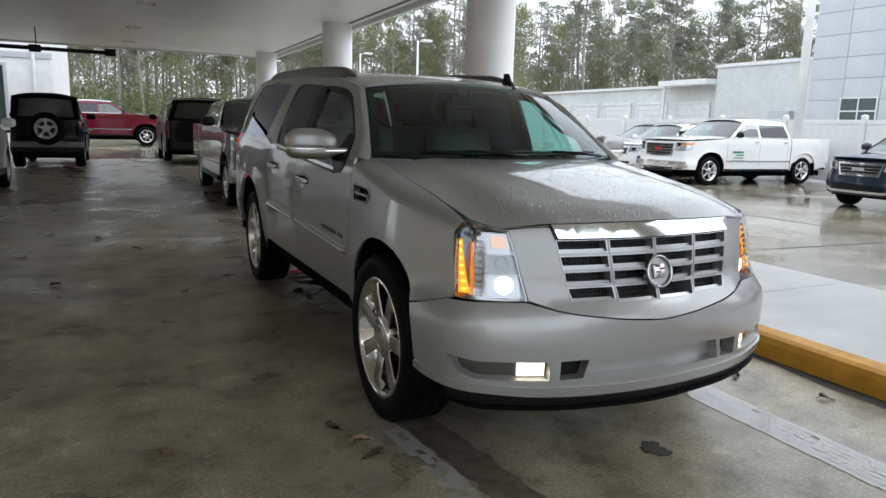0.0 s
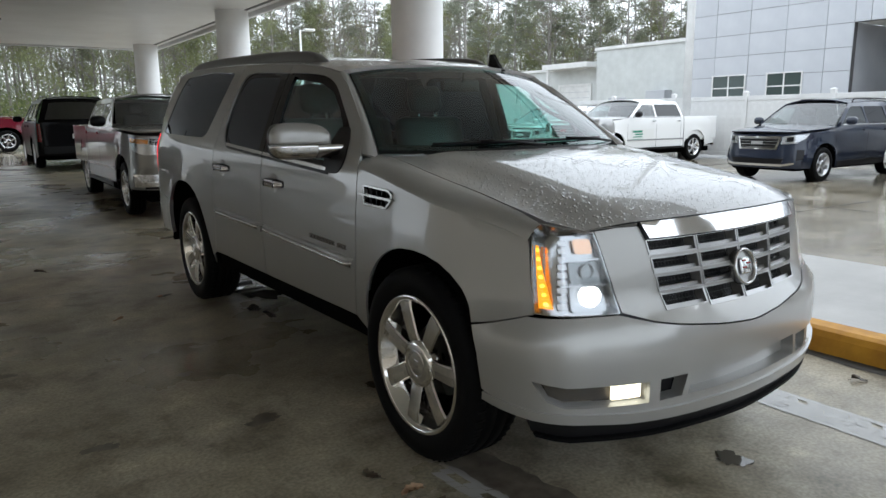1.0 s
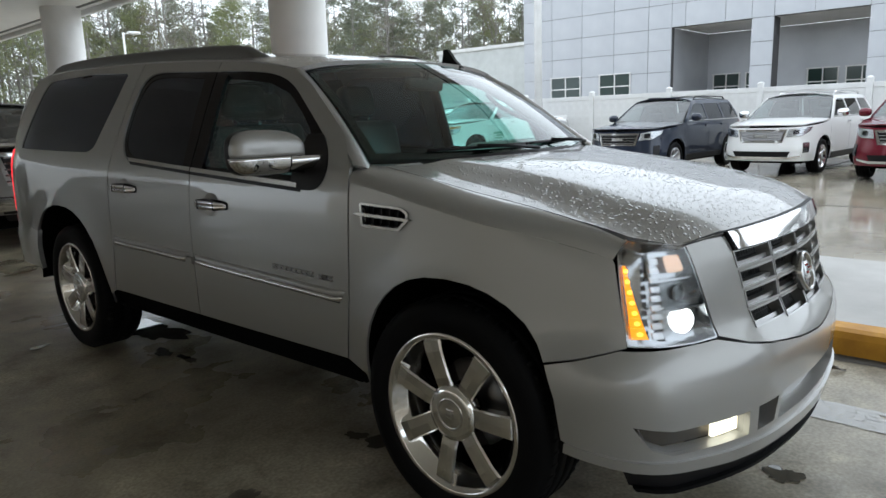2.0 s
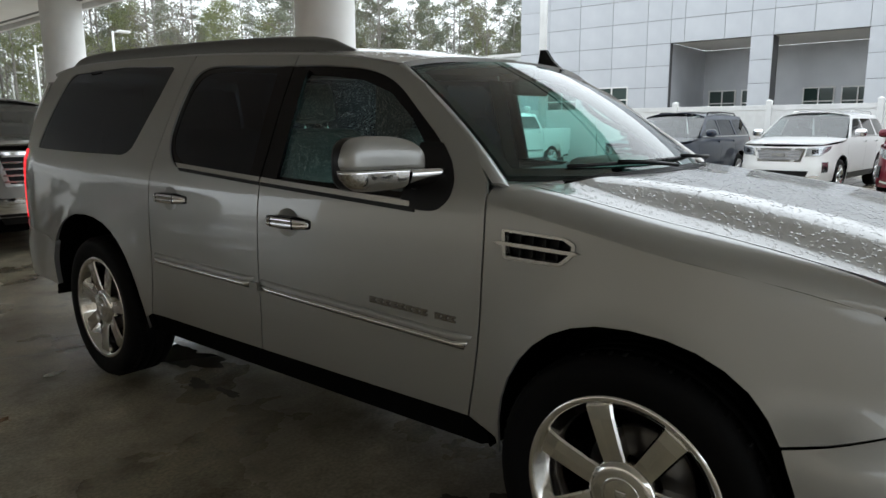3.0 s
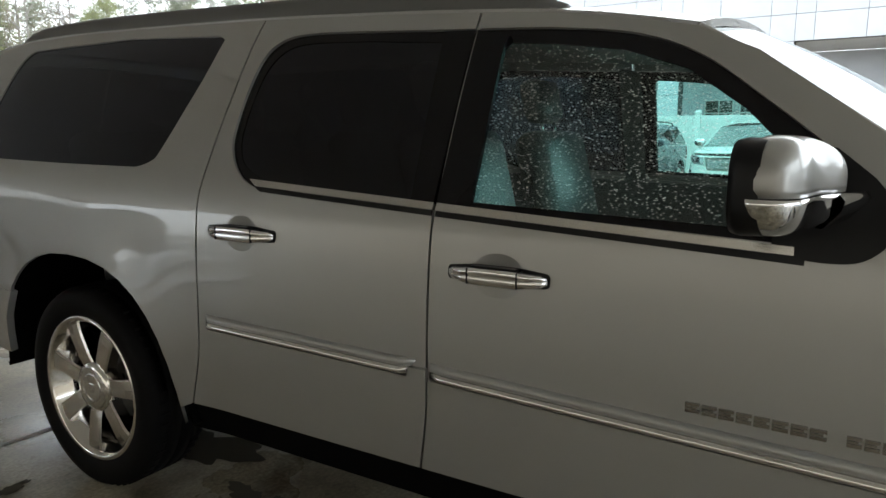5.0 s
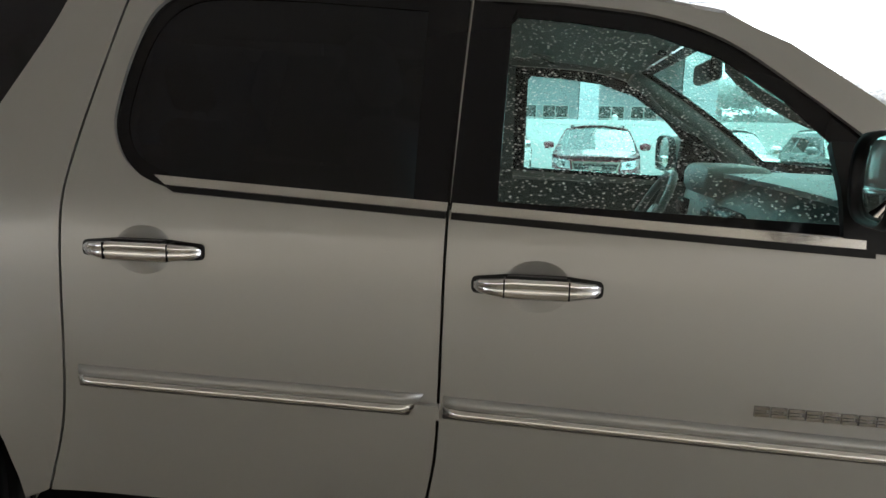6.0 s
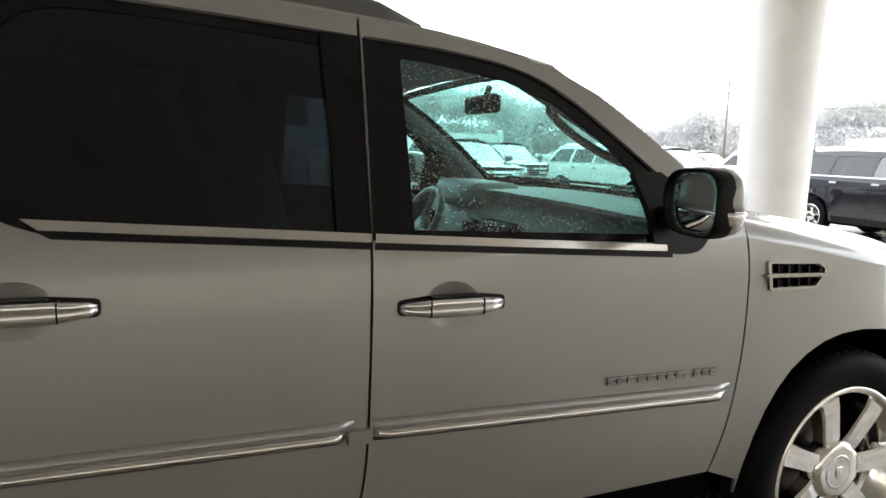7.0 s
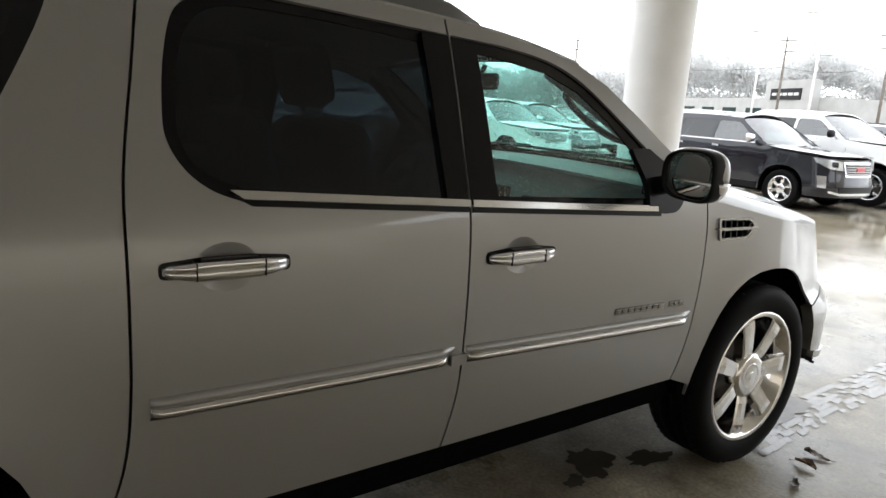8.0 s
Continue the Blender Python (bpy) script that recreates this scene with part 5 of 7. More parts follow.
        part("arm", bm, BLACK, mr)
        side_part("mirror_foot", sm([(0.80, 1.184), (0.745, 1.180), (0.695, 1.184), (0.662, 1.202), (0.638, 1.232), (0.632, 1.266), (0.640, 1.300), (0.672, 1.342)]) + [(0.742, 1.400), (0.842, 1.40), (0.842, 1.19)], (), BLACK, 0.005, 0.02, sides=(sg,), step=0.03)
    # wipers
    for x0, x1 in ((0.05, -0.55), (0.66, 0.02)):
        bm = bmesh.new()
        f = lambda x, up: Vector((x, 0.30 + 0.3 * x * x + up * 0.9, 1.292 + up * 0.5))
        tube(bm, [(x0, 0.27 + 0.25 * x0 * x0, 1.30), ((x0 * 0.7 + x1 * 0.3), 0.30, 1.318), ((x0 * 0.4 + x1 * 0.6), 0.345, 1.326)], 0.008, 6)
        tube(bm, [f(x1 + (x0 - x1) * k / 8, 0.03) + Vector((0, 0, 0.012)) for k in range(9)], 0.007, 6)
        part("wiper", bm, BLACK, car, "black windscreen wiper")
    bm = bmesh.new()
    fin = [(0.99, -0.01), (1.16, 0.0), (1.13, 0.04), (1.12, 0.098), (1.09, 0.098), (1.05, 0.045)]
    a = [bm.verts.new((0.385 - 0.012, y, 1.724 + z)) for y, z in fin]
    b = [bm.verts.new((0.385 + 0.012, y, 1.724 + z)) for y, z in fin]
    bm.faces.new(a)
    bm.faces.new(b[::-1])
    for j in range(len(fin)):
        bm.faces.new((a[j], a[(j + 1) % len(fin)], b[(j + 1) % len(fin)], b[j]))
    bmesh.ops.recalc_face_normals(bm, faces=bm.faces[:])
    part("antenna", bm, BLACK, car, "small black antenna fin", smooth=False)
    # interior
    part("cabin_floor", boxed(-0.82, 0.82, 0.50, 4.3, 0.53, 0.60), DARK, car, smooth=False)
    part("headliner", sheet(lambda u, y: tuple(Vector(roof_at(u * 0.93, y)) - Vector((0, 0, 0.04))), [(-1, 1.06), (1, 1.06), (1, 4.2), (-1, 4.2)], (), 0.25, 0, 0.0), mat("headliner cloth", (0.30, 0.31, 0.30), 0.9), car)
    bm = bmesh.new()
    rows = []
    for y, z, w in ((0.36, 1.22, 0.74), (0.55, 1.25, 0.80), (0.70, 1.24, 0.84), (0.80, 1.18, 0.85), (0.82, 1.05, 0.85), (0.76, 0.8, 0.85), (0.60, 0.6, 0.85)):
        rows.append([bm.verts.new((w * u, y + 0.03 * (1 - u * u) * 0, z + 0.02 * (1 - u * u))) for u in np.linspace(-1, 1, 11)])
    for p, q in zip(rows, rows[1:]):
        for j in range(10):
            bm.faces.new((p[j], p[j + 1], q[j + 1], q[j]))
    part("dashboard", bm, DASH, car, "grey dashboard")
    part("dash_pad", sheet(lambda u, y: (0.80 * u, y, 1.262 + 0.02 * (1 - u * u) - 0.6 * max(0, y - 0.72) ** 2), [(-1, 0.40), (1, 0.40), (1.04, 0.77), (0.25, 0.80), (-0.25, 0.80), (-1.04, 0.77)], (), 0.12, 0.006, 0.015), DASH_TOP, car, "dark pad along the dashboard's top")
    part("instrument_hood", boxed(0.20, 0.64, 0.62, 0.86, 1.19, 1.31, bevel=0.04), DASH_TOP, car)
    for xv in (-0.76, -0.30, 0.28, 0.76):
        part("air_vent", boxed(xv - 0.06, xv + 0.06, 0.80, 0.845, 1.08, 1.15, bevel=0.015), BLACK, car)
    part("glove_box", boxed(-0.70, -0.24, 0.79, 0.845, 0.82, 1.03, bevel=0.015), DASH, car)
    part("centre_stack", boxed(-0.14, 0.14, 0.78, 0.86, 0.75, 1.17, bevel=0.02), BLACK, car)
    bm = bmesh.new()
    mm = Matrix.Translation((0.42, 1.03, 1.10)) @ Matrix.Rotation(radians(-62), 4, "X")
    ring = [mm @ Vector((0.19 * math.cos(t), 0.19 * math.sin(t), 0)) for t in np.linspace(0, 2 * math.pi, 40)]
    tube(bm, ring, 0.016, 10, False)
    for t in (0.1, math.pi - 0.1, -math.pi / 2):
        tube(bm, [mm @ Vector((0, 0, -0.02)), mm @ Vector((0.18 * math.cos(t), 0.18 * math.sin(t), 0))], 0.014, 6)
    lathe(bm, [(0.001, 0.0), (0.06, -0.005), (0.065, -0.03)], 20, "z", mm)
    part("steering_wheel", bm, WHEEL_RIM, car, "black steering wheel")

    for sg in (-1, 1):
        bm = bmesh.new()
        run = []
        for v in np.linspace(0.36, 0.86, 9):
            a = ws(1.0, v)
            bow = math.sin(math.pi * (v - 0.36) / 0.5) ** 0.5 * 0.05
            run.append((sg * (a.x - 0.035 - bow * 0.5), a.y + 0.045 + bow, a.z - 0.035 - bow * 0.4))
        tube(bm, run, 0.013, 8)
        part("grab_handle", bm, DASH_DARK, car, "dark grab handle on the windscreen pillar")
        bm = bmesh.new()
        tube(bm, [(sg * (ws(1.0, v).x - 0.03), ws(1.0, v).y + 0.035, ws(1.0, v).z - 0.03) for v in np.linspace(0.04, 1.0, 8)], 0.032, 8)
        part("pillar_lining", bm, mat("pillar cloth", (0.22, 0.235, 0.23), 0.9), car)

    def seat(x, y, w=0.54):
        s = new("seat")
        s.parent = car
        s.location = (x, y, 0)
        part("cushion", boxed(-w / 2, w / 2, -0.26, 0.27, 0.72, 0.90, bevel=0.05), LEATHER, s)
        mm = Matrix.Translation((0, 0.27, 0.86)) @ Matrix.Rotation(radians(-14), 4, "X")
        part("backrest", boxed(-w / 2, w / 2, -0.07, 0.08, 0, 0.60, bevel=0.06, m=mm), LEATHER, s)
        part("headrest", boxed(-0.13, 0.13, -0.045, 0.06, 0.64, 0.83, bevel=0.04, m=mm), LEATHER, s)
        bm = bmesh.new()
        for dx in (-0.07, 0.07):
            tube(bm, [mm @ Vector((dx, 0, 0.58)), mm @ Vector((dx, 0, 0.66))], 0.007, 6)
        part("headrest_posts", bm, CHROME, s)
    for x in (-0.42, 0.42):
        seat(x, 1.48)
        seat(x, 2.50)
    seat(0.0, 3.45, 1.2)
    bm = bmesh.new()
    mm = Matrix.Translation((0.0, 0.93, 1.62))
    box(bm, -0.13, 0.13, -0.02, 0.02, -0.035, 0.035, bevel=0.015, m=mm)
    tube(bm, [(0, 0.92, 1.64), (0, 0.90, 1.69)], 0.012, 6)
    part("inner_mirror", bm, BLACK, car)
    return car


def faceted(m):
    """Small pressed facets, as in a lamp's reflector."""
    return bumped(m, 45, 0.10, 0.006)


VENT_METAL = mat("vent chrome", (0.42, 0.42, 0.41), 0.22, 0.9)
WHEEL_RIM = mat("steering leather", (0.22, 0.225, 0.225), 0.35)
DASH_TOP = bumped(mat("dash pad", (0.36, 0.37, 0.365), 0.55), 160, 0.15, 0.002)
BADGE_CHROME = mat("badge chrome", (0.34, 0.33, 0.32), 0.15, 1.0)
DARK_CHROME = mat("dark chrome", (0.22, 0.21, 0.20), 0.18, 1.0)
LAMP_BOWL = faceted(mat("lamp reflector bowl", (0.40, 0.41, 0.42), 0.14, 1.0))
LED_CLEAR = mat("clear lamp rib", (0.55, 0.56, 0.57), 0.2, 0.7)
FOG_BOWL = mat("fog reflector", (0.045, 0.036, 0.026), 0.3, 0.5, spec=0.3)
LAMP_GREY = faceted(mat("lamp grey", (0.22, 0.235, 0.24), 0.2, 0.8))
SATIN_SILVER = mat("satin silver", (0.40, 0.40, 0.40), 0.3, 0.85, coat=0.4)
RAIL = mat("rail grey", (0.13, 0.13, 0.125), 0.45, 0.3)
GRILLE_WIRE = mat("grille wire", (0.035, 0.035, 0.035), 0.45, 0.5)
BRIGHT_TRIM = mat("polished trim", (0.60, 0.59, 0.57), 0.2, 0.9, coat=0.5)
BROWN_TRIM = mat("dark trim", (0.06, 0.055, 0.05), 0.35)
DASH_DARK = mat("dark lining", (0.09, 0.10, 0.10), 0.8)
PEACH = faceted(mat("indicator reflector", (0.62, 0.40, 0.27), 0.15, 0.9))
build_car()

# ---- other vehicles ----
def veh_wheel(parent, x, y, r, sg, rim, metal, spokes):
    wheel(parent, x, y, r, sg, r=r, rim_r=rim, width=0.235, spokes=spokes, metal=metal, turn=0.2, simple=True)


ALLOY = mat("alloy", (0.55, 0.55, 0.56), 0.3, 0.9)
BRIGHT_ALLOY = mat("painted alloy", (0.62, 0.62, 0.62), 0.45, 0.2)
VEH_GLASS = glass("car glass", (0.34, 0.43, 0.42), ior=1.85)
VEH_DARK_GLASS = glass("tinted car glass", (0.03, 0.035, 0.035), ior=1.55)
LAMP_SILVER = mat("lamp reflector", (0.55, 0.56, 0.57), 0.25, 0.8)
MESH_GREY = bumped(mat("grille mesh", (0.28, 0.28, 0.29), 0.35, 0.7), 60, 0.8, 0.01, "voronoi")
AMBER_DULL = mat("amber lens", (0.7, 0.25, 0.03), 0.2, coat=0.8)
PLATE = mat("plate white", (0.7, 0.7, 0.68), 0.5)
GREEN_SIGN = mat("sign green", (0.02, 0.22, 0.13), 0.5)
SOFT_TOP = mat("black soft top", (0.004, 0.004, 0.0045), 0.8, spec=0.06)
CABIN_DARK = mat("cabin grey", (0.05, 0.05, 0.05), 0.85)


def vehicle(name, label, colour, at, heading, kind="suv", width=1.85, height=1.72, wheelbase=2.86, nose=0.95, tail=0.95, r=0.36, belt=1.15, hood=(1.04, 1.14), group="", metal=None, grille="mesh", cat="car", spokes=6, rails=True, clad=True, sign=False, cab_end=None, low=0.30, gap=0.085, square=False, lamp_drop=0.34):
    """A parked vehicle, front towards its own -y, front axle at its origin."""
    x, y = at
    v = thing(name, label, cat, (x, y, slope(x, y)), group)
    v.rotation_euler = (0, 0, heading)
    w, rear, H = width / 2, wheelbase + tail, height
    metal = metal or ALLOY
    front_plan = [(0, -nose), (w * 0.35, -nose + 0.015), (w * 0.65, -nose + 0.07), (w * 0.86, -nose + 0.2), (w * 0.955, -nose + 0.42), (w * 0.99, -nose + 0.8)]
    rear_plan = [(w * 0.97, rear - 0.4), (w * 0.90, rear - 0.12), (w * 0.6, rear - 0.02), (0, rear)]
    face = [(0.1, -0.1), (0.25, -0.03), (0.4, 0.02), (0.55, 0.02), (0.68, -0.01), (0.85, -0.03), (hood[0], -0.06), (hood[0] + 0.1, -0.16), (1.6, -0.6)]
    if kind != "suv":
        front_plan = [(0, -nose), (w * 0.4, -nose + 0.01), (w * 0.72, -nose + 0.045), (w * 0.90, -nose + 0.13), (w * 0.965, -nose + 0.28), (w * 0.99, -nose + 0.6)]
        face = [(0.1, -0.1), (0.35, -0.03), (0.45, 0.03), (0.66, 0.05), (0.70, 0.0), (0.85, -0.005), (hood[0] - 0.06, -0.03), (hood[0] + 0.02, -0.07), (1.6, -0.6)]
    if square:
        rear_plan = [(w * 0.99, rear - 0.3), (w * 0.965, rear - 0.09), (w * 0.86, rear - 0.015), (0, rear)]
    sh = Shell(front_plan + [(w, wheelbase * 0.4), (w, wheelbase)] + rear_plan,
               [(0.1, -0.1), (0.3, -0.035), (0.5, -0.008), (0.75, 0.0), (belt - 0.12, 0.004), (belt, -0.02), (belt + 0.1, -0.055), (H - 0.12, -0.02 - (H - 0.12 - belt) * 0.42), (H, -0.05 - (H - belt) * 0.5), (H + 0.2, -0.5)],
               face,
               [(0.1, -0.1), (0.3, -0.01), (0.5, 0.02), (0.65, 0.0), (belt, -0.02), (H - 0.15, -0.05 if square else (-0.2 if kind == "suv" else -0.05)), (H, -0.10 if square else (-0.3 if kind == "suv" else -0.05)), (H + 0.2, -0.5)], (-nose + 0.15, -nose + 0.75), (rear - 0.35, rear - 0.05),
               [(0, r, r + 0.09, r + 0.09, 0.02), (wheelbase, r, r + 0.09, r + 0.09, 0.02)])
    sy, sx, sr = sh.at_y, sh.at_x, sh.at_xr
    pickup = kind == "pickup"
    bed_top = belt + 0.03
    ya, yb = 0.40, 1.12
    if pickup:
        ya, yb = 0.60, 1.30
    cab = cab_end or (rear - 0.1)
    yc = cab - (0.42 if kind == "suv" and not square else (0.2 if kind == "suv" else 0.12))
    if kind == "jeep":
        ya, yb, yc, cab = 0.62, 0.95, rear - 0.12, rear - 0.06
    zr = H - 0.12

    def both(nm, poly, holes=(), material=colour, lift=0.0, thick=0.015, step=0.13, label2="", parent=None):
        res = []
        for sg in (-1, 1):
            f = lambda s, z, sg=sg: sh(s * sg, z)
            res.append(part(nm, sheet(f, poly, holes, step, lift, thick, flip=sg < 0), material, parent or v, label2))
        return res

    def yz(pts):
        return [(sy(a), b) for a, b in pts]

    af = [p for p in arch_line(0, r, r + gap, r + gap, low, 12)]
    ar = [p for p in arch_line(wheelbase, r, r + gap, r + gap, low, 12)]
    hood_line = [(-nose + 0.22, hood[0] - 0.035), (0.0, (hood[0] + hood[1]) / 2 - 0.03), (ya - 0.05, hood[1] - 0.03), (ya, belt)]
    shape = [(0.0, low), (0.0, hood[0] - 0.06), (sx(w * 0.6), hood[0] - 0.05)] + yz(hood_line) + yz([(yb, belt), (cab, belt)]) + ([] if not pickup else yz([(cab + 0.02, bed_top)])) + [(sr(w * 0.7), bed_top if pickup else belt), (sr(0.0), bed_top if pickup else belt), (sr(0.0), low + 0.06)] + yz([(rear - 0.3, low + 0.06)]) + yz(ar[::-1]) + yz(af[::-1]) + [(sx(w * 0.7), low)]
    both("body_side", shape, material=colour, step=0.12)
    if pickup:
        both("side_moulding", yz([(r + 0.16, 0.66), (r + 0.16, 0.70), (wheelbase - r - 0.16, 0.70), (wheelbase - r - 0.16, 0.66)]), material=DULL_CHROME if metal is CHROME else colour, lift=0.012, thick=0.02, step=0.3)
        both("running_board", yz([(r + 0.14, 0.40), (r + 0.14, 0.46), (cab - 0.05, 0.46), (cab - 0.05, 0.40)]), material=BLACK, lift=0.05, thick=0.16, step=0.3)
    # cladding
    if clad:
        both("sill_cladding", yz([(r + 0.13, 0.30), (r + 0.13, 0.42), (wheelbase - r - 0.13, 0.42), (wheelbase - r - 0.13, 0.30)]), material=BLACK, lift=0.012)
    f_front = lambda s, z: sh(s, z)
    # bonnet
    hz = lambda x, y: hood[0] - 0.045 + (hood[1] - hood[0] + 0.04) * min(max((y + nose) / (nose + ya), 0), 1) ** (0.45 if kind == "pickup" else 0.75) + 0.045 * (1 - (abs(x) / w) ** (3.5 if kind == "pickup" else 2.2))
    half = [(xx, sh(sx(xx), hood[0] - 0.06)[1] + 0.002) for xx in (0.0, w * 0.3, w * 0.6, w * 0.8)] + [(sh(sy(a), b - 0.02)[0] - 0.004, a) for a, b in hood_line[:-1]] + [(w * 0.5, ya - 0.1), (0.0, ya - 0.16)]
    part("bonnet", sheet(lambda a, b: (a, b, hz(a, b)), half + [(-a, b) for a, b in half[::-1][1:-1]], (), 0.12, 0, 0.02), colour, v)
    # cabin
    def wsf(u, t):
        a = Vector((0.92 * w * u, ya - 0.12 + 0.14 * u * u, belt + 0.0))
        b = Vector((sh(sy(yb), zr)[0] * u * 0.97, yb + 0.05 * u * u, H - 0.055 - 0.035 * u * u))
        return a.lerp(b, t)
    part("windscreen", sheet(wsf, [(-1, 0), (1, 0), (1, 1), (-1, 1)], (), 0.2, 0, 0.0), VEH_GLASS, v).visible_shadow = False
    gh = [(ya + 0.02, belt), (yb, zr + 0.02), ((yb + yc) / 2, zr + 0.05), (yc, zr + 0.02), (cab, belt)]
    ym1 = yb + 0.52
    ym2 = ym1 + 0.86
    zt, zb = zr - 0.05, belt + 0.035
    k = (yb - ya) / (zr - belt)
    kr = (cab - yc) / (zr - belt)
    fy = lambda z: ya + 0.16 + k * (z - belt)
    ry = lambda z: cab - 0.12 - kr * (z - belt)
    wins = [[(fy(zb), zb), (fy(zt - 0.05), zt - 0.02), (fy(zt) + 0.06, zt), (ym1 - 0.03, zt), (ym1 - 0.03, zb)]]
    if kind == "suv" and ry(zb) - ym2 > 0.5:
        wins += [[(ym1 + 0.03, zb), (ym1 + 0.03, zt), (ym2 - 0.02, zt), (ym2 + 0.03, zb)], [(ym2 + 0.11, zb), (ym2 + 0.06, zt), (ry(zt), zt), (ry(zb), zb)]]
    else:
        wins += [[(ym1 + 0.03, zb), (ym1 + 0.03, zt), (ry(zt) + 0.04, zt), (ry(zb) + 0.04, zb)]]
    wins = [rounded(q, 0.05, 3) for q in wins]
    both("cabin_side", yz(gh), [yz(q) for q in wins], step=0.14)
    for j, q in enumerate(wins):
        both("side_window", yz(q), material=VEH_GLASS if j == 0 else VEH_DARK_GLASS, lift=-0.008, thick=0.0, step=0.2)
    if metal is CHROME or kind == "suv":
        both("window_trim", yz([(fy(zb), zb - 0.03), (fy(zb), zb - 0.008), (ry(zb), zb - 0.008), (ry(zb), zb - 0.03)]), material=DULL_CHROME, lift=0.006, thick=0.01, step=0.2)

    def roof(u, y):
        ez = zr + 0.02 + 0.03 * math.sin(math.pi * min(max((y - yb) / (yc - yb), 0), 1))
        ww = sh(sy(y), ez)[0]
        return (ww * u, y, ez + (H - zr - 0.03) * (1 - abs(u) ** 2.6))
    part("roof", sheet(roof, [(-1, yb), (0, yb - 0.02), (1, yb), (1, yc), (0, yc + 0.03), (-1, yc)], (), 0.2, 0, 0.02), colour if kind != "jeep" else SOFT_TOP, v)
    if rails and kind == "suv":
        for sg in (-1, 1):
            bm = bmesh.new()
            tube(bm, [Vector(roof(sg * 0.86, yb + 0.35 + (yc - yb - 0.4) * t)) + Vector((0, 0, 0.045 if 0.02 < t < 0.98 else -0.01)) for t in (0, 0.06, 0.3, 0.6, 0.94, 1)], 0.016, 6)
            part("roof_rail", bm, DULL_CHROME if metal is CHROME else BLACK, v)
    # back
    def backf(u, t):
        a = Vector(sh(sy(cab), belt))
        b = Vector(roof(1, yc))
        back = 0.0 if not kind == "suv" else 0.10
        p = Vector((0.96 * a.x * u, cab + back * (1 - u * u), belt)).lerp(Vector((b.x * u * 0.98, yc + 0.03 * (1 - u * u), H - 0.06 - 0.05 * u * u)), t)
        return p
    bw = part("tailgate", sheet(backf, [(-1, 0), (1, 0), (1, 1), (-1, 1)], [[(-0.85, 0.12), (0.85, 0.12), (0.8, 0.86), (-0.8, 0.86)]], 0.2, 0, 0.0, flip=True), colour if kind != "jeep" else SOFT_TOP, v)
    part("rear_window", sheet(backf, [(-0.86, 0.1), (0.86, 0.1), (0.82, 0.88), (-0.82, 0.88)], (), 0.3, -0.01, 0.0, flip=True), VEH_DARK_GLASS, bw)
    if pickup:
        bm = bmesh.new()
        box(bm, -w * 0.92, w * 0.92, cab + 0.03, rear - 0.06, 0.62, 0.68)
        for sg in (-1, 1):
            box(bm, sg * w * 0.96 - 0.045, sg * w * 0.96 + 0.01, cab + 0.03, rear - 0.1, 0.66, bed_top - 0.004, bevel=0.01)
        box(bm, -w * 0.9, w * 0.9, rear - 0.10, rear - 0.045, 0.66, bed_top - 0.004, bevel=0.01)
        box(bm, -w * 0.92, w * 0.92, cab + 0.005, cab + 0.04, 0.5, bed_top - 0.004)
        part("load_bed", bm, colour, v, smooth=False)
        both("bed_gap", yz([(cab + 0.01, 0.40), (cab + 0.01, bed_top - 0.01), (cab + 0.035, bed_top - 0.01), (cab + 0.035, 0.40)]), material=DARK, lift=0.003, thick=0.0)
    else:
        part("cargo_floor", boxed(-w * 0.85, w * 0.85, 0.3, cab - 0.15, belt - 0.45, belt - 0.4), CABIN_DARK, v, smooth=False)
    # dash and seats
    bm = boxed(-w * 0.85, w * 0.85, ya - 0.1, ya + 0.32, belt - 0.3, belt + 0.0, bevel=0.04)
    part("dashboard", bm, CABIN_DARK, v)
    for sx2 in (-0.42, 0.42):
        bm = boxed(sx2 * w - 0.22, sx2 * w + 0.22, 1.45, 1.62, 0.6, belt + 0.2, bevel=0.06)
        box(bm, sx2 * w - 0.12, sx2 * w + 0.12, 1.52, 1.62, belt + 0.22, belt + 0.38, bevel=0.04)
        part("seat", bm, CABIN_DARK, v)
    # seams, handles, mirrors
    for ys in (ya - 0.02, ym1, ym2 if kind == "suv" else cab - 0.12):
        both("door_seam", yz([(ys, 0.36), (ys, belt + 0.01), (ys + 0.008, belt + 0.01), (ys + 0.008, 0.36)]), material=DARK, lift=0.0025, thick=0.0, step=0.2)
    for ys in (ym1 - 0.22, (ym2 if kind == "suv" else cab - 0.12) - 0.2):
        both("door_handle", yz([(ys, belt - 0.12), (ys, belt - 0.085), (ys + 0.15, belt - 0.08), (ys + 0.15, belt - 0.115)]), material=CHROME if metal is CHROME else colour, lift=0.035, thick=0.03, step=0.2)
    for sg in (-1, 1):
        bm = bmesh.new()
        bmesh.ops.create_uvsphere(bm, u_segments=16, v_segments=10, radius=1.0)
        for q in bm.verts:
            a, b, c = q.co
            q.co = Vector((sg * (w + 0.13 + 0.12 * math.copysign(abs(a) ** 0.7, a)), ya + 0.28 + (0.08 if b < 0 else 0.03) * b, belt + 0.10 + 0.085 * math.copysign(abs(c) ** 0.7, c)))
        part("wing_mirror", bm, BLACK if pickup else (CHROME if metal is CHROME else colour), v)
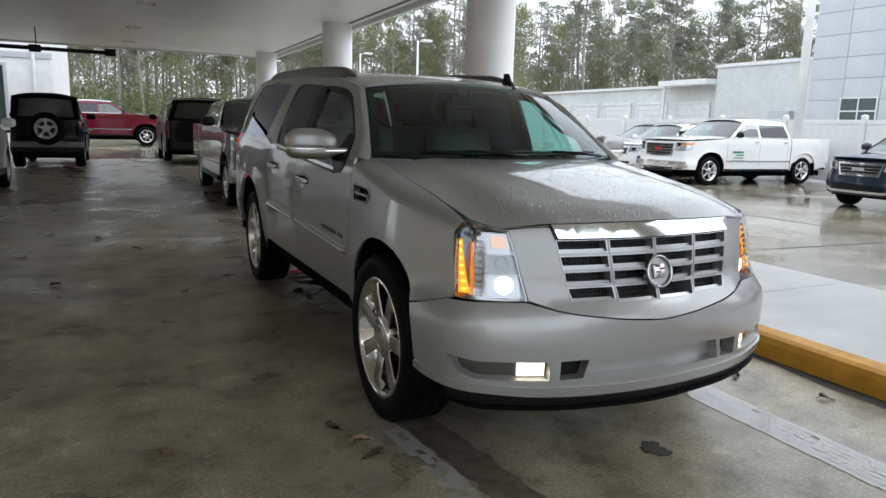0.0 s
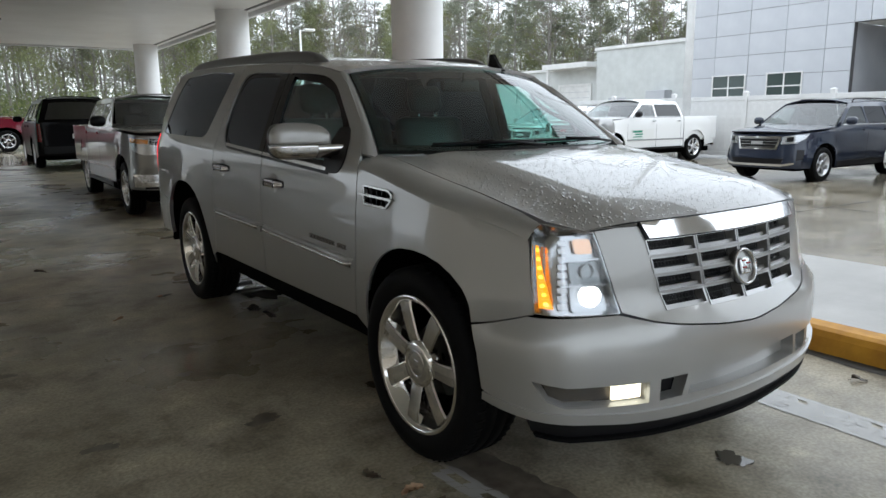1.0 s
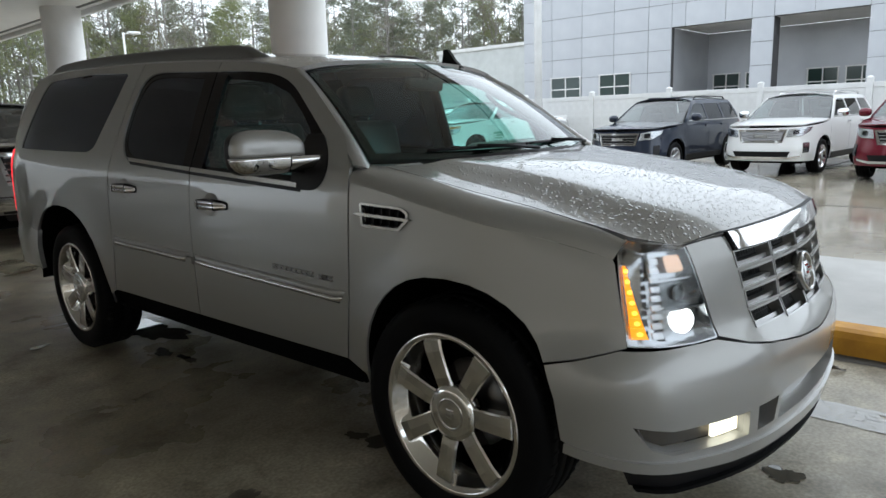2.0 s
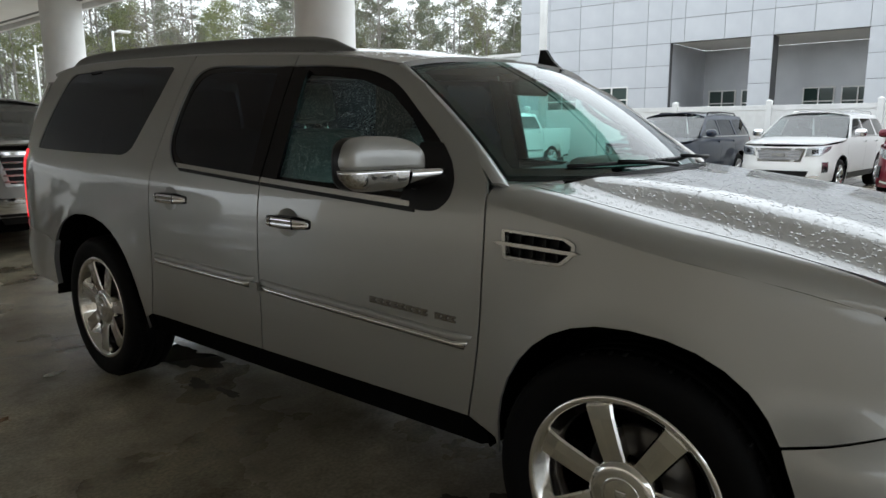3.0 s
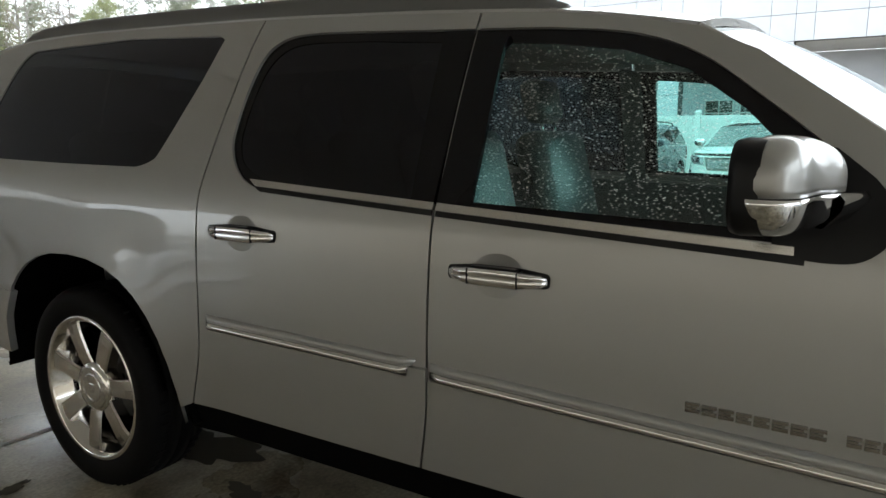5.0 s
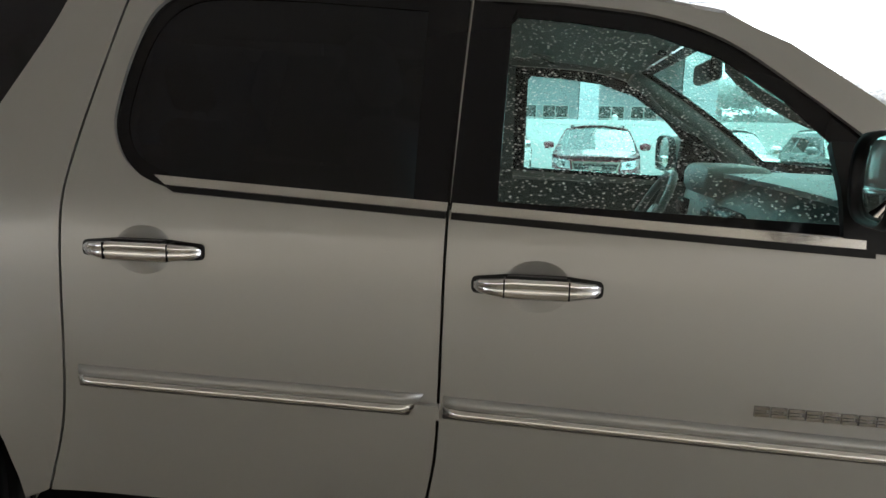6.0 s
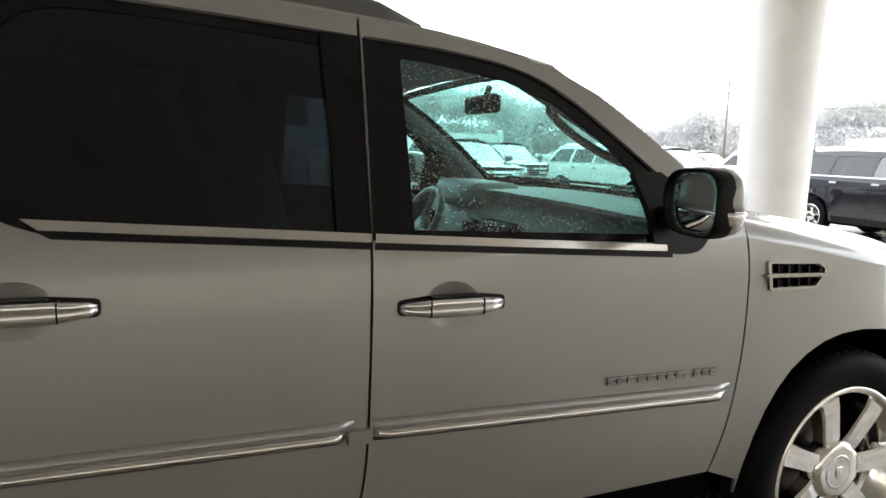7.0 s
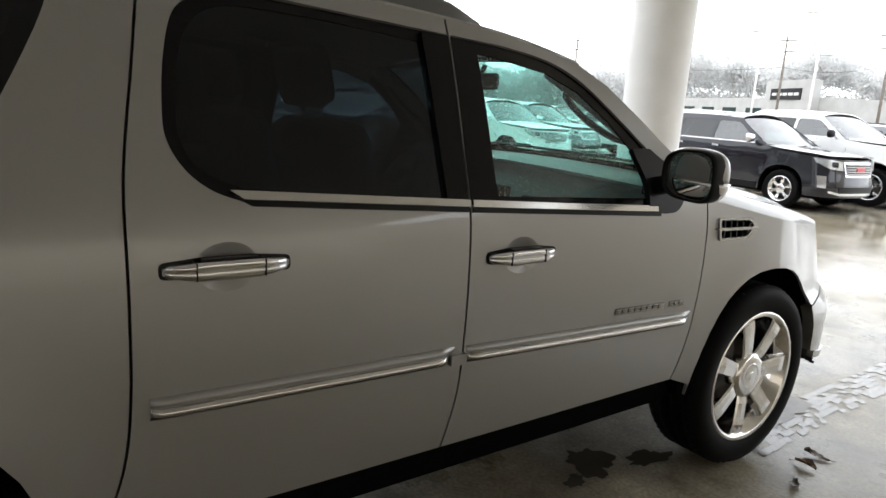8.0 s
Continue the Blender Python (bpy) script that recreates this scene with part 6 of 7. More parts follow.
    # wheels
    for sg in (-1, 1):
        for yy in (0, wheelbase):
            veh_wheel(v, sg * (w - 0.125), yy, r, sg, r * 0.66, metal if metal is not CHROME else CHROME, spokes)
            bm = bmesh.new()
            line = arch_line(yy, r, r + gap + 0.03, r + gap + 0.02, 0.28, 10)
            a = [bm.verts.new((sg * (w - 0.05), p, q)) for p, q in line]
            b = [bm.verts.new((sg * (w - 0.42), p, q)) for p, q in line]
            for j in range(len(line) - 1):
                bm.faces.new((a[j], a[j + 1], b[j + 1], b[j]))
            bm.faces.new(b)
            part("wheel_house", bm, DARK, v, smooth=False)
    part("underbody", boxed(-w * 0.8, w * 0.8, -nose + 0.25, rear - 0.2, 0.24, 0.40, bevel=0.03), DARK, v, smooth=False)
    # face
    gw = w * 0.5
    z0, z1 = hood[0] - (0.46 if pickup else 0.36), hood[0] - (0.07 if pickup else 0.09)
    if pickup:
        gw = w * 0.56
    trap = lambda a, b, c, d: [(sx(a), c), (-sx(a), c), (-sx(b), d), (sx(b), d)]
    gl = part("grille", sheet(f_front, trap(gw * 1.08, gw * 0.92, z1, z0), (), 0.12, 0.012, 0.02), CHROME if grille != "body" else colour, v, "bright grille surround")
    gi = part("grille_back", sheet(f_front, trap(gw * 0.98, gw * 0.82, z1 - 0.035, z0 + 0.03), (), 0.12, 0.016, 0.0), BLACK if grille == "bars" or metal is not CHROME else MESH_GREY, gl)
    for j in range(5 if grille == "bars" else 4):
        z = z0 + 0.05 + (z1 - z0 - 0.1) * j / (4 if grille == "bars" else 3)
        part("grille_bar", sheet(f_front, trap(gw * 0.93, gw * 0.93, z + (0.014 if grille == "bars" else 0.006), z - (0.008 if grille == "bars" else 0.004)), (), 0.15, 0.026, 0.012), DARK_CHROME if grille == "bars" else DULL_CHROME, gl)
    part("grille_badge", sheet(f_front, trap(0.13, 0.13, (z0 + z1) / 2 + 0.035, (z0 + z1) / 2 - 0.035), (), 0.1, 0.034, 0.02), DULL_CHROME if grille != "bars" else mat("badge red", (0.4, 0.02, 0.02), 0.3), gl)
    for sg in (-1, 1):
        poly = [(sx(gw * 1.14) * sg, z1 - 0.0), (sx(gw * 1.06) * sg, z1 - 0.16), (sx(w * 0.80) * sg, z1 - 0.14), (sy(-nose + 0.36) * sg, z1 - 0.03), (sy(-nose + 0.42) * sg, z1 + 0.045), (sx(w * 0.8) * sg, z1 + 0.03)]
        if pickup:
            poly = [(sx(gw * 1.12) * sg, z1), (sx(gw * 1.10) * sg, z1 - 0.24), (sx(w * 0.86) * sg, z1 - 0.24), (sy(-nose + 0.30) * sg, z1 - 0.18), (sy(-nose + 0.34) * sg, z1 - 0.01), (sx(w * 0.86) * sg, z1)]
        hl = part("headlamp", sheet(f_front, poly, (), 0.08, 0.010, 0.02), LAMP_SILVER, v, "clear headlamp")
        part("lens", sheet(f_front, poly, (), 0.1, 0.018, 0.0), CLEAR, hl)
        part("lamp_unit", sheet(f_front, [(sx(w * 0.66) * sg, z1 - 0.02), (sx(w * 0.66) * sg, z1 - 0.11), (sx(w * 0.78) * sg, z1 - 0.10), (sx(w * 0.78) * sg, z1 - 0.01)], (), 0.08, 0.014, 0.0), GLOSS_BLACK, hl)
        if pickup:
            part("amber_lamp", sheet(f_front, [(sx(w * 0.80) * sg, z1 - 0.09), (sx(w * 0.80) * sg, z1 - 0.03), (sy(-nose + 0.36) * sg, z1 - 0.0), (sy(-nose + 0.34) * sg, z1 - 0.06)], (), 0.08, 0.016, 0.0), AMBER_DULL, hl)
        fogp = [(sx(w * 0.78) * sg, 0.56), (sx(w * 0.70) * sg, 0.46), (sx(w * 0.86) * sg, 0.46), (sx(w * 0.88) * sg, 0.57)] if pickup or kind == "jeep" else [(sx(w * 0.84) * sg, 0.68), (sx(w * 0.83) * sg, 0.47), (sx(w * 0.91) * sg, 0.48), (sx(w * 0.925) * sg, 0.68)]
        part("fog_lamp", sheet(f_front, fogp, (), 0.1, 0.012, 0.02), GLOSS_BLACK if metal is not CHROME or pickup else DULL_CHROME, v)
        inner, outer = (0.88, 0.07) if square else (0.72, 0.28)
        tl = [(sr(w * inner) * sg, belt - 0.04), (sr(w * inner) * sg, belt - lamp_drop), (sy(rear - outer) * sg, belt - lamp_drop + 0.02), (sy(rear - outer) * sg, belt - 0.02)]
        if kind == "pickup":
            tl = [(sr(w * 0.80) * sg, belt - 0.06), (sr(w * 0.80) * sg, belt - 0.42), (sy(rear - 0.14) * sg, belt - 0.40), (sy(rear - 0.14) * sg, belt - 0.06)]
        part("tail_lamp", sheet(f_front, tl, (), 0.08, 0.012, 0.02), RED_LENS, v, "red tail lamp")
    lowp = trap(w * 0.62, w * 0.56, 0.50, 0.36)
    part("lower_grille", sheet(f_front, lowp, (), 0.12, 0.012, 0.02), BLACK, v)
    if pickup:
        part("bumper_bar", sheet(f_front, trap(w * 0.94, w * 0.94, 0.66 if pickup else 0.60, 0.49 if pickup else 0.52), (), 0.12, 0.03, 0.04), CHROME, v)
    else:
        part("chin_trim", sheet(f_front, [(sx(w * 0.80), 0.43), (sx(w * 0.60), 0.395), (-sx(w * 0.60), 0.395), (-sx(w * 0.80), 0.43), (-sx(w * 0.80), 0.395), (-sx(w * 0.58), 0.35), (sx(w * 0.58), 0.35), (sx(w * 0.80), 0.395)], (), 0.12, 0.025, 0.035), CHROME if metal is CHROME else DULL_CHROME, v)
    fr = lambda s, z: sh(sh.s[-1] - abs(s), z) if s > 0 else (-sh(sh.s[-1] - abs(s), z)[0], sh(sh.s[-1] - abs(s), z)[1], z)
    part("number_plate", sheet(fr, [(-0.16, 0.80), (0.16, 0.80), (0.16, 0.92), (-0.16, 0.92)], (), 0.2, 0.012, 0.008, flip=True), PLATE, v, smooth=False)
    part("rear_bumper", sheet(fr, [(-w * 0.85, 0.42), (w * 0.85, 0.42), (w * 0.85, 0.60), (-w * 0.85, 0.60)], (), 0.15, 0.03, 0.04, flip=True), CHROME if pickup else BLACK, v)
    if kind == "jeep":
        wh = wheel(v, 0, rear + 0.14, 0.98, 1, r=0.40, rim_r=0.25, width=0.24, spokes=5, metal=BRIGHT_ALLOY, simple=True, name="spare_wheel")
        wh.rotation_euler = (0, 0, radians(90))
        for sg in (-1, 1):
            for yy in (0, wheelbase):
                bm = boxed(min(sg * w * 0.93, sg * (w + 0.12)), max(sg * w * 0.93, sg * (w + 0.12)), yy - r - 0.16, yy + r + 0.16, r * 2 + 0.06, r * 2 + 0.12, bevel=0.03)
                part("fender_flare", bm, BLACK, v)
        part("step_bumper", boxed(-0.8, 0.8, rear - 0.02, rear + 0.14, 0.52, 0.66, bevel=0.03), mat("grey bumper plastic", (0.20, 0.20, 0.21), 0.5), v)
    if sign:
        sp = yz([(ya + 0.10, 0.62), (ya + 0.10, 1.0), (ym1 - 0.12, 1.0), (ym1 - 0.12, 0.62)])
        sgn = both("door_sign", sp, material=PLATE, lift=0.006, thick=0.0, step=0.3)
        for j, pr in enumerate(sgn):
            for a, b, c, d in ((0.18, 0.60, 0.90, 0.96), (0.30, 0.62, 0.83, 0.87), (0.22, 0.60, 0.76, 0.79), (0.16, 0.66, 0.67, 0.71)):
                both("sign_bar", yz([(ya + a, c), (ya + a, d), (ya + b, d), (ya + b, c)]), material=GREEN_SIGN, lift=0.010, thick=0.0, step=0.3, parent=pr)
            break
    return v


P_WHITE = paint("white car paint", (0.78, 0.78, 0.77), 0.0, 0.3)
P_NAVY = paint("dark blue car paint", (0.012, 0.018, 0.035), 0.2, 0.3)
P_RED = paint("dark red car paint", (0.12, 0.005, 0.016), 0.3, 0.3)
P_SILVER = paint("pale silver car paint", (0.35, 0.345, 0.33), 0.6, 0.35)
P_BLACK = paint("black car paint", (0.002, 0.002, 0.0025), 0.0, 0.3)
P_BLACK.node_tree.nodes["Principled BSDF"].inputs["Coat Weight"].default_value = 0.12
P_BLACK.node_tree.nodes["Principled BSDF"].inputs["Specular IOR Level"].default_value = 0.1
P_DEEP = paint("deep black-blue car paint", (0.010, 0.011, 0.016), 0.1, 0.25)
P_BRONZE = paint("grey bronze car paint", (0.20, 0.195, 0.18), 0.55, 0.33)
for dark_paint in (P_NAVY, P_RED, P_DEEP):
    dark_paint.node_tree.nodes["Principled BSDF"].inputs["Specular IOR Level"].default_value = 0.15
P_GREY = paint("grey car paint", (0.12, 0.125, 0.13), 0.4, 0.35)

W = radians(-90)  # front towards -x
PICK = dict(kind="pickup", width=2.03, height=1.88, wheelbase=3.645, nose=0.98, tail=1.2, r=0.405, belt=1.32, hood=(1.25, 1.335), cab_end=3.06, low=0.44, gap=0.12, clad=False, rails=False, grille="bars", cat="pickup", metal=CHROME)
vehicle("pickup_truck", "white crew-cab pickup with a green lettered door sign", P_WHITE, (12.95, 11.95), radians(-92), sign=True, group="lot row", **PICK)
vehicle("suv", "dark blue compact utility vehicle on wet concrete", P_NAVY, (12.3, 5.65), radians(-93), metal=None, group="lot row", grille="mesh")
vehicle("suv", "white compact utility vehicle with a mesh grille", P_WHITE, (13.6, 3.0), radians(-95), metal=CHROME, group="lot row", grille="mesh")
vehicle("suv", "dark red compact utility vehicle", P_RED, (12.7, 0.35), radians(-94), metal=None, group="lot row", grille="mesh")
vehicle("suv", "white compact utility vehicle parked by the fence", P_WHITE, (13.0, -2.5), radians(-92), metal=CHROME, group="lot row")
vehicle("suv", "grey compact utility vehicle parked by the fence", P_GREY, (12.8, -5.3), radians(-92), group="lot row")
vehicle("suv", "silver compact utility vehicle behind the white pickup", P_SILVER, (15.2, 17.4), W, group="lot row")
vehicle("suv", "white compact utility vehicle beside the white pickup", P_WHITE, (13.6, 14.6), W, group="lot row")
# under the canopy
vehicle("pickup_truck", "grey bronze crew-cab pickup with chrome grille", P_BRONZE, (0.62, 9.0), 0.0, group="", **PICK)
vehicle("suv", "black full-size utility vehicle seen from behind", P_BLACK, (0.28, 22.2), radians(180), width=2.0, height=1.9, wheelbase=2.95, nose=1.0, tail=1.15, r=0.40, belt=1.22, hood=(1.1, 1.2), square=True, lamp_drop=0.5)
vehicle("jeep", "black open-bodied off-road vehicle with a rear spare wheel", P_BLACK, (-3.54, 20.2), radians(180), kind="jeep", width=1.62, height=1.86, wheelbase=2.95, nose=0.7, tail=0.55, r=0.40, belt=1.20, hood=(1.05, 1.15), rails=False, clad=False, square=True, lamp_drop=0.22)
vehicle("pickup_truck", "dark red crew-cab pickup on the wet lane", P_RED, (-0.75, 30.0), radians(90), **PICK)
vehicle("suv", "white utility vehicle parked under the canopy", P_WHITE, (-4.85, 12.6), radians(180))
# across the lane
vehicle("suv", "black compact utility vehicle with chrome window trim", P_DEEP, (4.35, -10.65), radians(-93), metal=CHROME, group="front row", grille="bars")
vehicle("pickup_truck", "white pickup on the wet lot", P_WHITE, (3.9, -13.3), radians(-93), group="front row", **PICK)
vehicle("suv", "grey compact utility vehicle on the wet lot", P_GREY, (3.6, -16.4), radians(-93), group="front row")
vehicle("suv", "dark grey utility vehicle across the lot", P_GREY, (13.6, -13.2), radians(-80), group="far row", metal=CHROME)
vehicle("suv", "white utility vehicle across the wet lot", P_WHITE, (11.4, -9.7), radians(-84), group="far row", metal=CHROME)
vehicle("suv", "white utility vehicle across the lot", P_WHITE, (13.0, -18.0), radians(-80), metal=CHROME, group="far row")
vehicle("suv", "grey utility vehicle across the lot", P_GREY, (16.5, -8.6), radians(-85), group="far row")
vehicle("suv", "silver utility vehicle across the lot", P_SILVER, (20.5, -21.0), radians(-80), group="far row")

# ---- buildings, fence, poles ----
def build_fence():
    f = thing("fence", "white solid panel fence behind the parked cars", "fence", (18.3, 0, 0))
    y = -8.6
    board = bpy.data.meshes.new("board")
    bm = boxed(-0.016, 0.016, 0.0, 0.2795, 0, 1.64)
    bm.to_mesh(board)
    bm.free()
    board.materials.append(FENCE)
    while y < 26:
        part("post", boxed(-0.075, 0.075, y - 0.075, y + 0.075, -0.02, 2.06, bevel=0.01), FENCE, f, smooth=False)
        bm = bmesh.new()
        lathe(bm, [(0.001, 2.12), (0.07, 2.10), (0.115, 2.065), (0.115, 2.05)], 4, "z", Matrix.Translation((0, y, 0)) @ Matrix.Rotation(radians(45), 4, "Z"))
        part("post_cap", bm, FENCE, f, smooth=False)
        for z0, z1 in ((0.06, 0.18), (1.82, 1.96)):
            part("rail", boxed(-0.033, 0.033, y + 0.08, y + 2.61, z0, z1, bevel=0.006), FENCE, f, smooth=False)
        for k in range(9):
            ob = new("board", board)
            ob.parent = f
            ob.location = (0, y + 0.08 + k * 0.281, 0.18)
        y += 2.69


FENCE = noisy(mat("white vinyl", (0.74, 0.74, 0.73), 0.4), 1.5, (0.68, 0.68, 0.67), (0.77, 0.77, 0.765), second=5, amount2=0.15)
build_fence()


def window_in(parent, x, y0, y1, z0, z1, cols, rows, frame_mat, name="window"):
    w = part(name, boxed(x - 0.02, x + 0.05, y0, y1, z0, z1), GLASS_FAR, parent, smooth=False)
    bm = bmesh.new()
    t = 0.06
    box(bm, x - 0.07, x - 0.022, y0 - t, y1 + t, z1, z1 + t)
    box(bm, x - 0.07, x - 0.022, y0 - t, y1 + t, z0 - t, z0)
    for k in range(cols + 1):
        yy = y0 + (y1 - y0) * k / cols
        box(bm, x - 0.065, x - 0.022, yy - t / 2, yy + t / 2, z0, z1)
    for k in range(1, rows):
        zz = z0 + (z1 - z0) * k / rows
        box(bm, x - 0.062, x - 0.022, y0, y1, zz - t / 2, zz + t / 2)
    part("window_frame", bm, frame_mat, w, smooth=False)


def build_showroom():
    """The grey clad building with deep bays behind the fence."""
    b = thing("showroom_building", "grey metal-clad dealership building with deep open bays", "building", (32, 0, 0))
    y1, y0, h, zt = 22.4, -6.5, 8.9, 5.45
    bays = [(9.55, 13.4), (4.75, 8.56), (-0.1, 3.75), (-4.9, -1.05)]
    # facade panels in rows and columns, cut by the bays
    rows = [0.0, 1.1, 2.2, 3.3, 4.37, 5.45, 6.6, 7.75, 8.9]
    cols = []
    y = y1
    while y > y0:
        cols.append(y)
        y -= 1.94
    edges = sorted({y0} | {c for c in cols} | {e for bay in bays for e in bay})
    edges = [e for k, e in enumerate(edges) if k == 0 or e - edges[k - 1] > 0.35 or any(abs(e - q) < 1e-6 for bay in bays for q in bay)]
    shared = {}
    for ya, yb in zip(edges, edges[1:]):
        for za, zb in zip(rows, rows[1:]):
            mid = (ya + yb) / 2
            if zb <= zt + 0.01 and any(q0 - 0.01 < mid < q1 + 0.01 for q0, q1 in bays):
                continue
            key = (round(yb - ya, 3), round(zb - za, 3))
            if key not in shared:
                bm = boxed(-0.05, 0.0, 0.009, key[0] - 0.009, 0.009, key[1] - 0.009, bevel=0.006)
                me = bpy.data.meshes.new("panel")
                bm.to_mesh(me)
                bm.free()
                me.materials.append(PANEL_GREY)
                shared[key] = me
            ob = new("panel", shared[key])
            ob.parent = b
            ob.location = (0, ya, za)
    bm = boxed(0.005, 0.3, y0, bays[-1][0], 0, h)
    box(bm, 0.005, 0.3, bays[0][1], y1, 0, h)
    box(bm, 0.005, 0.3, bays[-1][0], bays[0][1], zt, h)
    for (a0, a1), (c0, c1) in zip(bays[1:], bays):
        box(bm, 0.005, 0.9, a1, c0, 0, zt)
    part("backing_wall", bm, PANEL_JOINT, b, smooth=False)
    bm = boxed(5.0, 5.2, y0, y1, 0, zt)
    box(bm, 0.31, 5.0, bays[0][1], bays[0][1] + 0.2, 0, zt)
    box(bm, 0.31, 5.0, bays[-1][0] - 0.2, bays[-1][0], 0, zt)
    part("bay_wall", bm, PANEL_GREY, b, smooth=False)
    part("bay_ceiling", boxed(0.31, 5.0, bays[-1][0], bays[0][1], zt + 0.01, zt + 0.3), SOFFIT, b, smooth=False)
    part("roof", boxed(-0.08, 22, y0, y1 + 0.08, h, h + 0.18, bevel=0.02), PANEL_GREY, b, smooth=False)
    part("end_wall", boxed(0.3, 22, y1 - 0.3, y1, 0, h), PANEL_GREY, b, smooth=False)
    window_in(b, -0.05, 18.6, 20.5, 2.1, 3.35, 2, 2, WHITE_PAINT)
    window_in(b, -0.05, 15.6, 17.4, 2.1, 3.35, 2, 2, WHITE_PAINT)
    for q0, q1 in bays:
        for k in range(2):
            window_in(b, 4.98, q0 + 0.35 + k * 1.75, q0 + 1.75 + k * 1.75, 1.9, 3.2, 2, 2, WHITE_PAINT)


PANEL_JOINT = mat("panel joint", (0.10, 0.10, 0.105), 0.8)
build_showroom()


def build_warehouse():
    b = thing("warehouse", "white metal-sided workshop with roll-up doors", "building", (38, 0, 0))
    part("tall_wall", boxed(0, 14, 24.0, 34.5, 0, 6.1, bevel=0.02), METAL_WHITE, b, smooth=False)
    part("tall_roof_trim", boxed(-0.12, 14.1, 23.9, 34.62, 6.1, 6.34, bevel=0.02), WHITE_PAINT, b, smooth=False)
    part("low_wall", boxed(0.6, 12, 34.6, 80.0, 0, 4.9), METAL_WHITE, b, smooth=False)
    part("low_roof_trim", boxed(0.4, 12, 34.7, 80.1, 4.9, 5.12, bevel=0.02), WHITE_PAINT, b, smooth=False)
    part("porch_roof", boxed(-0.9, 0.55, 34.7, 39.5, 4.95, 5.35, bevel=0.02), WHITE_PAINT, b, smooth=False)
    part("porch_post", boxed(-0.8, -0.6, 38.9, 39.1, 0, 4.95), WHITE_PAINT, b, smooth=False)
    y = 35.6
    while y < 78:
        d = part("roll_up_door", boxed(0.52, 0.596, y, y + 3.2, 0, 3.6), WHITE_PAINT, b, "pale roll-up door", smooth=False)
        bm = bmesh.new()
        for k in range(1, 8):
            box(bm, 0.50, 0.518, y, y + 3.2, k * 0.45, k * 0.45 + 0.03)
        part("door_rib", bm, PANEL_GREY, d, smooth=False)
        bm = bmesh.new()
        box(bm, 0.47, 0.59, y - 0.18, y - 0.02, 0, 3.8)
        box(bm, 0.47, 0.59, y + 3.22, y + 3.38, 0, 3.8)
        box(bm, 0.47, 0.59, y - 0.02, y + 3.22, 3.62, 3.8)
        part("door_frame", bm, WHITE_PAINT, d, smooth=False)
        y += 4.4
    for k in range(4):
        part("wall_seam", boxed(-0.012, -0.003, 26.5 + k * 2.6, 26.54 + k * 2.6, 0.1, 6.0), METAL_WHITE, b, smooth=False)
    part("doorway", boxed(-0.03, -0.002, 31.5, 33.2, 0, 2.6), PANEL_GREY, b, smooth=False)
    part("wall_unit", boxed(-0.8, -0.03, 27.6, 29.2, 1.9, 3.0, bevel=0.03), PANEL_GREY, b, smooth=False)


METAL_WHITE = noisy(mat("white metal siding", (0.62, 0.64, 0.63), 0.5), 0.5, (0.56, 0.58, 0.57), (0.66, 0.68, 0.67), second=2.0, amount2=0.12)
build_warehouse()


def street_lamp(x, y, h=8.0, arm=1.0, turn=0.0, thick=0.09, label="tall white lot lamp with a shoebox head"):
    t = thing("street_lamp", label, "lamp", (x, y, slope(x, y)), "lot lamps")
    t.rotation_euler = (0, 0, turn)
    bm = bmesh.new()
    tube(bm, [(0, 0, 0), (0, 0, h)], [thick, thick * 0.8], 14)
    part("pole", bm, WHITE_PAINT, t)
    bm = bmesh.new()
    lathe(bm, [(0.2, 0), (0.2, 0.5), (0.001, 0.52)], 20, "z")
    part("footing", bm, ISLAND, t)
    if arm:
        bm = bmesh.new()
        tube(bm, [(0, 0, h - 0.1), (arm * 0.5, 0, h + 0.02)], 0.035, 8)
        part("arm", bm, WHITE_PAINT, t)
        part("head", boxed(arm * 0.35, arm * 0.35 + 0.85, -0.2, 0.2, h - 0.06, h + 0.12, bevel=0.06), WHITE_PAINT, t)
        part("lens", boxed(arm * 0.42, arm * 0.42 + 0.7, -0.16, 0.16, h - 0.075, h - 0.055), PLATE, t)


street_lamp(17.3, 11.7, 10.5, 0.8, 1.2, 0.14)
street_lamp(20.0, 48.0, 8.0)
street_lamp(19.5, 60.5, 8.0)
street_lamp(14.0, 75.0, 8.0)
street_lamp(28.0, 92.0, 8.0)
street_lamp(31.0, -52.0, 9.0)
street_lamp(22.0, -44.0, 9.0)
street_lamp(36.0, -45.0, 9.0)


def build_back_building():
    b = thing("side_building", "white plastered dealership wing beside the drive", "building", (-3.95, 26.6, 0.2))
    part("wall", boxed(-11, 0, 0, 12, -0.2, 6.5, bevel=0.02), WHITE_PAINT, b, smooth=False)
    part("doorway", boxed(-2.35, -1.55, -0.02, 0.0, 0.9, 3.0), GLASS_FAR, b, "recessed window", smooth=False)
    bm = bmesh.new()
    for x0, x1, z0, z1 in ((-2.45, -2.35, 0.8, 3.1), (-1.55, -1.45, 0.8, 3.1), (-2.35, -1.55, 3.0, 3.1), (-2.35, -1.55, 0.8, 0.9)):
        box(bm, x0, x1, -0.06, -0.004, z0, z1)
    part("window_frame", bm, PANEL_GREY, b, smooth=False)
    part("downpipe", boxed(-0.62, -0.52, -0.12, -0.02, -0.2, 6.3, bevel=0.02), WHITE_PAINT, b, smooth=False)
    part("wall_band", boxed(-11, 0.02, -0.05, -0.004, 3.3, 3.5), PANEL_GREY, b, smooth=False)


build_back_building()


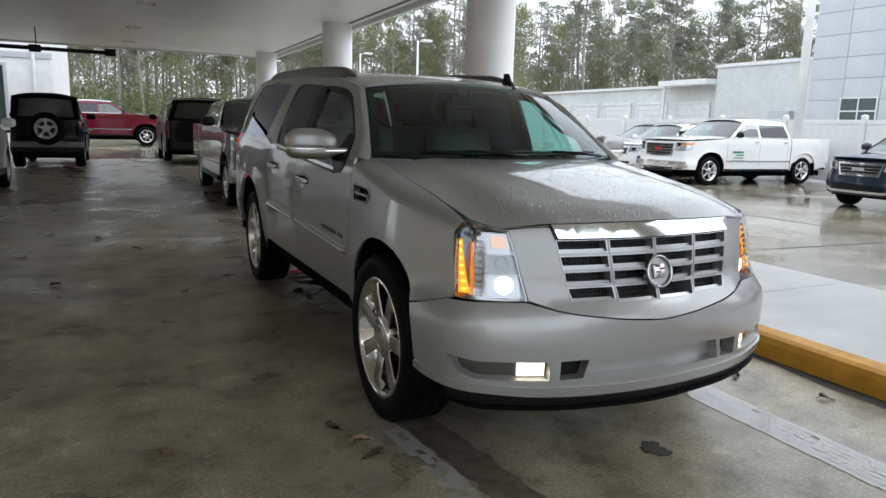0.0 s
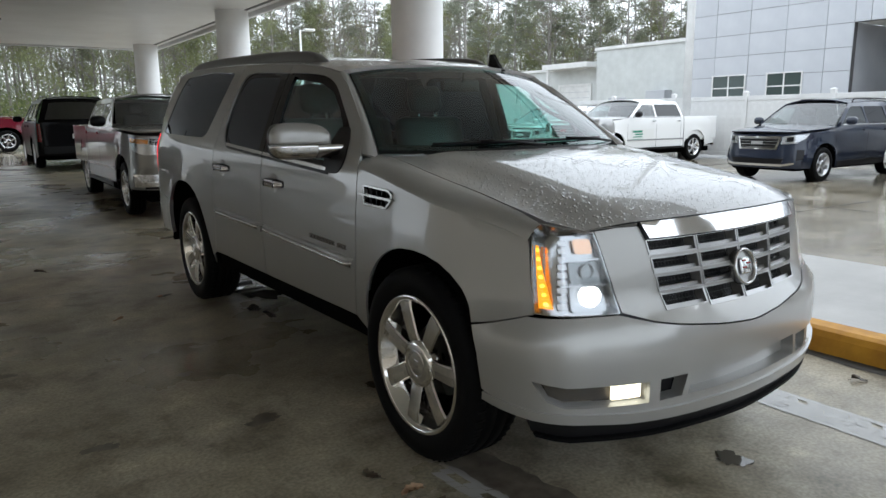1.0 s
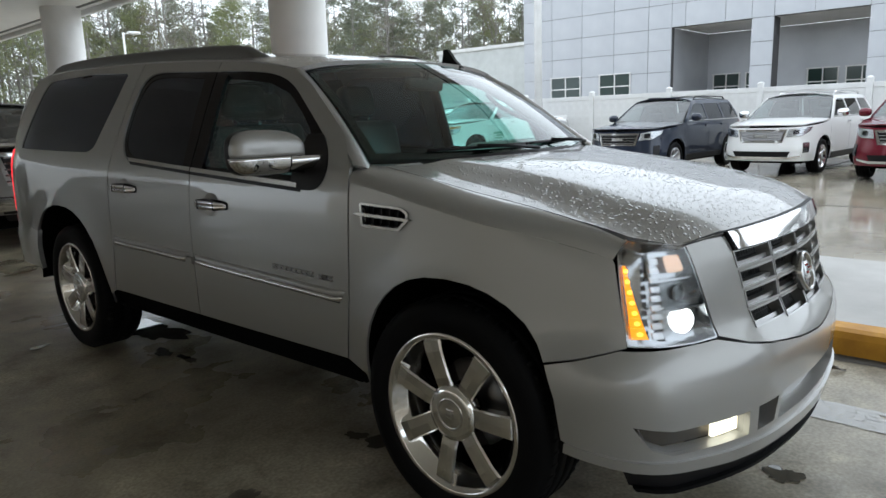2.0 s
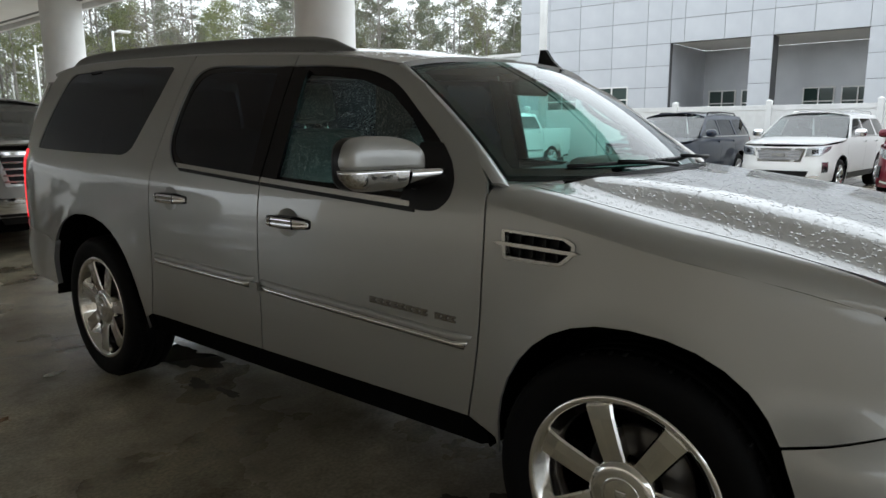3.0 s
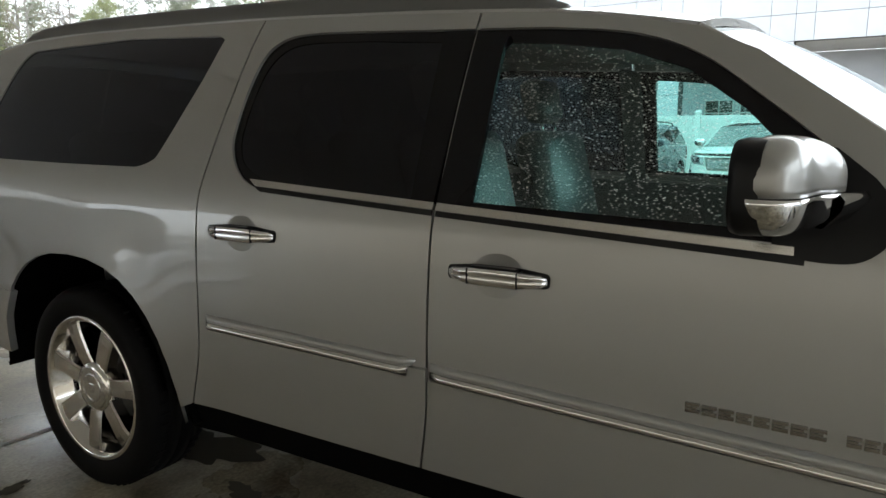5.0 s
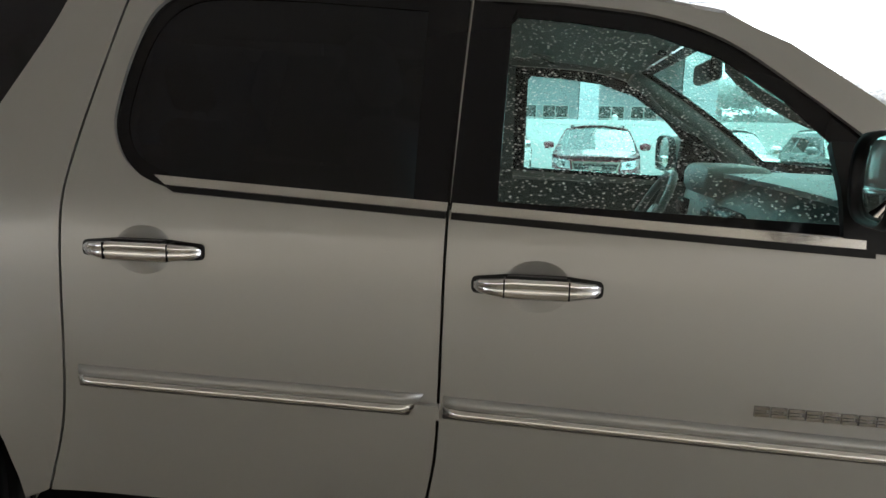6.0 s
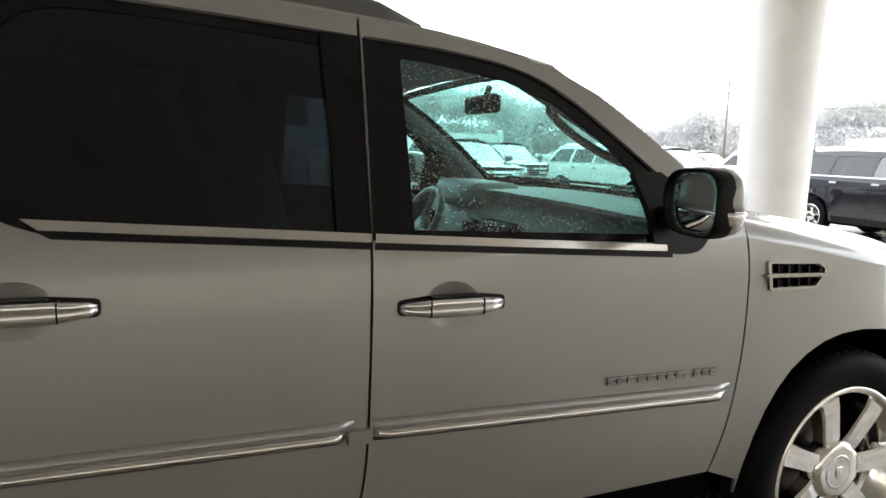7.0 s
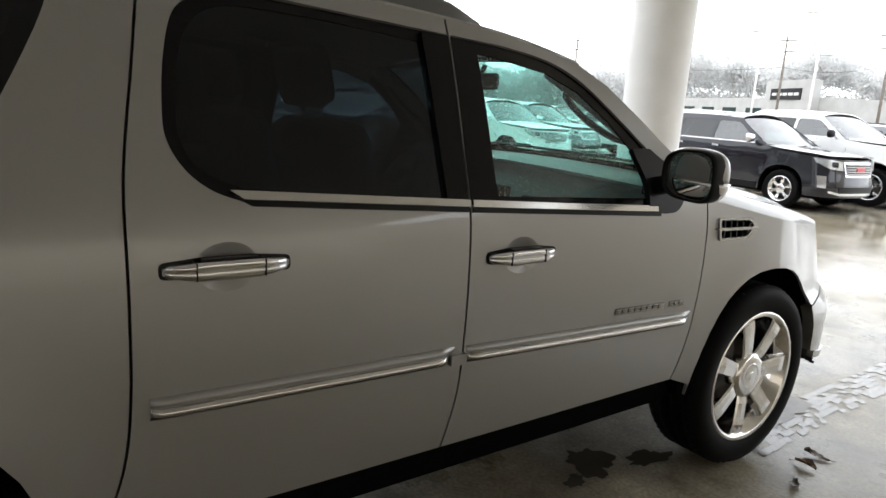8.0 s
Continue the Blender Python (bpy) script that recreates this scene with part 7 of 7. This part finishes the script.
def build_bar():
    t = thing("clearance_bar", "black clearance bar hung under the canopy", "bar", (-1.95, 17.6, 3.12))
    bm = bmesh.new()
    tube(bm, [(-7.0, 0, 0.06), (0, 0, 0)], 0.05, 12)
    part("pipe", bm, BLACK, t)
    for x in (-0.02, -1.75, -3.4):
        part("bracket", boxed(x - 0.16, x + 0.1, -0.08, 0.08, -0.08, 0.10, bevel=0.01), BLACK, t)
    for x in (-1.75, -3.4, -6.0):
        bm = bmesh.new()
        tube(bm, [(x, 0, 0.05), (x, 0, 0.62)], 0.012, 6)
        part("hanger", bm, BLACK, t)


build_bar()


SHOP_PAINT = noisy(mat("weathered pale paint", (0.42, 0.42, 0.41), 0.6), 0.8, (0.38, 0.38, 0.37), (0.46, 0.46, 0.45))


def build_far_side():
    b = thing("roadside_shop", "white flat-roofed shop beyond the road with a dark sign", "building", (33.0, -85.5, 0))
    b.rotation_euler = (0, 0, radians(-30))
    part("wall", boxed(-9, 30, 0, 14, -0.5, 4.6), SHOP_PAINT, b, smooth=False)
    e = part("entrance_tower", boxed(-6, 2.5, 14.0, 15.2, -0.5, 6.4), SHOP_PAINT, b, smooth=False)
    part("sign", boxed(-4.6, 1.2, 15.21, 15.3, 4.3, 5.5), BLACK, b, smooth=False)
    for k in range(5):
        part("sign_bar", boxed(-4.2 + k * 1.05, -3.4 + k * 1.05, 15.31, 15.34, 4.75, 5.05), PLATE, b, smooth=False)
    part("door", boxed(-3.5, 0, 15.21, 15.28, -0.4, 3.2), GLASS_FAR, b, smooth=False)
    for k in range(4):
        part("window", boxed(5 + k * 6, 8.5 + k * 6, 14.01, 14.06, 1.0, 3.4), GLASS_FAR, b, smooth=False)
    for x, y, h in ((37.5, -67.3, 10.5), (27.0, -66.0, 10.5), (60.0, -60.0, 10.5)):
        t = thing("utility_pole", "dark wooden utility pole with crossarms", "pole", (x, y, 0), "utility poles")
        bm = bmesh.new()
        tube(bm, [(0, 0, 0), (0.1, 0, h)], [0.16, 0.10], 10)
        part("pole", bm, BARK, t)
        for z in (h - 0.5, h - 1.6):
            part("crossarm", boxed(-1.1, 1.1, -0.06, 0.06, z, z + 0.12), BARK, t, smooth=False)
    w = thing("overhead_wires", "thin overhead wires between the utility poles", "wire", (0, 0, 0))
    for z in (10.1, 9.0, 7.4):
        bm = bmesh.new()
        for (xa, ya), (xb, yb) in (((27, -66), (37.5, -67.3)), ((37.5, -67.3), (60, -60)), ((27, -66), (-20, -70))):
            tube(bm, [(xa + (xb - xa) * k / 8, ya + (yb - ya) * k / 8, z - 1.1 * (1 - (k / 4 - 1) ** 2) * 0.5) for k in range(9)], 0.015, 5, False)
        part("wire", bm, BLACK, w)


build_far_side()

# ---- trees ----
def leaf_material(name, low, high):
    m = mat(name, low, 0.7)
    n, l, b = nodes_of(m)
    g, r = n.new("ShaderNodeNewGeometry"), n.new("ShaderNodeValToRGB")
    r.color_ramp.elements[0].color, r.color_ramp.elements[1].color = (*low, 1), (*high, 1)
    l.new(g.outputs["Random Per Island"], r.inputs["Fac"])
    l.new(r.outputs["Color"], b.inputs["Base Color"])
    b.inputs["Specular IOR Level"].default_value = 0.2
    tr, mx = n.new("ShaderNodeBsdfTranslucent"), n.new("ShaderNodeMixShader")
    mx.inputs[0].default_value = 0.5
    l.new(r.outputs["Color"], tr.inputs["Color"])
    l.new(b.outputs[0], mx.inputs[1])
    l.new(tr.outputs[0], mx.inputs[2])
    l.new(mx.outputs[0], n["Material Output"].inputs["Surface"])
    return m


# tree bark, needles, leaves and buds made paler: mist painted into their colours
TRUNK = bumped(noisy(mat("mist-pale bark", (0.3, 0.28, 0.25), 0.9), 6, (0.19, 0.178, 0.158), (0.30, 0.28, 0.255)), 14, 0.8, 0.03)
PINE = leaf_material("mist-pale pine needles", (0.18, 0.195, 0.145), (0.28, 0.295, 0.22))
SPRING = leaf_material("mist-pale spring leaves", (0.20, 0.225, 0.115), (0.31, 0.325, 0.175))
BUDS = leaf_material("mist-pale bare twigs with buds", (0.20, 0.175, 0.135), (0.31, 0.265, 0.20))
# pale grey: distance haze put into the foliage's own colour
FAR_LEAF = leaf_material("haze-pale distant foliage", (0.58, 0.585, 0.58), (0.66, 0.66, 0.655))
BRUSH = leaf_material("undergrowth", (0.11, 0.14, 0.06), (0.25, 0.28, 0.12))


def clump(verts, faces, c, r, rng, n, flat=0.6, leaf=1.0):
    """Many small leaf blades scattered in a ragged cluster."""
    d = rng.normal(size=(n, 3))
    d /= np.linalg.norm(d, axis=1)[:, None] + 1e-6
    p = c + d * (r * (0.25 + 0.75 * rng.random((n, 1)))) * np.array([1, 1, flat])
    a, b = rng.normal(size=(n, 3)), rng.normal(size=(n, 3))
    s = leaf * (0.16 + 0.2 * rng.random((n, 1)))
    a = a / np.linalg.norm(a, axis=1)[:, None] * s
    b = b / np.linalg.norm(b, axis=1)[:, None] * s * 0.6
    verts.append(np.stack([p - a, p + b, p + a, p - b], 1).reshape(-1, 3))


def mesh_part(name, verts, faces, material, parent, kind=""):
    me = bpy.data.meshes.new(name)
    co = np.concatenate(verts)
    n = len(co) // 4
    me.vertices.add(len(co))
    me.vertices.foreach_set("co", co.astype(np.float32).ravel())
    me.loops.add(n * 4)
    me.loops.foreach_set("vertex_index", np.arange(n * 4, dtype=np.int32))
    me.polygons.add(n)
    me.polygons.foreach_set("loop_start", np.arange(0, n * 4, 4, dtype=np.int32))
    me.update(calc_edges=True)
    me.materials.append(material)
    ob = new(name, me)
    ob.parent = parent
    if kind:
        ob["kind"] = kind
    return ob


def tree(seed, kind, h):
    rng = np.random.default_rng(seed)
    t = thing("pine_tree" if kind == "pine" else "tree", {"pine": "tall pine with a bare trunk and ragged crown", "bare": "bare hardwood with fine branching and buds", "leafy": "hardwood in fresh yellow-green leaf"}[kind], "tree", group="woods behind the lot")
    bm = bmesh.new()
    lean = rng.normal(size=2) * 0.25
    axis = [Vector((lean[0] * (k / 6) ** 1.5 + rng.normal() * 0.08, lean[1] * (k / 6) ** 1.5 + rng.normal() * 0.08, h * k / 6 - 0.3)) for k in range(7)]
    r0 = 0.0085 * h + 0.03
    tube(bm, axis, [r0 * (1 - 0.85 * k / 6) for k in range(7)], 8)
    verts, faces = [], []
    at = lambda z: axis[min(int(z / h * 6), 5)].lerp(axis[min(int(z / h * 6), 5) + 1], z / h * 6 - int(z / h * 6)) if z < h else axis[-1]
    limbs = {"pine": 22, "bare": 24, "leafy": 20}[kind]
    for k in range(limbs):
        f = {"pine": 0.5, "bare": 0.3, "leafy": 0.28}[kind]
        z = h * (f + (1 - f) * (k + rng.random() * 0.8) / limbs)
        z = min(z, h * 0.985)
        base = at(z)
        ang = rng.random() * 6.283
        top = (1 - (z / h - f) / (1 - f))
        ln = h * {"pine": 0.16, "bare": 0.26, "leafy": 0.25}[kind] * (0.35 + 0.65 * top) * (0.6 + 0.6 * rng.random())
        rise = {"pine": 0.15, "bare": 0.75, "leafy": 0.5}[kind]
        d = Vector((math.cos(ang), math.sin(ang), rise * (0.5 + rng.random()))).normalized()
        mid = base + d * ln * 0.5 + Vector((0, 0, 0.05 * ln))
        tip = base + d * ln
        tube(bm, [base, mid, tip], [r0 * 0.32, r0 * 0.2, r0 * 0.07], 5, False)
        ends = [tip]
        if kind != "pine":
            for _ in range(6 if kind == "bare" else 3):
                q = base + d * ln * (0.35 + 0.6 * rng.random())
                e = q + Vector((rng.normal(), rng.normal(), abs(rng.normal()) * 0.9 + 0.2)).normalized() * ln * (0.35 + 0.3 * rng.random())
                tube(bm, [q, (q + e) / 2 + Vector((0, 0, 0.03 * ln)), e], [r0 * 0.13, r0 * 0.08, r0 * 0.03], 4, False)
                ends.append(e)
        for e in ends:
            if kind == "pine":
                for _ in range(2):
                    clump(verts, faces, np.array(base.lerp(e, 0.5 + 0.6 * rng.random())), 0.8 + 0.6 * rng.random(), rng, 120, 0.6, 0.44)
            elif kind == "leafy":
                clump(verts, faces, np.array(e), 0.9 + 0.6 * rng.random(), rng, 80, 0.85, 0.42)
            else:
                clump(verts, faces, np.array(e), 0.8, rng, 14, 0.9, 0.28)
    part("trunk", bm, TRUNK, t)
    mesh_part("crown", verts, faces, {"pine": PINE, "bare": BUDS, "leafy": SPRING}[kind], t)
    return t


def build_woods():
    rng = np.random.default_rng(5)
    kinds = [("pine", 21), ("bare", 19), ("pine", 24), ("bare", 15), ("bare", 18), ("leafy", 14), ("leafy", 18), ("pine", 18)]
    made = [tree(20 + k, kind, h) for k, (kind, h) in enumerate(kinds)]
    spots = []
    for k in range(190):
        a = radians(-66 + 82 * (k + rng.random()) / 190)
        d = 84 + 46 * rng.random()
        # the belt of woods bends round behind the workshop
        spots.append((math.sin(-a) * d * 1.0 - 2, math.cos(a) * d, a))
    for k, (x, y, a) in enumerate(spots):
        src = made[k % len(made)]
        s = 0.85 + 0.35 * rng.random()
        m = Matrix.Translation((x, y, slope(x, y))) @ Matrix.Rotation(rng.random() * 6.28, 4, "Z") @ Matrix.Scale(s, 4)
        if k < len(made):
            src.matrix_basis = m
        else:
            ob = copy_thing(src, Matrix.Translation((x, y, slope(x, y))) @ Matrix.Rotation(rng.random() * 6.28, 4, "Z"))
            ob.scale = (s, s, s)
    verts, faces = [], []
    for k in range(1500):
        a = radians(-66 + 86 * rng.random())
        d = 80 + 50 * rng.random()
        x, y = math.sin(-a) * d - 2, math.cos(a) * d
        clump(verts, faces, np.array([x, y, slope(x, y) + 1.0 + 3.4 * rng.random() ** 1.5]), 1.6 + 1.4 * rng.random(), rng, 80, 0.9, 0.6)
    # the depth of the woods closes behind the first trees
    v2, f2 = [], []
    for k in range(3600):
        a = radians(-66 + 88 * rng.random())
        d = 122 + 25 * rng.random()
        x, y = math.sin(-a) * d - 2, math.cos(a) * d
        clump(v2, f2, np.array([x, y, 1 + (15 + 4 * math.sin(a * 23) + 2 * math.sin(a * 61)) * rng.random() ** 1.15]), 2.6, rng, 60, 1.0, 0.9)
    u = thing("deep_woods", "brown-green depth of the woods, paled for mist", "woods", kind="stuff")
    # mist over the woods' depth is painted into these pale leaf colours
    mesh_part("leaves", v2, f2, leaf_material("mist-pale woodland depth", (0.30, 0.315, 0.26), (0.42, 0.42, 0.35)), u, "stuff")
    u = thing("undergrowth", "yellow-green brush at the foot of the woods", "bushes", kind="stuff")
    mesh_part("leaves", verts, faces, BRUSH, u, "stuff")
    # low far woods beyond the road, with haze painted into the leaf colour
    verts, faces = [], []
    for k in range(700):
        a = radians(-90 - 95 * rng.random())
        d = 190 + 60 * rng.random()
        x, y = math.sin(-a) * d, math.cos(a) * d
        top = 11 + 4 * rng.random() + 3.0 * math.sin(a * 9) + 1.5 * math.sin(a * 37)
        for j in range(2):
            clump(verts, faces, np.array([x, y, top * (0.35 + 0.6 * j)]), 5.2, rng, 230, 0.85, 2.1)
    u = thing("far_woods", "distant line of trees beyond the road, paled for haze", "woods", kind="stuff")
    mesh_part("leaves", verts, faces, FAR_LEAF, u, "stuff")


build_woods()

# ---- marks and litter on the paving ----
def strip(name, label, cat, pts, width, material, lift=0.0025, ragged=0.0, seed=1):
    """A thin mark on the paving along a line."""
    rng = np.random.default_rng(seed)
    line = spline([(x, y) for x, y in pts], 10)
    bm = bmesh.new()
    rows = []
    for k, p in enumerate(line):
        q = line[min(k + 1, len(line) - 1)] - line[max(k - 1, 0)]
        nrm = Vector((q.y, -q.x)).normalized()
        rows.append([bm.verts.new((p.x + nrm.x * o, p.y + nrm.y * o, slope(p.x, p.y) + lift)) for o in (-width / 2 - ragged * rng.random(), width / 2 + ragged * rng.random())])
    for a, b in zip(rows, rows[1:]):
        bm.faces.new((a[0], a[1], b[1], b[0]))
    ob = part(name, bm, material, smooth=False)
    tagged(ob, label, cat, kind="structure")
    return ob


def wet_track_material():
    """A film of water in the pattern of a tyre."""
    m = mat("wet tyre track", (0.34, 0.33, 0.31), 0.08)
    n, l, b = nodes_of(m)
    co, wave, nz = n.new("ShaderNodeTexCoord"), n.new("ShaderNodeTexWave"), n.new("ShaderNodeTexNoise")
    wave.inputs["Scale"].default_value = 9.0
    wave.inputs["Distortion"].default_value = 3.0
    wave.bands_direction = "Y"
    nz.inputs["Scale"].default_value = 14.0
    l.new(co.outputs["Object"], wave.inputs["Vector"])
    l.new(co.outputs["Object"], nz.inputs["Vector"])
    r = n.new("ShaderNodeMapRange")
    r.inputs["To Min"].default_value, r.inputs["To Max"].default_value = 0.04, 0.22
    add = n.new("ShaderNodeMath")
    add.operation = "MULTIPLY"
    l.new(wave.outputs["Fac"], add.inputs[0])
    l.new(nz.outputs["Fac"], add.inputs[1])
    l.new(add.outputs[0], r.inputs["Value"])
    l.new(r.outputs[0], b.inputs["Roughness"])
    return m


WET = wet_track_material()
PUDDLE = mat("puddle water", (0.10, 0.092, 0.075), 0.02, spec=0.6)
STAIN = noisy(mat("oily stain", (0.09, 0.075, 0.055), 0.35), 14, (0.07, 0.055, 0.04), (0.15, 0.13, 0.10))
CAULK = noisy(mat("joint filler", (0.36, 0.34, 0.30), 0.6), 9, (0.26, 0.245, 0.22), (0.42, 0.40, 0.36))
JOINT = mat("dark joint", (0.05, 0.047, 0.042), 0.8)


def tread_track(pts, width, seed, keep=0.9):
    """A wet tyre print: many small blocks of water film in the tread's pattern."""
    rng = np.random.default_rng(seed)
    line = spline([(x, y) for x, y in pts], 500)
    verts, faces = [], []
    run, last = 0.0, line[0]
    for k in range(1, len(line) - 1):
        run += (line[k] - last).length
        last = line[k]
        if run < 0.048:
            continue
        run = 0.0
        d = (line[k + 1] - line[k - 1]).normalized()
        nrm = Vector((d.y, -d.x))
        fade = keep - 0.06 * k / len(line)
        for c in range(6):
            if rng.random() > fade:
                continue
            o = (c - 2.5) / 6 * width + rng.normal() * 0.002
            slant = (0.010 if c < 3 else -0.010)
            hw = width / 12 * (0.98 + 0.06 * rng.random())
            hl = 0.0235 + 0.002 * rng.random()
            q = len(verts)
            for a, b in ((-hw, -hl - slant), (hw, -hl + slant), (hw * (0.8 + 0.4 * rng.random()), hl + slant), (-hw * (0.8 + 0.4 * rng.random()), hl - slant)):
                p = line[k] + nrm * (o + a) + d * b
                verts.append((p.x, p.y, slope(p.x, p.y) + 0.003))
            faces.append((q, q + 1, q + 2, q + 3))
    me = bpy.data.meshes.new("wet_tyre_track")
    me.from_pydata(verts, [], faces)
    me.materials.append(WET)
    tagged(new("wet_tyre_track", me), "wet tyre print trailing over the dry concrete", "tyre track", kind="structure")


tread_track([(0.87, -0.12), (0.875, -1.4), (0.88, -3.0), (0.9, -4.6)], 0.24, 1, 0.99)
tread_track([(-0.86, -0.14), (-0.80, -1.2), (-0.76, -2.4), (-0.72, -4.6)], 0.24, 2, 0.6)
strip("dark_tyre_mark", "dark damp tyre mark on the concrete", "tyre mark", [(-0.80, -0.10), (-0.74, -0.5), (-0.69, -1.0)], 0.16, STAIN, 0.0045, 0.03, 3)
for pts, wd, sd in (([(-4.5, 4.13), (-2.3, 4.12), (-1.4, 4.14), (-0.8, 4.0), (1.7, 4.02)], 0.022, 4), ([(-6.5, 15.95), (-1.5, 15.9), (1.7, 15.95)], 0.03, 5), ([(-6.5, 10.0), (1.7, 10.0)], 0.014, 6), ([(3.95, 3.0), (7.7, 2.78), (18, 2.2)], 0.025, 8), ([(3.95, 9.2), (18, 9.0)], 0.025, 9), ([(3.95, -3.4), (18, -3.8)], 0.025, 10), ([(8.4, -18), (8.3, 24)], 0.025, 11)):
    strip("paving_joint", "filled joint between concrete slabs", "joint", pts, wd, CAULK if sd in (4, 5) else JOINT, 0.003, 0.012, sd)
strip("kerb_foot_strip", "dark ragged strip along the foot of the kerb", "dirt", [(1.71, -4.4), (1.70, -1.0), (1.715, 3.0), (1.71, 8.0)], 0.05, JOINT, 0.003, 0.05, 12)


def puddle(x, y, rx, ry, seed, material=PUDDLE, name="puddle", label="small dark puddle with a ragged edge"):
    rng = np.random.default_rng(seed)
    ph = rng.random(6) * 6.28
    bm = bmesh.new()
    ring = []
    for k in range(60):
        t = 2 * math.pi * k / 60
        q = 1 + 0.22 * math.sin(2 * t + ph[0]) + 0.16 * math.sin(3 * t + ph[1]) + 0.11 * math.sin(7 * t + ph[2]) + 0.07 * math.sin(13 * t + ph[3])
        ring.append(bm.verts.new((x + rx * q * math.cos(t), y + ry * q * math.sin(t), slope(x, y) + 0.004)))
    bm.faces.new(ring)
    ob = part(name, bm, material, smooth=False)
    tagged(ob, label, "puddle" if material is PUDDLE else "stain", kind="structure")


for k, (x, y, rx, ry) in enumerate(((-0.48, 3.25, 0.16, 0.30), (-0.68, 2.72, 0.05, 0.09), (-0.645, 2.47, 0.035, 0.09), (-0.62, 0.62, 0.12, 0.10), (-0.72, 0.35, 0.05, 0.13), (-0.70, 0.80, 0.04, 0.05), (-1.15, 3.55, 0.07, 0.03), (0.12, -0.83, 0.07, 0.06))):
    puddle(x, y, rx, ry, 40 + k)
for k, (x, y, rx, ry) in enumerate(((-2.05, 0.9, 0.07, 0.04), (-2.4, 2.2, 0.09, 0.05), (-1.5, 1.6, 0.05, 0.03), (-3.1, 3.4, 0.12, 0.05), (-1.35, 0.75, 0.09, 0.05), (-2.9, 1.3, 0.05, 0.04))):
    puddle(x, y, rx, ry, 70 + k, STAIN, "stain", "small dark stain on the concrete")


def leaf_thing(x, y, turn, size, seed, pale):
    """A dry, curled oak leaf."""
    rng = np.random.default_rng(seed)
    bm = bmesh.new()
    left, right, mid = [], [], []
    for k in range(9):
        t = k / 8
        w = size * 0.30 * math.sin(math.pi * min(t * 0.9 + 0.08, 1)) * (1.0 if k % 2 else 0.55)
        z = 0.012 * math.sin(3 * t + seed) + 0.014
        mid.append(bm.verts.new(((t - 0.5) * size, 0, z * 0.5)))
        left.append(bm.verts.new(((t - 0.5) * size, w, z + 0.01 * rng.random())))
        right.append(bm.verts.new(((t - 0.5) * size, -w, z + 0.01 * rng.random())))
    for k in range(8):
        bm.faces.new((mid[k], mid[k + 1], left[k + 1], left[k]))
        bm.faces.new((right[k], right[k + 1], mid[k + 1], mid[k]))
    tube(bm, [(size * 0.5, 0, 0.006), (size * 0.72, 0.01, 0.004)], 0.0015, 4)
    ob = part("leaf", bm, LEAF_PALE if pale else LEAF_DARK)
    ob.location = (x, y, slope(x, y) + 0.003)
    ob.rotation_euler = (0, 0, turn)
    tagged(ob, "dry tan curled leaf on the concrete" if pale else "dark wet leaf on the concrete", "leaf", "fallen leaves")


LEAF_PALE = noisy(mat("dry leaf", (0.28, 0.18, 0.10), 0.7), 30, (0.22, 0.13, 0.07), (0.36, 0.25, 0.15))
LEAF_DARK = noisy(mat("wet leaf", (0.06, 0.045, 0.03), 0.4), 30, (0.04, 0.03, 0.02), (0.09, 0.065, 0.04))
for k, (x, y, sz, pale) in enumerate(((-1.127, -0.25, 0.10, True), (-1.964, -0.02, 0.08, True), (-1.108, -0.39, 0.11, False), (-1.189, -0.04, 0.09, False), (1.25, -0.30, 0.09, False), (1.45, -0.75, 0.08, False), (-2.6, 3.6, 0.10, False), (-1.9, 5.2, 0.12, False), (-2.3, 6.1, 0.10, True), (-3.0, 5.0, 0.12, True), (1.55, 0.15, 0.07, True), (-1.6, 3.0, 0.07, True))):
    leaf_thing(x, y, k * 1.7, sz, k, pale)
